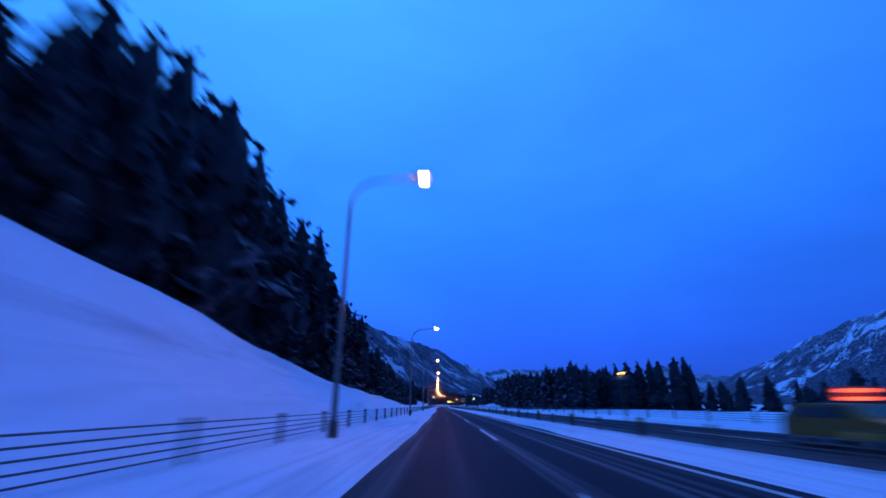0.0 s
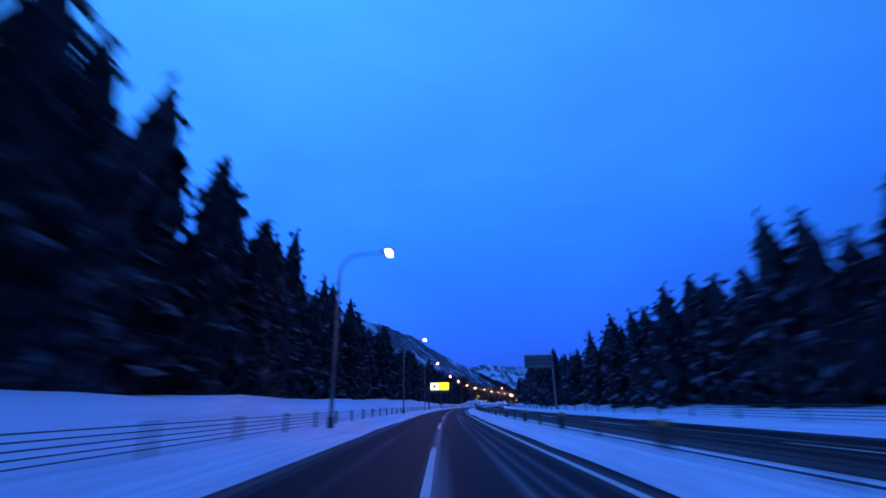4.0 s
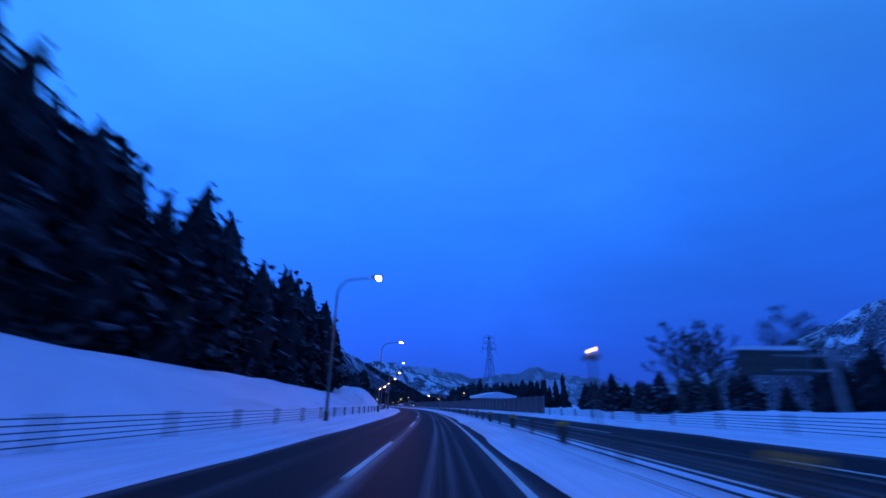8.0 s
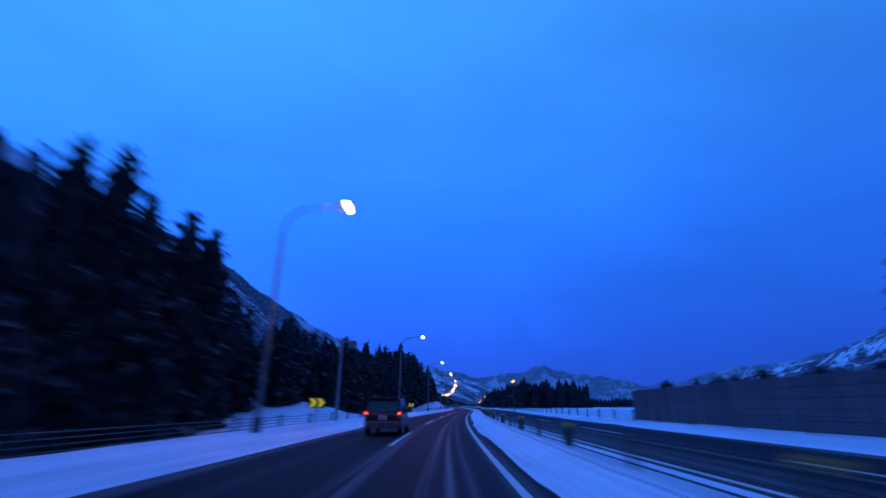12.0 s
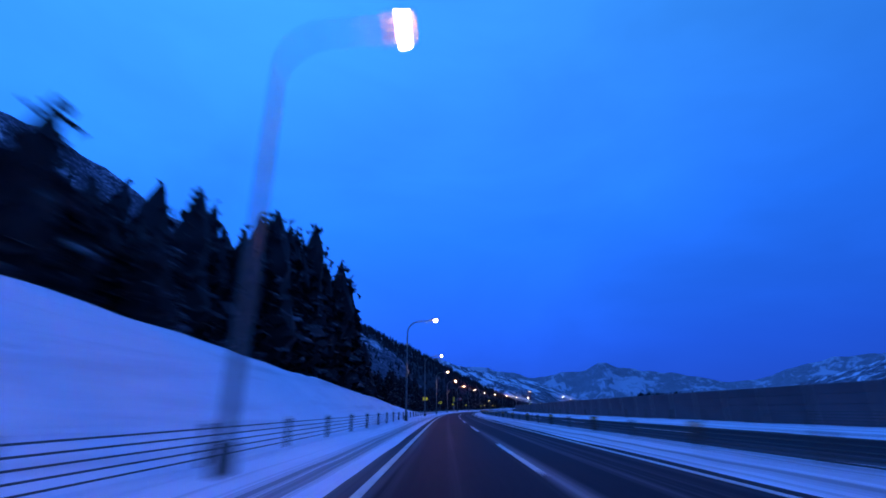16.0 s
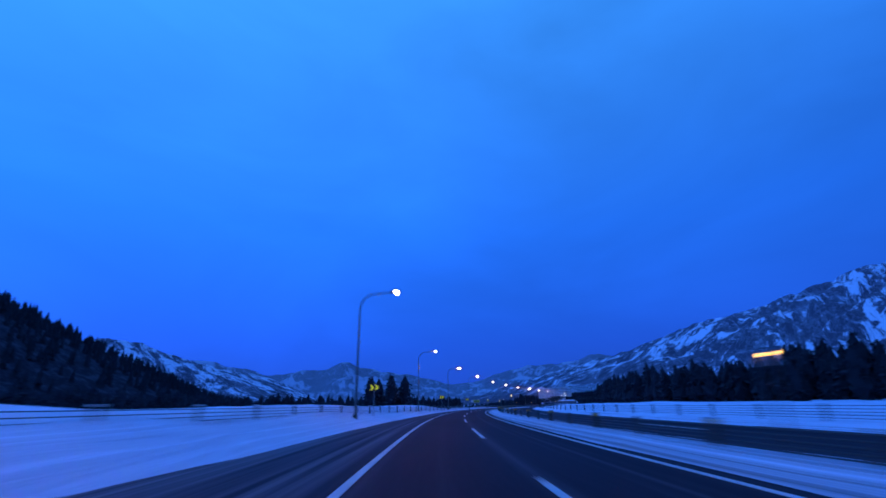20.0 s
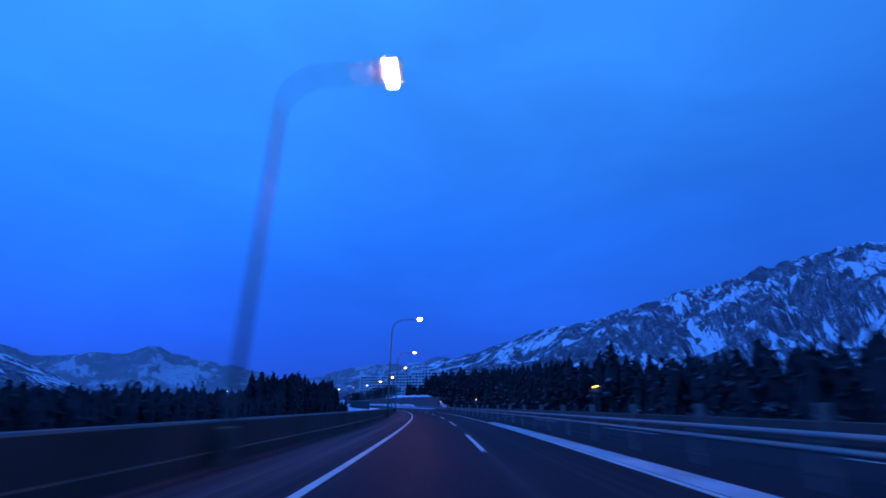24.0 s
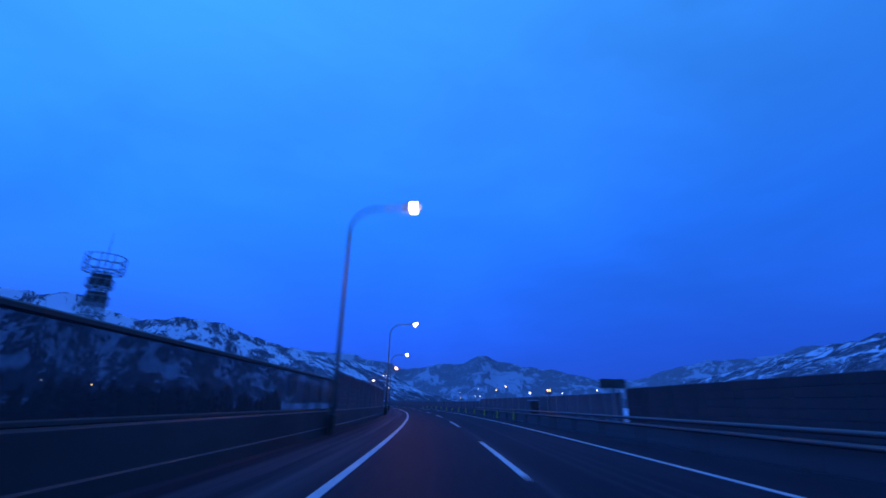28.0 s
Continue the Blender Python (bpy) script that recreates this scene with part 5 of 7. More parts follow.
def cable_barrier(s0, s1, d, side, label):
    ob = thing("cable_barrier", Matrix.Identity(4), label, "road barrier", "cable barriers")
    dd = (lambda s: d + bay_shift(s)) if side == "outer" else (lambda s: d + 0.0 * s)
    base = (lambda s: np.interp(s, [460, 600, 1250, 1330, 1560, 1600, 1960, 2010, 2220, 2290, 2430, 2520, 2640, 3140], [0.09, 0.04, 0.04, -0.2, -0.2, 0.09, 0.09, -0.12, 0.0, 0.45, 0.45, 0.1, 0.0, -0.32])) if side == "outer" else (lambda s: 0.10 + 0.0 * s)
    for h in (0.13, 0.245, 0.36, 0.475, 0.59) if side == "median" else (0.34, 0.48, 0.62, 0.76, 0.90):
        part("cable", way_tube(s0, s1, dd, lambda s, h=h: base(s) + h, 0.02 if side == "median" else 0.015, 5.0, 4), CABLE, ob)
    for n, s in enumerate(np.arange(s0, s1 + 0.1, 5.0)):
        m = spot(s, float(dd(s)), float(base(s)))
        if side == "median":
            tall = n % 2 == 0
            post = part("post", PADDLE if tall else MEDIAN_POST, None, ob, m=m)
            if tall:
                part("reflector_band", PADDLE_TOP, None, post)
        else:
            post = part("post", POST, None, ob, m=m)
            if side == "outer":
                part("reflector_band", POST_FOOT, None, post)
                if s > 1500:
                    part("reflector_plate", POST_CAP, None, post)
    return ob


def guard_rail(s0, s1, d, heights, label, mat=STEEL, gap=4.0, r=0.075):
    ob = thing("guard_rail", Matrix.Identity(4), label, "guard rail", "steel guard rails")
    for h in heights:
        part("beam", way_tube(s0, s1, d, h, r, 6.0, 8), mat, ob, smooth=True)
    me = shared("post", Geo().tube([(0, 0, -0.4), (0, 0, max(heights) + 0.02)], 0.06, 8), mat)
    for s in np.arange(s0 + 1, s1, gap):
        part("post", me, None, ob, m=spot(s, d + 0.1, 0))
    return ob


for s0, s1 in ((-60, 222), (345, 780), (795, 1320), (1320, 1800), (1800, 2320), (2320, 2645)):
    cable_barrier(s0, s1, -6.95, "outer", "dark cable barrier with five ropes standing in roadside snow")
cable_barrier(3150, 3296, -6.95, "outer", "dark cable barrier with five ropes standing in roadside snow")
for s0, s1 in ((-60, 222), (345, 800), (800, 1300), (1300, 1800), (1800, 2300), (2300, 2645)):
    cable_barrier(s0, s1, 5.75, "median", "cable barrier on the snowy median with amber-banded posts")
for s0, s1 in ((-60, 222), (345, 1000), (1000, 1560), (1560, 2080), (2080, 2645)):
    cable_barrier(s0, s1, 17.0, "far", "dark cable barrier along the oncoming road's snowy edge")
guard_rail(222, 345, -6.6, (0.50, 0.86), "dark steel beam guard rail on the bridge edge", WEATHERED, r=0.11)
guard_rail(222, 345, 5.6, (0.50, 0.86), "dark steel beam guard rail along the median", WEATHERED, r=0.11)
guard_rail(222, 345, 16.6, (0.50, 0.86), "dark steel beam guard rail of the oncoming road", WEATHERED, r=0.11)
guard_rail(834, 858, 5.15, (0.58, 0.80), "dark brown steel guard rail on the snowy median", WEATHERED, r=0.08)
guard_rail(850, 905, 16.4, (0.90, 1.05), "short dark steel guard rail in the snow", WEATHERED, gap=5.0, r=0.11)
for a, c in ((2645, 3060), (3060, 3120)):
    guard_rail(a, c, 5.3, (0.70, 0.94), "double steel pipe guard rail on the bridge median", r=0.06)
guard_rail(3120, 3240, 5.75, (0.70, 0.94), "double steel pipe guard rail on the median", WEATHERED, r=0.06)
guard_rail(3240, 3420, 6.2, (0.70, 0.94), "double steel pipe guard rail on the median", WEATHERED, r=0.06)
guard_rail(3134, 3152, -6.6, (0.45, 0.8), "steel pipe guard rail where the bridge wall ends")
guard_rail(3296, 3312, -6.6, (0.45, 0.8), "steel pipe guard rail before the clear noise wall")
BLOCK = shared("post", Geo().box(-0.3, 0.3, -0.12, 0.12, -0.3, 1.75, 0.04), CONCRETE)


def screen_posts():
    ob = thing("screen_post_row", Matrix.Identity(4), "row of pale concrete posts beyond the oncoming bridge lanes", "post row")
    for s in np.arange(2655, 3060, 10.0):
        part("post", BLOCK, None, ob, m=spot(s, 16.55, 0))


screen_posts()


def parapet(s0, s1, d, h, label, side):
    w = 0.35 * side
    ob = new("parapet_wall")
    tagged(ob, label, "parapet", kind="structure")
    for a in np.arange(s0, s1, 10.0):
        b = min(a + 9.97, s1)
        part("concrete_panel", extruded([(d - 0.04 * side, -1.2), (d - 0.04 * side, 0.26), (d, 0.29), (d + 0.02 * side, h - 0.04), (d + 0.08 * side, h), (d + w, h), (d + w, -1.2)], a, b), CONCRETE_WET, ob)
    return ob


parapet(2645, 3134, -6.35, 0.92, "low concrete bridge parapet with a pale worn top", -1)
parapet(3312, 3760, -6.35, 0.95, "low concrete bridge parapet under the clear wall", -1)
parapet(2645, 3060, 16.4, 0.95, "low concrete parapet of the oncoming bridge", 1)


def snow_strip(profile, s0, s1, label):
    ob = part("snow_strip", extruded(profile, s0, s1), SLUSH, None)
    tagged(ob, label, "snow", kind="structure")


snow_strip([(3.34, 0.002), (3.45, 0.02), (3.75, 0.035), (4.1, 0.02), (4.2, 0.002)], 2600, 2915, "strip of packed snow along the bridge median")


def noise_wall(s0, s1, d, h, mat, label, bay=4.0, z0=-0.2, cap=True):
    """Steel posts with a ribbed panel in each bay."""
    ob = new("noise_wall")
    tagged(ob, label, "noise wall", kind="structure")
    rows = max(3, int(round(h / 0.5)))
    g = Geo()
    for k in range(rows):
        a, b = z0 + (h - z0) * k / rows, z0 + (h - z0) * (k + 1) / rows
        g.box(-0.05, 0.05, 0.06, bay - 0.06, a + 0.012, b - 0.012, 0.02)
    g.box(-0.03, 0.03, 0.05, bay - 0.05, z0, h - 0.02)
    panel = shared("panel", g, mat)
    post = shared("post", Geo().box(-0.09, 0.09, -0.055, 0.055, z0 - 0.6, h + 0.03, 0.01), STEEL if mat is WALL_GREY else DARK_STEEL)
    s = s0
    while s < s1:
        m = spot(s + bay / 2, d, 0) @ shift(0, -bay / 2, 0)
        part("panel", panel, None, ob, m=m)
        part("post", post, None, ob, m=m)
        s += bay
    if cap:
        part("snow_cap", extruded([(d - 0.1, h + 0.03), (d - 0.06, h + 0.09), (d + 0.06, h + 0.09), (d + 0.1, h + 0.03)], s0, s1), SNOW, ob)
    return ob


noise_wall(1022, 1478, 18.2, 2.75, WALL_GREY, "grey ribbed noise wall with steel posts beyond the oncoming road", cap=False)
noise_wall(1905, 2300, 18.2, 2.4, WALL_GREY, "grey ribbed noise wall beyond the oncoming road", cap=False)
noise_wall(3240, 3400, 18.2, 3.15, WALL_DARK, "dark ribbed noise wall beyond the oncoming road", cap=False)
noise_wall(3377.5, 3411, -6.6, 2.75, WALL_GREY, "grey noise wall panels after the clear wall", z0=0.9, cap=False)
noise_wall(3401, 3470, 18.2, 2.8, WALL_GREY, "pale grey noise wall beyond the junction", cap=False)
noise_wall(3470, 3742, 18.2, 2.2, WALL_GREY, "low grey noise wall along the far curve", cap=False)
noise_wall(3064, 3132, -8.2, 2.8, WALL_DARK, "dark noise wall standing behind the bridge parapet", z0=-0.5)


def retaining_wall():
    ob = new("retaining_wall")
    tagged(ob, "tall pale concrete retaining wall with snow along its foot", "wall", kind="structure")
    for a in np.arange(3056, 3240, 8.0):
        ha, hb = np.interp([a, a + 8], [3056, 3110, 3140, 3200, 3240], [4.6, 5.1, 5.1, 4.2, 3.4])
        g = Geo()
        v = []
        for s, h in ((a, ha), (a + 7.96, hb)):
            for d, z in ((18.0, -0.6), (18.3, h), (18.25, h + 0.12), (18.8, h + 0.12), (18.8, -0.6)):
                x, y, _ = road_xy(s, d)
                v.append((float(x), float(y), z))
        g.add(v, [(k, (k + 1) % 5, 5 + (k + 1) % 5, 5 + k) for k in range(5)] + [(4, 3, 2, 1, 0), (5, 6, 7, 8, 9)])
        part("concrete_panel", g, WALL_GREY, ob)
        # pilaster strip at the joint
        part("joint_strip", extruded([(17.96, -0.5), (18.0, -0.5), (18.28, ha), (18.24, ha)], a + 7.9, a + 8.05, 0.15), CONCRETE_WET, ob)


retaining_wall()


def clear_wall(s0, s1, d, z0, z1, label):
    ob = new("noise_wall")
    tagged(ob, label, "noise wall", kind="structure")
    pane = shared("pane", Geo().box(-0.012, 0.012, 0.06, 1.94, z0 + 0.06, z1 - 0.05), ACRYLIC)
    post = shared("post", Geo().box(-0.05, 0.05, -0.04, 0.04, z0 - 0.05, z1, 0.01), DARK_STEEL)
    for s in np.arange(s0, s1, 2.0):
        m = spot(s, d, 0)
        p = part("pane", pane, None, ob, m=m)
        p.visible_shadow = False
        part("post", post, None, ob, m=m)
    part("top_rail", way_tube(s0, s1, d, z1, 0.06, 4.0, 6), DARK_STEEL, ob)
    part("bottom_rail", way_tube(s0, s1, d, z0 + 0.04, 0.05, 4.0, 6), DARK_STEEL, ob)


clear_wall(3312, 3377, -6.5, 0.95, 2.26, "clear acrylic noise wall in dark frames on the parapet")
part("expansion_joint", extruded([(-6.0, 0.004), (-6.0, 0.02), (15.0, 0.02), (15.0, 0.004)], 3122.7, 3123.2, 0.5), STEEL, road)
part("expansion_joint", extruded([(-6.0, 0.004), (-6.0, 0.02), (15.0, 0.02), (15.0, 0.004)], 3310.0, 3310.5, 0.5), STEEL, road)


def snow_mound(s, d, rx, ry, h, seed, label):
    """A ploughed heap with lumps and dirty creases."""
    nu, nv = 40, 44
    u, v = np.meshgrid(np.linspace(-1, 1, nu), np.linspace(-1, 1, nv), indexing="ij")
    r = np.sqrt(u * u + v * v)
    z = h * np.maximum(0, 1 - r ** 1.7) * (0.75 + 0.5 * fbm(u * 2.4 + 9, v * 2.4, seed, 4)) + 0.55 * min(h, 2.0) * (fbm(u * 5 + 3, v * 9, seed + 3, 5) - 0.42) * (1 - r ** 4) * (r < 1) - 0.15 * (r > 0.97)
    verts = np.stack([u * rx, v * ry, z], -1).reshape(-1, 3)
    i = np.arange(nu * nv).reshape(nu, nv)
    faces = np.stack([i[:-1, :-1], i[1:, :-1], i[1:, 1:], i[:-1, 1:]], -1).reshape(-1, 4)
    ob = new("snow_mound", to_mesh("snow_mound", verts, faces, PLOUGHED, smooth=True))
    ob.matrix_basis = spot(s, d, 0)
    tagged(ob, label, "snow heap", "snow heaps")


snow_mound(3150, -9.9, 3.8, 14.0, 3.4, 4, "ploughed snow heap beside the road's edge")
snow_mound(261, -13.4, 6.4, 14, 3.4, 8, "big rounded snow heap behind the guard rail")
snow_mound(258, 24.5, 7, 20, 2.4, 9, "rounded snow heap beyond the oncoming road")
for n, s in enumerate(range(3100, 3250, 9)):
    snow_mound(s, 16.4, 1.75, 11.0, 1.75 + 0.2 * math.sin(n * 2.1), 20 + n, "low ploughed snow bank at the wall's foot")


# ---------------------------------------------------------------- signs and small road furniture
def chevron(s, d, z):
    ob = thing("chevron_sign", spot(s, d, 0), "yellow and black double chevron curve sign on a post", "road sign", "chevron signs")
    part("post", Geo().tube([(0, 0.04, -0.6), (0, 0.04, z + 0.28)], 0.038, 8), STEEL, ob)
    board = part("board", Geo().box(-0.54, 0.54, -0.012, 0.012, z - 0.31, z + 0.31), BLACK, ob)
    for x in (-0.44, 0.04):
        part("arrow", Geo().prism([(x, z + 0.26), (x + 0.2, z + 0.26), (x + 0.42, z), (x + 0.2, z - 0.26), (x, z - 0.26), (x + 0.2, z)], -0.022, -0.014, "y"), CHEVRON, board)


for s in (647, 700, 752):
    chevron(s, -7.9, 1.45)
for s in (1317, 1364, 1408, 1464, 1513):
    chevron(s, -6.3, 1.45)
for s in (2000, 2050, 2099, 2147, 2205, 2254, 2443, 2501, 2550, 2600):
    chevron(s, -6.1 + float(bay_shift(s)), 3.15)


def phone_sign(s, d, z, pole_d, label, w=0.8, h=1.05):
    ob = thing("lit_sign", spot(s, d, 0), label, "road sign", "lit emergency signs")
    box = part("box", Geo().box(-w / 2, w / 2, -0.12, 0.12, z - h / 2, z + h / 2, 0.03), SIGN_BACK, ob)
    part("face", Geo().box(-w / 2 + 0.02, w / 2 - 0.02, -0.135, -0.125, z - h / 2 + 0.02, z + h / 2 - 0.03), SIGN_GREEN, box, "lit green border")
    part("panel", Geo().box(-w / 2 + 0.09, w / 2 - 0.09, -0.148, -0.14, z - h / 2 + 0.22, z + h / 2 - 0.09), SIGN_WHITE, box, "bright white lit panel")
    part("symbol", Geo().prism([(-0.17, z + 0.20), (-0.05, z + 0.24), (-0.02, z + 0.12), (-0.07, z + 0.06), (0.02, z - 0.06), (0.10, z - 0.06), (0.17, z - 0.15), (0.06, z - 0.24), (-0.08, z - 0.14), (-0.16, z + 0.02)], -0.158, -0.15, "y"), BLACK, box, "dark handset symbol")
    x = pole_d - d
    part("pole", Geo().tube([(x, 0, -0.6), (x, 0, z + 0.1)], 0.08, 8), DARK_STEEL, ob)
    part("arm", Geo().tube([(x, 0, z + 0.05), (0, 0, z + 0.05)], 0.045, 6), DARK_STEEL, ob)
    part("cabinet", Geo().box(x - 0.25, x + 0.25, -0.2, 0.2, 0.6, 1.6, 0.04), SIGN_BACK, ob)


phone_sign(250, -5.2, 5.6, -6.9, "lit green and white emergency telephone sign on an arm")
phone_sign(245, 16.0, 4.7, 17.6, "lit green and white emergency sign beyond the oncoming road")
phone_sign(1337, -3.9, 5.1, -6.9, "lit green and white emergency telephone sign on an arm")
phone_sign(1334, 15.2, 5.3, 17.4, "lit green and white emergency sign beyond the oncoming road", 1.1, 0.9)
phone_sign(2369, -10.9, 5.3, -12.2, "lit green and white emergency sign beside the lay-by")


def phone_box(s, d):
    ob = thing("emergency_phone_box", spot(s, d, 0.2), "dark emergency telephone box with a lit white panel in the snow", "telephone box")
    part("post", Geo().tube([(0, 0, -0.6), (0, 0, 1.5)], 0.06, 8), DARK_STEEL, ob)
    box = part("box", Geo().box(-0.5, 0.5, -0.2, 0.2, 1.38, 2.12, 0.05), DARK_STEEL, ob)
    part("panel", Geo().box(-0.34, 0.34, -0.215, -0.205, 1.64, 1.92), SIGN_WHITE, box, "lit white panel")
    part("hood", Geo().box(-0.56, 0.56, -0.3, 0.24, 2.12, 2.2, 0.03), SNOW, ob, "snow on top")


phone_box(249, -8.5)


def warning_board():
    s, d, z = 596, -3.6, 5.85
    ob = thing("message_board", spot(s, d, 0), "lit yellow and white warning board on a roadside mast", "road sign")
    box = part("box", Geo().box(-2.45, 2.45, -0.15, 0.25, z - 1.35, z + 1.1, 0.04), SIGN_BACK, ob)
    part("white_panel", Geo().box(-2.4, -0.32, -0.17, -0.155, z - 0.78, z + 1.04), SIGN_WHITE, box, "bright white panel")
    part("yellow_panel", Geo().box(-0.29, 2.4, -0.17, -0.155, z - 0.78, z + 1.04), SIGN_YELLOW, box, "bright yellow panel")
    part("diamond", Geo().prism([(-1.9, z + 0.12), (-1.35, z + 0.66), (-0.85, z + 0.12), (-1.35, z - 0.42)], -0.185, -0.172, "y"), YELLOW, box, "yellow warning diamond")
    for x, a, b in ((0.0, 0.2, 0.7), (0.55, 0.25, 0.65), (1.25, 0.1, 0.8), (1.8, 0.2, 0.7), (0.1, -0.6, -0.2), (1.25, -0.65, -0.1)):
        part("bar", Geo().box(x, x + 0.34, -0.18, -0.172, z + a * 0.9, z + b * 0.9), YELLOW, box)
    part("mast", Geo().tube([(-2.9, 0.1, -0.6), (-2.9, 0.1, z + 0.9)], [0.17, 0.14], 10), DARK_STEEL, ob)
    for h in (-0.6, 0.6):
        part("arm", Geo().tube([(-2.9, 0.1, z + h), (-1.5, 0.25, z + h)], 0.07, 8), DARK_STEEL, ob)


warning_board()


def round_sign(s, d, z, pole_d, label, box=False):
    """A round speed sign on an arm; the figures are plain bars."""
    ob = thing("speed_sign", spot(s, d, 0), label, "road sign", "round signs on masts")
    part("disc", Geo().tube([(0, 0, z), (0, 0.16, z)], 0.62, 24), SIGN_BACK, ob)
    rim = Geo()
    n = 24
    v = [(math.cos(t) * r, y, z + math.sin(t) * r) for y in (-0.03, -0.01) for r in (0.45, 0.6) for t in [2 * math.pi * k / n for k in range(n)]]
    f = []
    for k in range(n):
        q = (k + 1) % n
        f += [(k, q, n + q, n + k), (2 * n + k, 3 * n + k, 3 * n + q, 2 * n + q), (n + k, n + q, 3 * n + q, 3 * n + k), (k, 2 * n + k, 2 * n + q, q)]
    part("rim", rim.add(v, f), RED, ob, "red rim")
    for x in (-0.2, 0.06):
        part("bar", Geo().box(x, x + 0.15, -0.025, -0.01, z - 0.2, z + 0.2), WHITE, ob)
    x = pole_d - d
    part("mast", Geo().tube([(x, 0.1, -0.6), (x, 0.1, z + 0.35)], [0.14, 0.1], 10), STEEL, ob)
    part("arm", Geo().tube([(x, 0.1, z + 0.1), (0, 0.1, z + 0.1)], 0.06, 8), STEEL, ob)
    if box:
        part("side_panel", Geo().box(x - 0.28, x + 0.28, -0.1, 0.05, z - 1.0, z + 0.9, 0.02), YELLOW, ob, "tall yellow plate")
        part("cabinet", Geo().box(x - 0.3, x + 0.3, -0.2, 0.15, 1.3, 2.0, 0.03), SIGN_BACK, ob)


round_sign(192, -3.6, 7.2, -6.9, "round speed sign on a cantilever mast over the verge")
round_sign(1162, -4.6, 6.6, -6.9, "round speed sign on a cantilever mast over the snow")
round_sign(2101, -3.4, 5.1, -6.0, "round speed sign on an arm with a tall yellow plate", True)
round_sign(3149, -5.1, 5.3, -6.7, "round sign on a mast where the bridge wall ends")


def back_sign(s, d, z, w, h, pole_d, label, mat=SIGN_BACK, ribs=STEEL):
    """A large sign for the oncoming traffic, seen from behind, with its frame."""
    ob = thing("sign_back", spot(s, d, 0), label, "road sign", "signs seen from behind")
    part("board", Geo().box(-w / 2, w / 2, 0, 0.08, z - h / 2, z + h / 2, 0.01), mat, ob)
    for k in (-0.35, 0.0, 0.35):
        part("rib", Geo().box(-w / 2 + 0.05, w / 2 - 0.05, -0.07, -0.005, z + k * h - 0.05, z + k * h + 0.05), ribs, ob)
    x = pole_d - d
    part("mast", Geo().tube([(x, 0.1, -0.8), (x, 0.1, z + h / 2)], [0.2, 0.15], 10), STEEL, ob)
    for k in (-0.3, 0.3):
        part("arm", Geo().tube([(x, 0.1, z + k * h), (0, -0.02, z + k * h)], 0.08, 8), STEEL, ob)
    part("snow_cap", Geo().prism([(-w / 2, z + h / 2), (-w / 2 + 0.2, z + h / 2 + 0.22), (w / 2 - 0.3, z + h / 2 + 0.26), (w / 2, z + h / 2)], -0.06, 0.14, "y"), SNOW, ob)
    return ob


back_sign(553, 16.0, 8.1, 4.8, 2.2, 18.4, "large dark sign back with snow on top facing oncoming traffic")
m = back_sign(1150, 14.4, 5.1, 3.2, 1.6, 17.3, "grey sign back with a lamp on a mast", DARK_STEEL, DARK_STEEL)
part("lamp_bar", Geo().box(-2.3, -1.65, -0.2, -0.08, 4.82, 4.88), WHITE_LIGHT, m, "thin white lamp bar")
back_sign(982, 22.3, 4.0, 4.6, 1.5, 26.0, "large dark sign back among snowy trees", DARK_STEEL, DARK_STEEL)


def billboard():
    z = 5.6
    ob = thing("billboard", spot(853, -22.5, 0), "wide white roadside billboard behind the snow bank", "billboard")
    for x in (-3.6, 0.0, 3.6):
        part("post", Geo().tube([(x, 0.2, -0.5), (x, 0.2, z + 1.5)], 0.1, 8), STEEL, ob)
    b = part("board", Geo().box(-4.6, 4.6, 0, 0.1, z - 0.3, z + 1.7, 0.02), WHITE, ob)
    top = part("emblem_board", Geo().box(-1.4, 0.9, 0, 0.1, z + 1.75, z + 3.5, 0.02), WHITE, ob, "square white board on top")
    part("emblem", Geo().tube([(-0.25, -0.03, z + 2.6), (-0.25, -0.005, z + 2.6)], 0.6, 18), SIGN_BACK, top, "round dark emblem")
    for k in range(7):
        part("bar", Geo().box(-1.2 + k * 0.76, -0.66 + k * 0.76, -0.02, -0.004, z + 0.85, z + 1.4), SIGN_BACK, b)
    part("bar", Geo().box(-0.6, 3.9, -0.02, -0.004, z + 0.2, z + 0.45), SIGN_BACK, b)


billboard()


def yellow_board():
    z = 2.75
    ob = thing("direction_board", spot(2574, -7.0, 0), "yellow warning board with a white panel on two posts", "road sign")
    b = part("board", Geo().box(-0.55, 1.75, -0.02, 0.02, z - 0.36, z + 0.36), YELLOW, ob)
    w = part("white_board", Geo().box(-1.5, -0.58, -0.02, 0.02, z - 0.36, z + 0.36), WHITE, ob, "white panel")
    part("diamond", Geo().prism([(-1.32, z), (-1.04, z + 0.28), (-0.76, z), (-1.04, z - 0.28)], -0.035, -0.022, "y"), YELLOW, w)
    for x in (-0.35, 0.1, 0.6, 1.15):
        part("bar", Geo().box(x, x + 0.34, -0.032, -0.022, z - 0.17, z + 0.17), BLACK, b)
    for x in (-0.9, 1.2):
        part("post", Geo().tube([(x, 0.05, -0.5), (x, 0.05, z + 0.3)], 0.04, 8), STEEL, ob)


yellow_board()


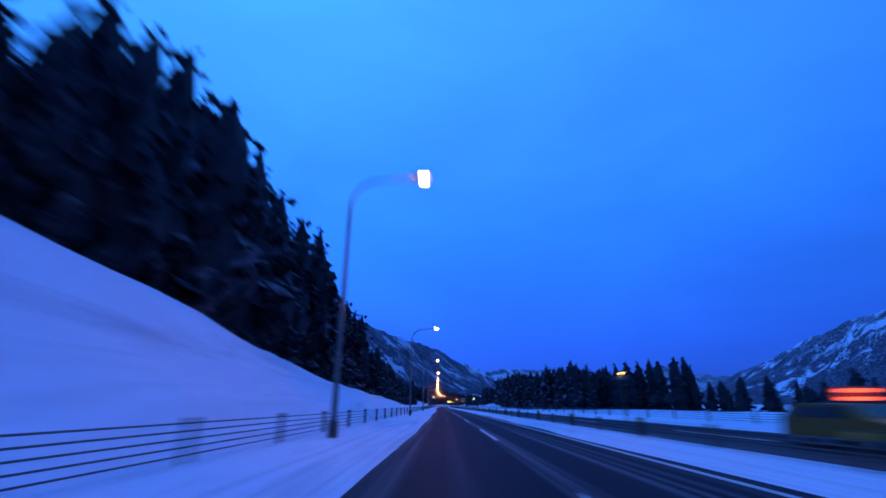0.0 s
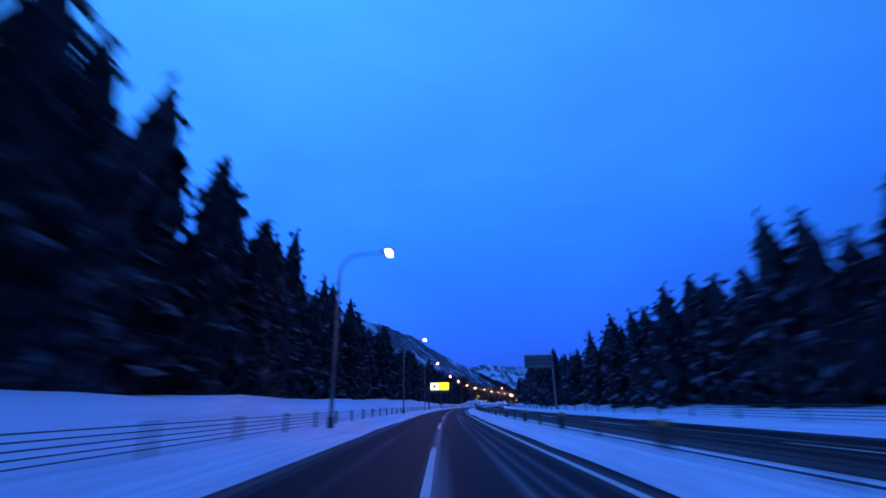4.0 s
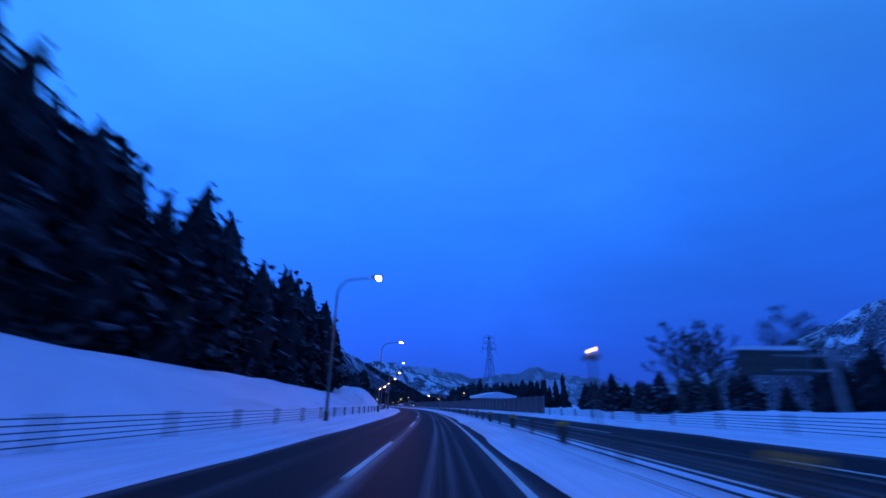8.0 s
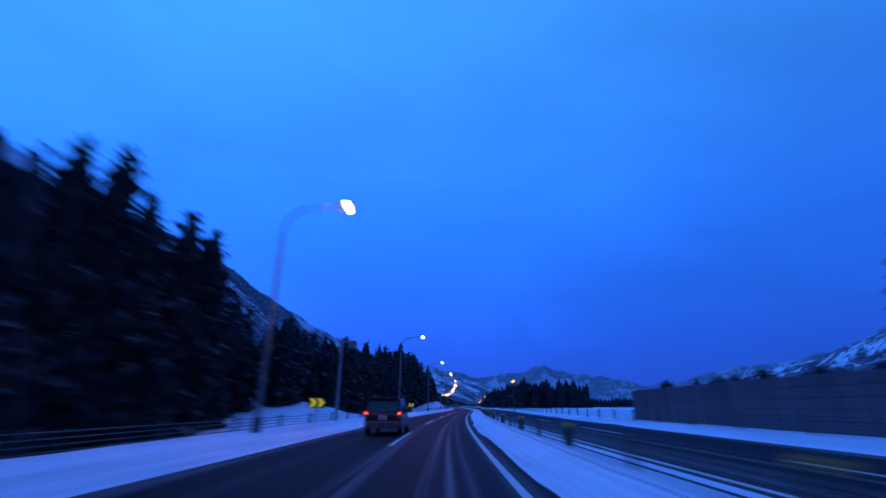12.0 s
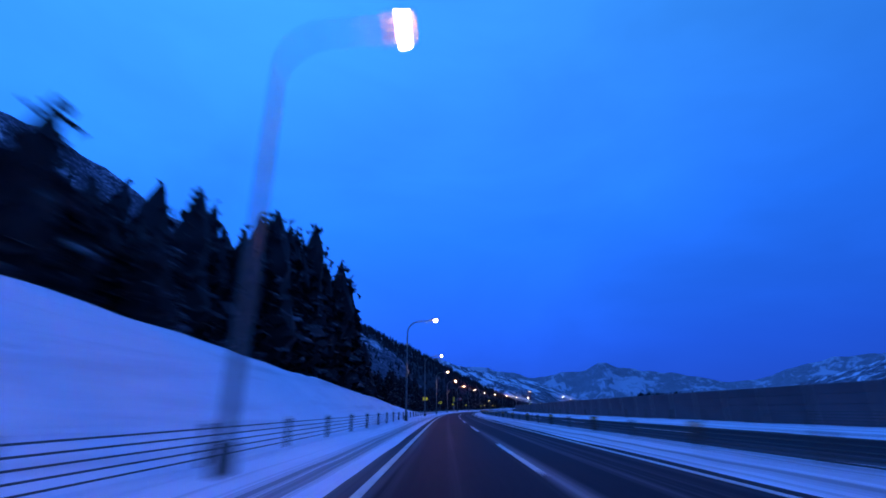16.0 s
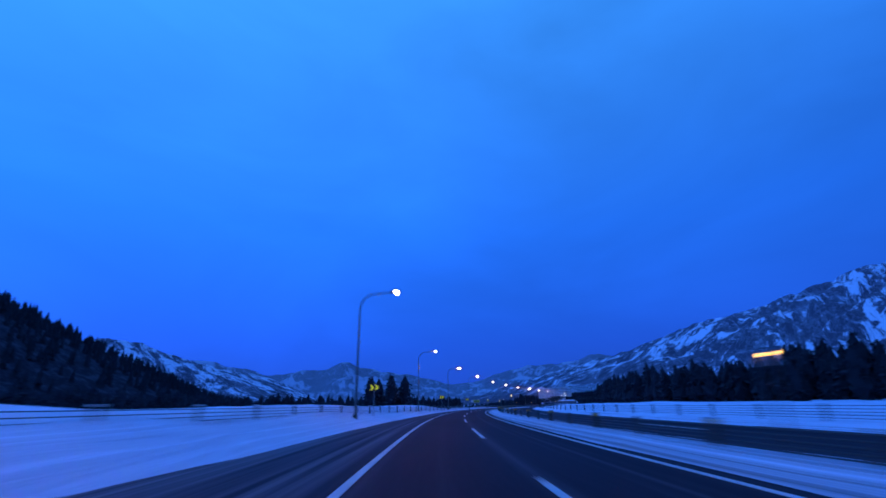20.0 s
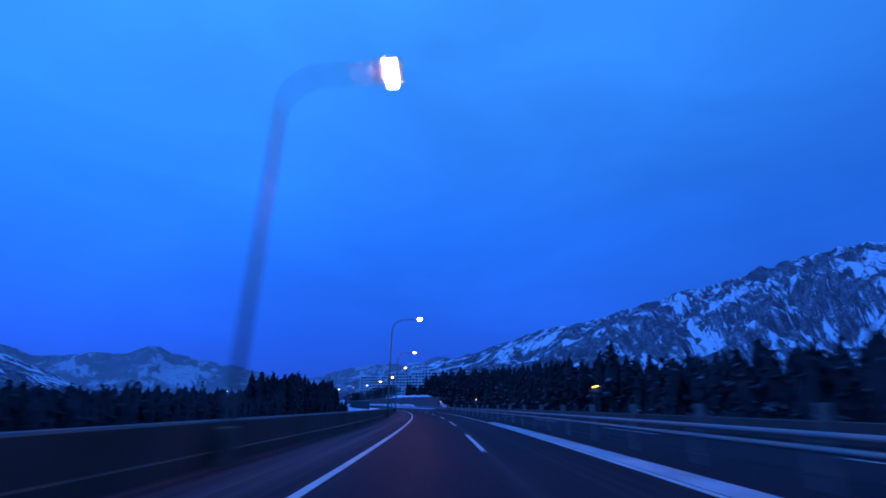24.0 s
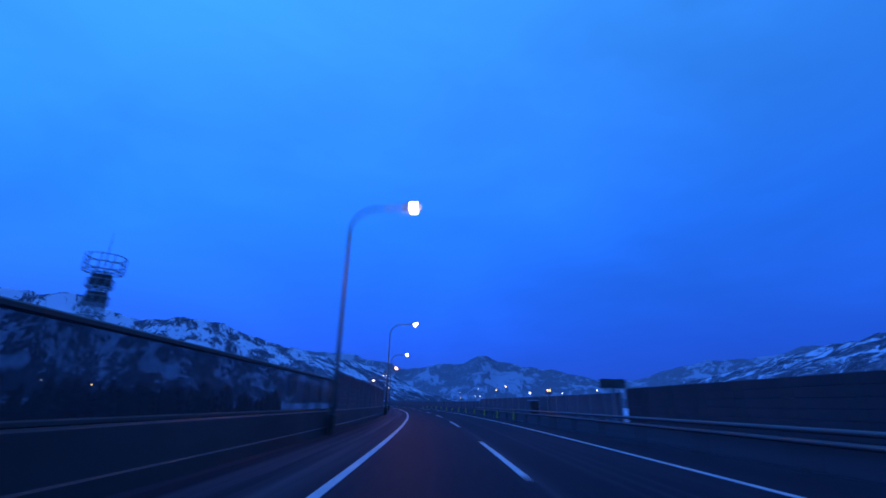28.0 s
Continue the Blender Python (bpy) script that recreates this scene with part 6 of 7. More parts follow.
def beacon_model(m):
    ob = thing("median_beacon", m, "small amber warning light on a thin median post", "warning light", "amber lights along the median")
    part("post", Geo().tube([(0, 0, -0.3), (0, 0, 2.5)], 0.035, 6), DARK_STEEL, ob)
    part("housing", Geo().box(-0.2, 0.2, -0.06, 0.1, 2.45, 2.62, 0.02), SIGN_BACK, ob)
    part("lens", Geo().tube([(0, -0.12, 2.72), (0, -0.02, 2.72)], [0.03, 0.05], 12), BEACON, ob, "glowing amber lens")
    return ob


first_beacon = beacon_model(spot(22, 6.0))
for k in range(1, 72):
    s = float(np.interp(k, [0, 36, 41, 48, 58, 72], [22, 1813, 2056.5, 2407.6, 2896, 3582]))
    if s < 3600:
        copy_thing(first_beacon, spot(s, 6.0 if s < 2640 else 6.3, 0.1 if s < 2250 else -0.38))


def cabinet(s, d, w, h, deep, mat, label):
    ob = thing("equipment_cabinet", spot(s, d, 0.1), label, "cabinet", "roadside cabinets")
    body = part("body", Geo().box(-w / 2, w / 2, -deep / 2, deep / 2, -0.3, h, 0.04), mat, ob)
    part("door", Geo().box(-w / 2 + 0.08, w / 2 - 0.08, -deep / 2 - 0.02, -deep / 2 - 0.004, 0.15, h - 0.15), mat, body)
    part("handle", Geo().box(w / 2 - 0.2, w / 2 - 0.15, -deep / 2 - 0.05, -deep / 2 - 0.02, h * 0.45, h * 0.6), DARK_STEEL, body)
    part("roof", Geo().box(-w / 2 - 0.06, w / 2 + 0.06, -deep / 2 - 0.06, deep / 2 + 0.06, h, h + 0.07, 0.02), SNOW, ob, "snow on top")


cabinet(790, -7.9, 1.8, 1.75, 1.2, DARK_STEEL, "dark roadside equipment cabinet against the snow bank")
cabinet(3427, 16.6, 1.3, 2.0, 0.9, DARK_STEEL, "dark cabinet before the pale noise wall")


def junction_sign():
    ob = thing("message_board", spot(3401, 17.4, 0), "dark sign box on a mast above the noise wall", "road sign")
    part("box", Geo().box(-1.3, 1.3, -0.2, 0.3, 3.2, 4.1, 0.05), DARK_STEEL, ob)
    part("mast", Geo().tube([(0, 0.05, -0.4), (0, 0.05, 3.3)], 0.11, 8), STEEL, ob)


junction_sign()
for n, s in enumerate(range(3396, 3500, 8)):
    ob = thing("delineator", spot(s, 5.9, 0.0), "short yellow delineator post on the median", "delineator", "yellow delineators")
    part("post", Geo().tube([(0, 0, -0.1), (0, 0, 0.72)], 0.05, 8), YELLOW, ob)
    part("foot", Geo().tube([(0, 0, -0.05), (0, 0, 0.05)], [0.14, 0.11], 10), BLACK, ob)
cabinet(2297, -11.4, 0.8, 1.9, 0.7, SIGN_BACK, "grey equipment cabinet with snow in the lay-by")


def camera_mast():
    ob = thing("speaker_mast", spot(2351, -17.5, 0), "tall steel mast with boxes at its top", "mast")
    part("mast", Geo().tube([(0, 0, -0.6), (0, 0, 8.6)], [0.14, 0.08], 10), STEEL, ob)
    for x, z in ((-0.55, 8.1), (0.55, 8.1), (-0.5, 7.3), (0.5, 7.3)):
        part("box", Geo().box(x - 0.32, x + 0.32, -0.3, 0.3, z - 0.28, z + 0.28, 0.05), SIGN_BACK, ob)
    part("cross_bar", Geo().tube([(-0.8, 0, 7.75), (0.8, 0, 7.75)], 0.04, 6), STEEL, ob)


camera_mast()


def box_mast(s, d, h, label):
    ob = thing("camera_mast", spot(s, d, 0), label, "mast")
    part("mast", Geo().tube([(0, 0, -0.6), (0, 0, h)], [0.13, 0.09], 10), STEEL, ob)
    part("arm", Geo().tube([(0, 0, h - 0.3), (0.9, 0, h - 0.2)], 0.045, 6), STEEL, ob)
    part("box", Geo().box(0.55, 1.15, -0.25, 0.25, h - 0.75, h - 0.25, 0.04), SIGN_BACK, ob)


box_mast(1470, -6.6, 6.3, "steel mast with a small grey box on an arm")


# ---------------------------------------------------------------- pylons and towers
PYLON_STEEL = material("pylon_steel", (0.06, 0.06, 0.065), (0.13, 0.13, 0.135), 0.6, 3.0, 20.0, 0.05, metal=0.3)


def pylon(s, d, h, label, turn=0.0, base_z=0.0):
    ob = thing("pylon", spot(s, d, base_z, turn), label, "pylon", "power pylons")
    wb, wt = h * 0.105, h * 0.022
    waist = h * 0.62

    def half(z):
        return wb + (wt * 1.5 - wb) * z / waist if z < waist else wt * 1.5 + (wt * 0.4 - wt * 1.5) * (z - waist) / (h - waist)
    r = 0.068 * h / 30
    for sx in (-1, 1):
        for sy in (-1, 1):
            part("leg", Geo().tube([(sx * half(z), sy * half(z), z) for z in (-1.0, waist * 0.5, waist, h * 0.98)], [r * 1.5, r * 1.3, r, r * 0.7], 4), PYLON_STEEL, ob)
    zs = [0.0]
    while zs[-1] < h * 0.95:
        zs.append(zs[-1] + max(1.3, half(zs[-1]) * 1.7))
    for a, b in zip(zs, zs[1:]):
        b = min(b, h * 0.97)
        g = Geo()
        p, q = half(a), half(b)
        for (x0, y0), (x1, y1) in (((-1, -1), (1, -1)), ((1, -1), (1, 1)), ((1, 1), (-1, 1)), ((-1, 1), (-1, -1))):
            g.tube([(x0 * p, y0 * p, a), (x1 * q, y1 * q, b)], r * 0.6, 3)
            g.tube([(x1 * p, y1 * p, a), (x0 * q, y0 * q, b)], r * 0.6, 3)
            g.tube([(x0 * q, y0 * q, b), (x1 * q, y1 * q, b)], r * 0.6, 3)
        part("lattice", g, PYLON_STEEL, ob)
    for f, w in ((0.795, 0.115), (0.875, 0.105), (0.955, 0.09)):
        z = h * f
        for sx in (-1, 1):
            g = Geo()
            tip = (sx * h * w, 0, z + h * 0.012)
            for y in (-1, 1):
                g.tube([(sx * half(z), y * half(z), z), tip], r * 0.8, 4)
                g.tube([(sx * half(z + h * 0.04), y * half(z + h * 0.04), z + h * 0.04), tip], r * 0.7, 4)
            for k in (0.35, 0.7):
                g.tube([(sx * (half(z) + (h * w - half(z)) * k), -half(z) * (1 - k), z), (sx * (half(z) + (h * w - half(z)) * k), half(z) * (1 - k), z + h * 0.02)], r * 0.5, 3)
            arm = part("crossarm", g, PYLON_STEEL, ob)
            part("insulator", Geo().tube([(sx * h * w, 0, z), (sx * h * w, 0, z - h * 0.05)], r * 0.9, 6), DARK_STEEL, arm)
    part("peak", Geo().tube([(0, 0, h * 0.95), (0, 0, h)], [r * 1.5, r * 0.5], 5), PYLON_STEEL, ob)


pylon(258, -20, 31.5, "tall lattice power pylon behind the roadside trees", 62)
pylon(1113, 29.3, 25.5, "tall lattice power pylon beyond the noise wall", 15)
pylon(839, 53, 30.4, "lattice power pylon rising behind dark trees", 10)
pylon(3372, 53, 30.5, "tall lattice power pylon beyond the noise wall", -20)
pylon(1480, 90, 30, "distant lattice power pylon", 0)


def telecom_tower():
    ob = thing("telecom_tower", spot(3432, -55, -6), "steel telecom tower with round antenna platforms", "tower")
    h = 27.0
    for k in range(4):
        a = math.pi / 4 + k * math.pi / 2
        part("leg", Geo().tube([(math.cos(a) * 2.2, math.sin(a) * 2.2, -1), (math.cos(a) * 1.2, math.sin(a) * 1.2, h)], 0.14, 5), STEEL, ob)
    for i in range(10):
        z0, z1 = h * i / 10, h * (i + 1) / 10
        g = Geo()
        for k in range(4):
            a, b = math.pi / 4 + k * math.pi / 2, math.pi / 4 + (k + 1) * math.pi / 2
            r0, r1 = 2.2 - 1.0 * i / 10, 2.2 - 1.0 * (i + 1) / 10
            g.tube([(math.cos(a) * r0, math.sin(a) * r0, z0), (math.cos(b) * r1, math.sin(b) * r1, z1)], 0.07, 3)
            g.tube([(math.cos(b) * r0, math.sin(b) * r0, z0), (math.cos(a) * r1, math.sin(a) * r1, z1)], 0.07, 3)
        part("lattice", g, STEEL, ob)
    for z, r in ((18.6, 1.85), (21.5, 1.85), (24.3, 1.9), (27.0, 2.9)):
        ring = Geo().tube([(math.cos(t) * r, math.sin(t) * r, z) for t in np.linspace(0, 6.283, 21)], 0.10, 4)
        for t in np.linspace(0, 6.283, 9)[:-1]:
            ring.tube([(0, 0, z), (math.cos(t) * r, math.sin(t) * r, z)], 0.07, 4)
        p = part("platform", ring, STEEL, ob)
        part("railing", Geo().tube([(math.cos(t) * r, math.sin(t) * r, z + 1.3) for t in np.linspace(0, 6.283, 21)], 0.08, 4), STEEL, p)
        for t in np.linspace(0, 6.283, 11)[:-1]:
            part("upright", Geo().tube([(math.cos(t) * r, math.sin(t) * r, z), (math.cos(t) * r, math.sin(t) * r, z + (2.6 if r > 2.5 else 1.3))], 0.08, 4), STEEL, p)
    part("railing", Geo().tube([(math.cos(t) * 2.9, math.sin(t) * 2.9, 29.6) for t in np.linspace(0, 6.283, 21)], 0.09, 4), STEEL, ob)
    for z in (21.9, 24.8):
        part("drum", Geo().tube([(0, 0, z), (0, 0, z + 1.6)], 1.5, 16), DARK_STEEL, ob)
    part("spike", Geo().tube([(0, 0, 27), (0, 0, 34.0)], [0.1, 0.03], 6), STEEL, ob)


telecom_tower()


# ---------------------------------------------------------------- buildings
def hotel():
    (x0, y0), (x1, y1) = valley(1536.0, 2714.0), valley(1502.0, 2568.0)
    ln = math.hypot(x1 - x0, y1 - y0)
    a = math.atan2(y1 - y0, x1 - x0)
    ob = thing("apartment_block", spot_plan(x0, y0, 0, a), "long white apartment block with rows of balconies", "building")
    floors, step, z0 = 9, 3.05, 4.9
    # local x runs along the facade, -y faces the road
    part("wall", Geo().box(0, 52, 1.6, 16, -6, z0 + floors * step, 0).box(52.02, ln, 1.6, 16, -6, z0 + (floors + 1) * step), FACADE, ob, "white rendered walls")
    part("roof", Geo().box(-0.4, 52, -0.4, 16.4, z0 + floors * step, z0 + floors * step + 0.3).box(52.02, ln + 0.4, -0.4, 16.4, z0 + (floors + 1) * step + 0.02, z0 + (floors + 1) * step + 0.32), SNOW, ob, "flat snow-covered roof")
    part("roof_house", Geo().box(70, 82, 4, 12, z0 + (floors + 1) * step + 0.3, z0 + (floors + 1) * step + 3.6, 0.1), FACADE, ob)
    part("roof_house", Geo().box(5, 9, 4, 9, z0 + floors * step + 0.3, z0 + floors * step + 2.2, 0.1), FACADE, ob)
    win = shared("window", Geo().box(0, 2.9, 1.50, 1.58, 0.9, 2.65), GLASS_DARK)
    fin = shared("fin", Geo().box(-0.1, 0.1, 0.15, 1.59, 0.0, step), FACADE)
    for k in range(floors + 1):
        z = z0 + k * step
        s0 = 0 if k < floors else 52.02
        band = part("balcony", Geo().box(s0, ln, -0.02, 0.12, z - 0.1, z + 1.05).box(s0, ln, 0.12, 1.6, z - 0.12, z + 0.06), FACADE, ob, "white balcony front")
        n = 0
        x = s0 + 1.0
        while x < ln - 4:
            if (n * 7 + k * 3) % 11 != 0:
                part("window", win, None, ob, m=shift(x, 0, z))
            if n % 3 == 0:
                part("fin", fin, None, band, m=shift(x - 0.55, 0, z))
            x += 4.4
            n += 1


hotel()


def shed():
    ob = thing("shed", spot(1088, 24.0, 0, 10), "low building with a thick snow-covered roof", "building")
    part("wall", Geo().box(-5, 5, -4, 4, -0.5, 3.4), CONCRETE, ob)
    part("roof", Geo().prism([(-5.6, 3.3), (5.6, 3.3), (5.4, 4.0), (0, 5.0), (-5.4, 4.0)], -4.5, 4.5, "y"), SNOW, ob, "thick snow on the roof")
    part("door", Geo().box(-1, 1, -4.05, -4.005, 0, 2.3), DARK_STEEL, ob)


shed()


# ---------------------------------------------------------------- vehicles
def wheel(parent, x, y, r, w):
    side = 1 if x > 0 else -1
    t = part("wheel", Geo().tube([(x - side * w, y, r), (x - side * 0.02, y, r), (x, y, r)], [r, r, r * 0.93], 20), RUBBER, parent)
    part("rim", Geo().tube([(x + side * 0.004, y, r), (x + side * 0.012, y, r)], r * 0.62, 16), STEEL, t)


def car(m, label, body_mat, length, width, height, hood, plate, rack=False, suv=False):
    """Rear at y = 0, front at y = length; tail lamps lit."""
    ob = thing("car", m, label, "car", "cars on the road")
    w = width / 2
    sill, belt = 0.28 if suv else 0.22, height * 0.60
    g = Geo()
    # body rings from tail to nose: y, half width, low, high
    rings = [(0.0, w * 0.90, sill + 0.16, belt - 0.10), (0.10, w * 0.97, sill + 0.06, belt + 0.0), (0.6, w, sill, belt), (length * 0.5, w, sill, belt - 0.02), (length - hood, w * 0.99, sill, belt - 0.05), (length - 0.35, w * 0.95, sill, belt - 0.22), (length, w * 0.80, sill + 0.1, belt - 0.36)]
    v = []
    for y, hw, lo, hi in rings:
        c = 0.10
        v += [(-hw + c, y, lo), (hw - c, y, lo), (hw, y, lo + c), (hw, y, hi - c * 1.6), (hw - c, y, hi), (-hw + c, y, hi), (-hw, y, hi - c * 1.6), (-hw, y, lo + c)]
    n = 8
    f = [(i * n + k, i * n + (k + 1) % n, (i + 1) * n + (k + 1) % n, (i + 1) * n + k) for i in range(len(rings) - 1) for k in range(n)] + [tuple(range(n - 1, -1, -1)), tuple(range(len(v) - n, len(v)))]
    body = part("body", g.add(v, f), body_mat, ob, smooth=False)
    # cabin
    ys = [0.06, 0.30 if suv else 0.55, length * 0.56, length - hood + 0.25]
    tw = w * (0.80 if suv else 0.74)
    cv = [(-w * 0.93, ys[0], belt - 0.04), (w * 0.93, ys[0], belt - 0.04), (w * 0.93, ys[3], belt - 0.08), (-w * 0.93, ys[3], belt - 0.08), (-tw, ys[1], height - 0.03), (tw, ys[1], height - 0.03), (tw, ys[2], height), (-tw, ys[2], height)]
    part("roof", Geo().add(cv, [(3, 2, 1, 0), (4, 5, 6, 7), (0, 1, 5, 4), (1, 2, 6, 5), (2, 3, 7, 6), (3, 0, 4, 7)]), body_mat, ob)

    def pane(name, quad, out, shrink):
        q = [Vector(p) for p in quad]
        mid = sum(q, Vector()) / 4
        nrm = (q[1] - q[0]).cross(q[2] - q[0]).normalized()
        if nrm.dot(Vector(out)) < 0:
            nrm = -nrm
        a = [mid + (p - mid) * shrink + nrm * 0.006 for p in q]
        b = [p + nrm * 0.012 for p in a]
        part(name, Geo().add(a + b, [(3, 2, 1, 0), (4, 5, 6, 7), (0, 1, 5, 4), (1, 2, 6, 5), (2, 3, 7, 6), (3, 0, 4, 7)]), GLASS_DARK, ob)
    pane("rear_window", (cv[0], cv[1], cv[5], cv[4]), (0, -1, 0.3), 0.84)
    pane("windscreen", (cv[3], cv[2], cv[6], cv[7]), (0, 1, 0.3), 0.88)
    pane("side_window", (cv[1], cv[2], cv[6], cv[5]), (1, 0, 0), 0.84)
    pane("side_window", (cv[0], cv[3], cv[7], cv[4]), (-1, 0, 0), 0.84)
    part("spoiler", Geo().box(-tw * 0.97, tw * 0.97, ys[1] - 0.20, ys[1] + 0.1, height - 0.07, height - 0.01, 0.02), body_mat, ob)
    part("bumper", Geo().box(-w * 0.93, w * 0.93, -0.09, 0.2, sill + 0.05, sill + 0.36, 0.05), body_mat if not suv else DARK_STEEL, ob)
    for sx in (-1, 1):
        x = sx * w * 0.80
        lo = belt - 0.22 if suv else belt - 0.32
        x = sx * w * (0.88 if suv else 0.80)
        lamp = part("tail_light", Geo().box(x - 0.10, x + 0.10, -0.035, 0.16, lo, lo + 0.28, 0.03), RED, ob)
        part("bulb", Geo().box(x - 0.06, x + 0.06, -0.05, -0.038, lo + 0.13, lo + 0.24), RED_LIGHT, lamp, "lit red lamp")
        part("mirror", Geo().box(min(sx * w * 0.95, sx * (w + 0.16)), max(sx * w * 0.95, sx * (w + 0.16)), length - hood - 0.25, length - hood - 0.05, belt - 0.02, belt + 0.16, 0.03), body_mat, ob)
        wheel(ob, sx * w * 0.99, 0.72, 0.34 if suv else 0.29, 0.2)
        wheel(ob, sx * w * 0.99, length - 0.85, 0.34 if suv else 0.29, 0.2)
    pz = belt - 0.30 if suv else sill + 0.16
    py = 0.05 if suv else 0.0
    part("number_plate", Geo().box(-0.17, 0.17, -0.105 + py, -0.04 + py, pz, pz + 0.17), plate, ob, "plate with plain bars")
    part("plate_bar", Geo().box(-0.12, 0.12, -0.113 + py, -0.107 + py, pz + 0.04, pz + 0.12), BLACK, ob)
    part("tailgate_line", Geo().box(-w * 0.86, w * 0.86, -0.012, 0.1, sill + 0.40, sill + 0.43), BLACK, ob)
    if suv:
        for sx in (-1, 1):
            part("roof_rail", Geo().tube([(sx * tw * 0.92, 0.5, height + 0.05), (sx * tw * 0.92, length * 0.5, height + 0.06)], 0.02, 6), DARK_STEEL, ob)
            part("reflector", Geo().box(sx * w * 0.8 - 0.12, sx * w * 0.8 + 0.12, -0.11, -0.095, sill + 0.20, sill + 0.27), RED, ob)
        part("wiper", Geo().tube([(-0.1, 0.09, belt + 0.06), (0.25, 0.14, belt + 0.16)], 0.012, 5), BLACK, ob)
    if rack:
        for y in (0.95, 1.75):
            part("roof_bar", Geo().tube([(-tw, y, height + 0.09), (tw, y, height + 0.09)], 0.022, 6), DARK_STEEL, ob)
        part("ski_rack", Geo().box(-tw * 0.7, tw * 0.7, 0.7, 2.2, height + 0.10, height + 0.24, 0.04), DARK_STEEL, ob)
    return ob


SILVER = material("silver_car_paint", (0.42, 0.43, 0.45), (0.55, 0.56, 0.58), 0.3, 0.8, 6.0, 0.0, metal=0.3)
DARK_PAINT = material("dark_car_paint", (0.012, 0.012, 0.016), (0.026, 0.026, 0.032), 0.28, 0.8, 6.0, 0.0, metal=0.2)
car(spot(867, -1.75, 0.0), "small silver hatchback with a roof rack driving in the outer lane", SILVER, 3.5, 1.48, 1.55, 0.8, YELLOW, rack=True)
car(spot(1456.8, -1.05, 0.0), "dark estate car with lit tail lamps in the outer lane", DARK_PAINT, 4.6, 1.75, 1.68, 1.1, WHITE, suv=True)


LORRY_GREY = material("grey_panel_paint", (0.13, 0.135, 0.155), (0.20, 0.205, 0.225), 0.5, 0.8, 6.0, 0.05)


def lorry(m, label, body_mat, length=9.0, h=3.6, w=2.35):
    """Faces -y, towards the drive; headlights lit."""
    ob = thing("lorry", m, label, "lorry", "oncoming lorries")
    cab = Geo()
    hw = w / 2
    cab.prism([(0.0, 0.45), (0.0, 1.5), (0.35, 2.75), (0.7, 2.9), (1.9, 2.9), (1.9, 0.45)], -hw, hw, "x")
    part("cab", cab, LORRY_GREY, ob)
    part("windscreen", Geo().add([(-hw * 0.9, 0.045, 1.55), (hw * 0.9, 0.045, 1.55), (hw * 0.86, 0.33, 2.6), (-hw * 0.86, 0.33, 2.6), (-hw * 0.9, 0.02, 1.56), (hw * 0.9, 0.02, 1.56), (hw * 0.86, 0.30, 2.62), (-hw * 0.86, 0.30, 2.62)], [(0, 1, 2, 3), (7, 6, 5, 4), (0, 4, 5, 1), (1, 5, 6, 2), (2, 6, 7, 3), (3, 7, 4, 0)]), GLASS_DARK, ob)
    for sx in (-1, 1):
        part("side_window", Geo().box(min(sx * (hw + 0.004), sx * (hw + 0.014)), max(sx * (hw + 0.004), sx * (hw + 0.014)), 0.65, 1.5, 1.65, 2.5), GLASS_DARK, ob)
        part("headlight", Geo().box(sx * hw * 0.78 - 0.16, sx * hw * 0.78 + 0.16, -0.06, -0.01, 0.76, 0.85, 0.02), WHITE_LIGHT, ob, "lit headlight")
        part("mirror", Geo().box(sx * (hw + 0.16) - 0.1, sx * (hw + 0.16) + 0.1, 0.15, 0.25, 1.7, 2.3, 0.02), DARK_STEEL, ob)
    part("bumper", Geo().box(-hw, hw, -0.08, 0.2, 0.35, 0.7, 0.05), SIGN_BACK, ob)
    part("cargo_box", Geo().box(-hw - 0.03, hw + 0.03, 2.05, length, 0.95, h, 0.04), body_mat, ob)
    part("chassis", Geo().box(-0.45, 0.45, 0.3, length - 0.2, 0.55, 0.94), DARK_STEEL, ob)
    part("side_guard", Geo().box(-hw + 0.04, hw - 0.04, 3.3, length - 3.2, 0.45, 0.85), DARK_STEEL, ob)
    for y in (0.95, length - 2.3, length - 1.2):
        for sx in (-1, 1):
            wheel(ob, sx * (hw - 0.02), y, 0.47, 0.28)
    return ob


lorry(spot(1213.0, 12.6, 0.0), "grey box lorry with lit headlights on the oncoming road", LORRY_GREY, 8.6, 3.35, 2.2)


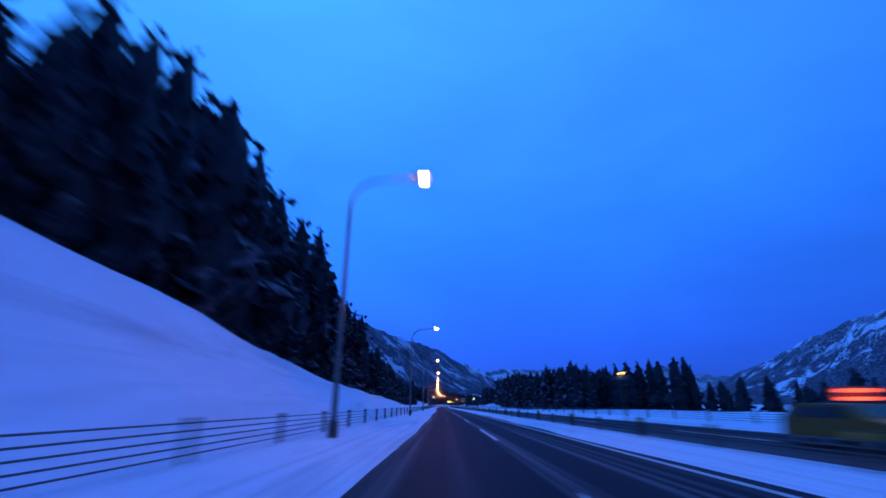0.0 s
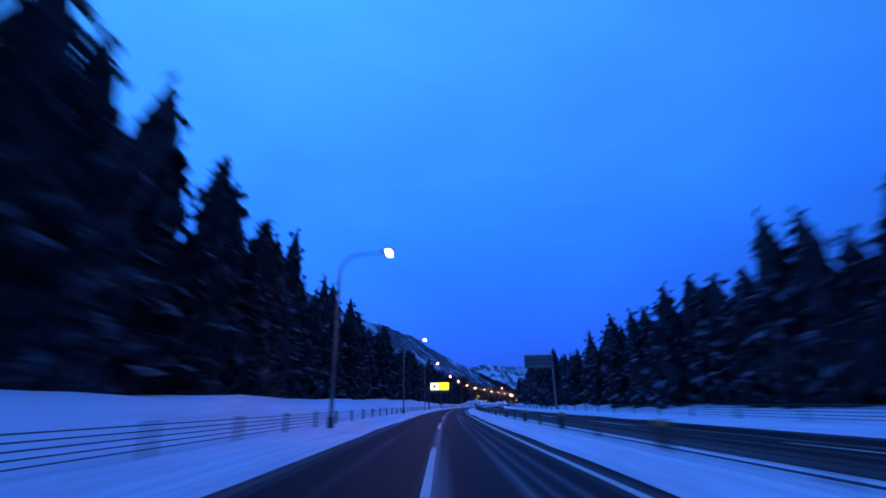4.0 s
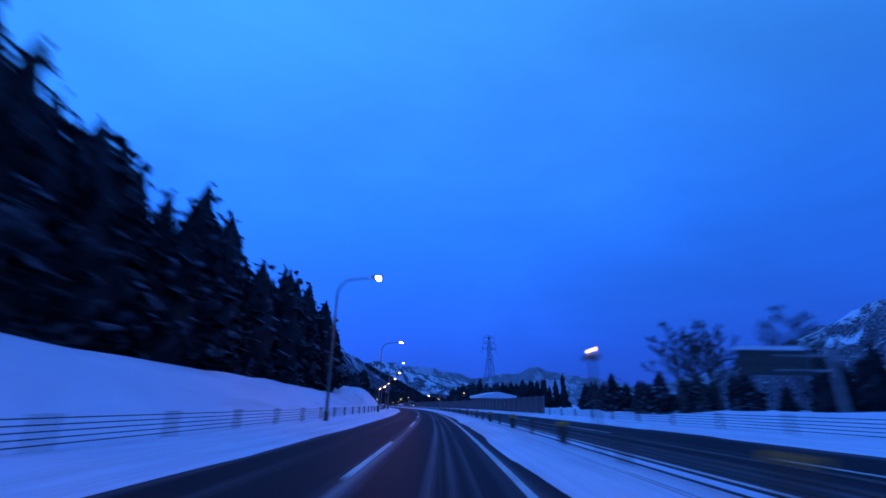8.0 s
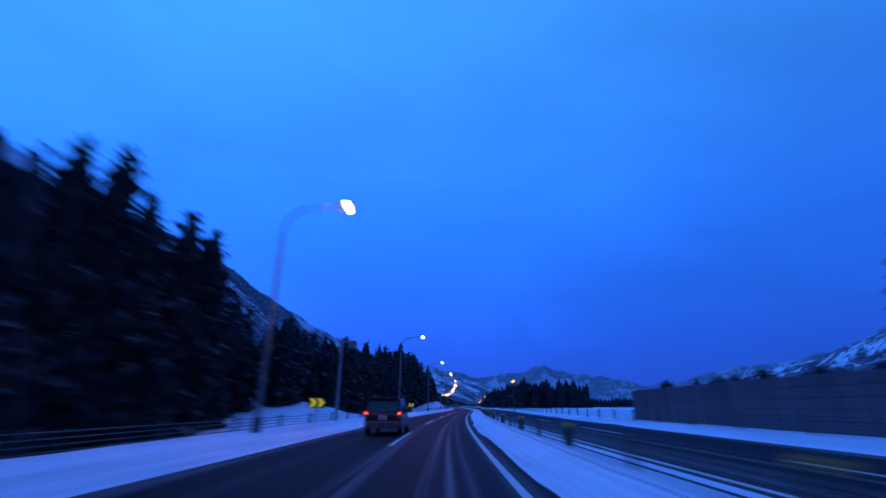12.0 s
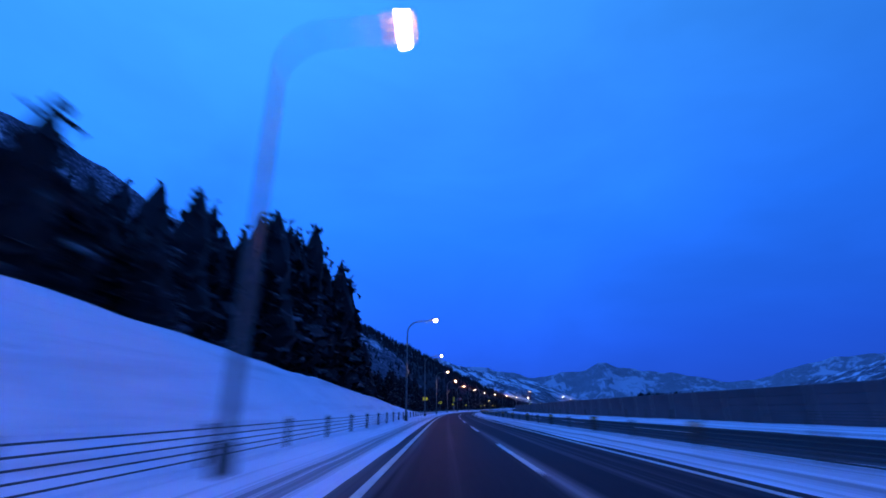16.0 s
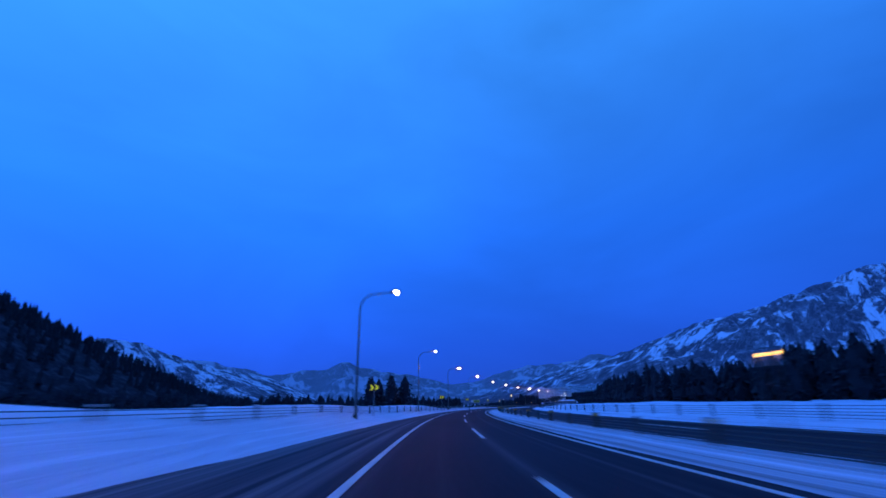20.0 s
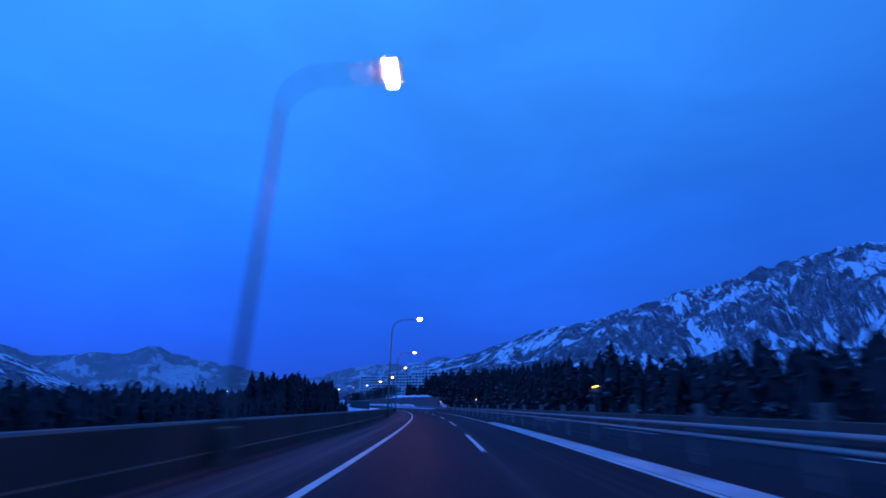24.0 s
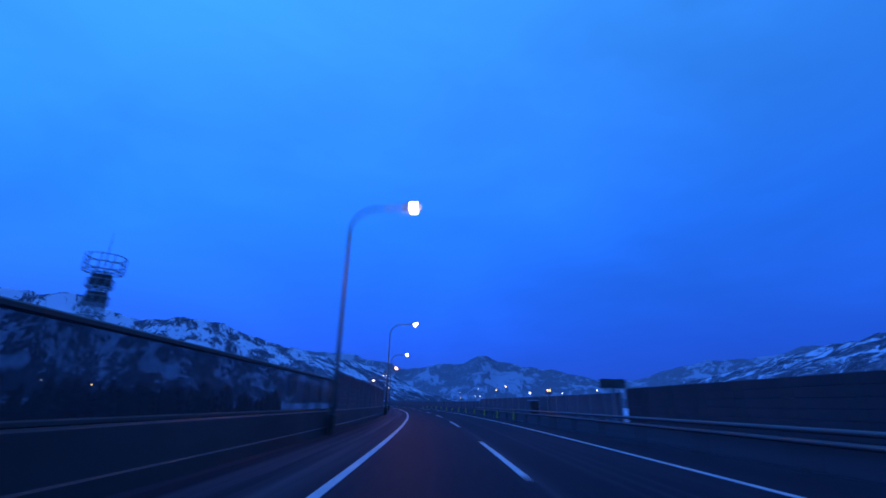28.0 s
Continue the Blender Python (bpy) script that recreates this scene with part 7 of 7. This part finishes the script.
def rescue_van():
    ob = thing("road_patrol_van", spot(14.2, 11.5, 0.0), "dark yellow patrol vehicle with red roof lights, oncoming", "van")
    paint = material("patrol_yellow", (0.10, 0.085, 0.015), (0.16, 0.13, 0.02), 0.4, 0.8, 6.0, 0.0)
    part("body", Geo().prism([(0, 0.3), (0.0, 0.8), (0.9, 0.92), (1.6, 1.38), (4.0, 1.42), (4.6, 0.9), (4.7, 0.3)], -0.9, 0.9, "x"), paint, ob)
    part("windscreen", Geo().prism([(1.0, 1.0), (1.03, 0.98), (1.58, 1.34), (1.55, 1.36)], -0.78, 0.78, "x"), GLASS_DARK, ob)
    for sx in (-1, 1):
        part("headlight", Geo().box(sx * 0.68 - 0.14, sx * 0.68 + 0.14, -0.05, -0.005, 0.72, 0.9, 0.02), WHITE_LIGHT, ob, "lit headlight")
        part("side_window", Geo().box(min(sx * 0.905, sx * 0.915), max(sx * 0.905, sx * 0.915), 1.75, 3.9, 0.95, 1.3), GLASS_DARK, ob)
        for y in (0.95, 4.0):
            wheel(ob, sx * 0.88, y, 0.33, 0.2)
    bar = part("light_bar", Geo().box(-0.7, 0.7, 1.9, 2.2, 1.42, 1.49, 0.01), DARK_STEEL, ob)
    for z, mat in ((1.5, RED_LIGHT), (1.76, RED_LIGHT)):
        part("red_lamp", Geo().box(-0.6, 0.6, 1.95, 2.15, z, z + 0.1, 0.02), mat, bar, "lit red roof lamp")
    part("sign_frame", Geo().box(-0.7, 0.7, 2.16, 2.22, 1.49, 1.95, 0.01), DARK_STEEL, bar)


rescue_van()


# ---------------------------------------------------------------- lights of the town
def town_lamp(x, y, z, size, mat, label):
    ob = thing("town_lamp", spot_plan(x, y, -9.0, 0.0), label, "street lamp", "distant town lamps")
    part("pole", Geo().tube([(0, 0, -0.5), (0, 0, z + 9.0)], 0.12, 6), DARK_STEEL, ob)
    part("lens", Geo().tube([(0, 0, z + 9.0 - size * 0.5), (0, 0, z + 9.0), (0, 0, z + 9.0 + size * 0.5)], [size * 0.5, size * 0.75, size * 0.5], 8), mat, ob, "glowing lamp head")


def build_town():
    warm = glowing("town_light_warm", (1.0, 0.62, 0.22), 5.0)
    cool = glowing("town_light_cool", (0.85, 0.92, 1.0), 4.0)
    rng = random.Random(12)
    # bearing from the middle of the valley, degrees
    for n in range(46):
        a = radians(30 + 62 * rng.random())
        r = 1150 + 900 * rng.random()
        x, y = valley(611 + r * math.sin(a), 2257 + r * math.cos(a))
        if min(math.hypot(x - rx, y - ry) for rx, ry in zip(ROADX[::20], ROADY[::20])) < 70:
            continue
        z = 6 + r * 0.012 * rng.random()
        white = rng.random() < 0.55
        town_lamp(x, y, z, 0.75 + 0.55 * rng.random(), cool if white else warm, "distant white town lamp" if white else "distant warm town lamp")


build_town()
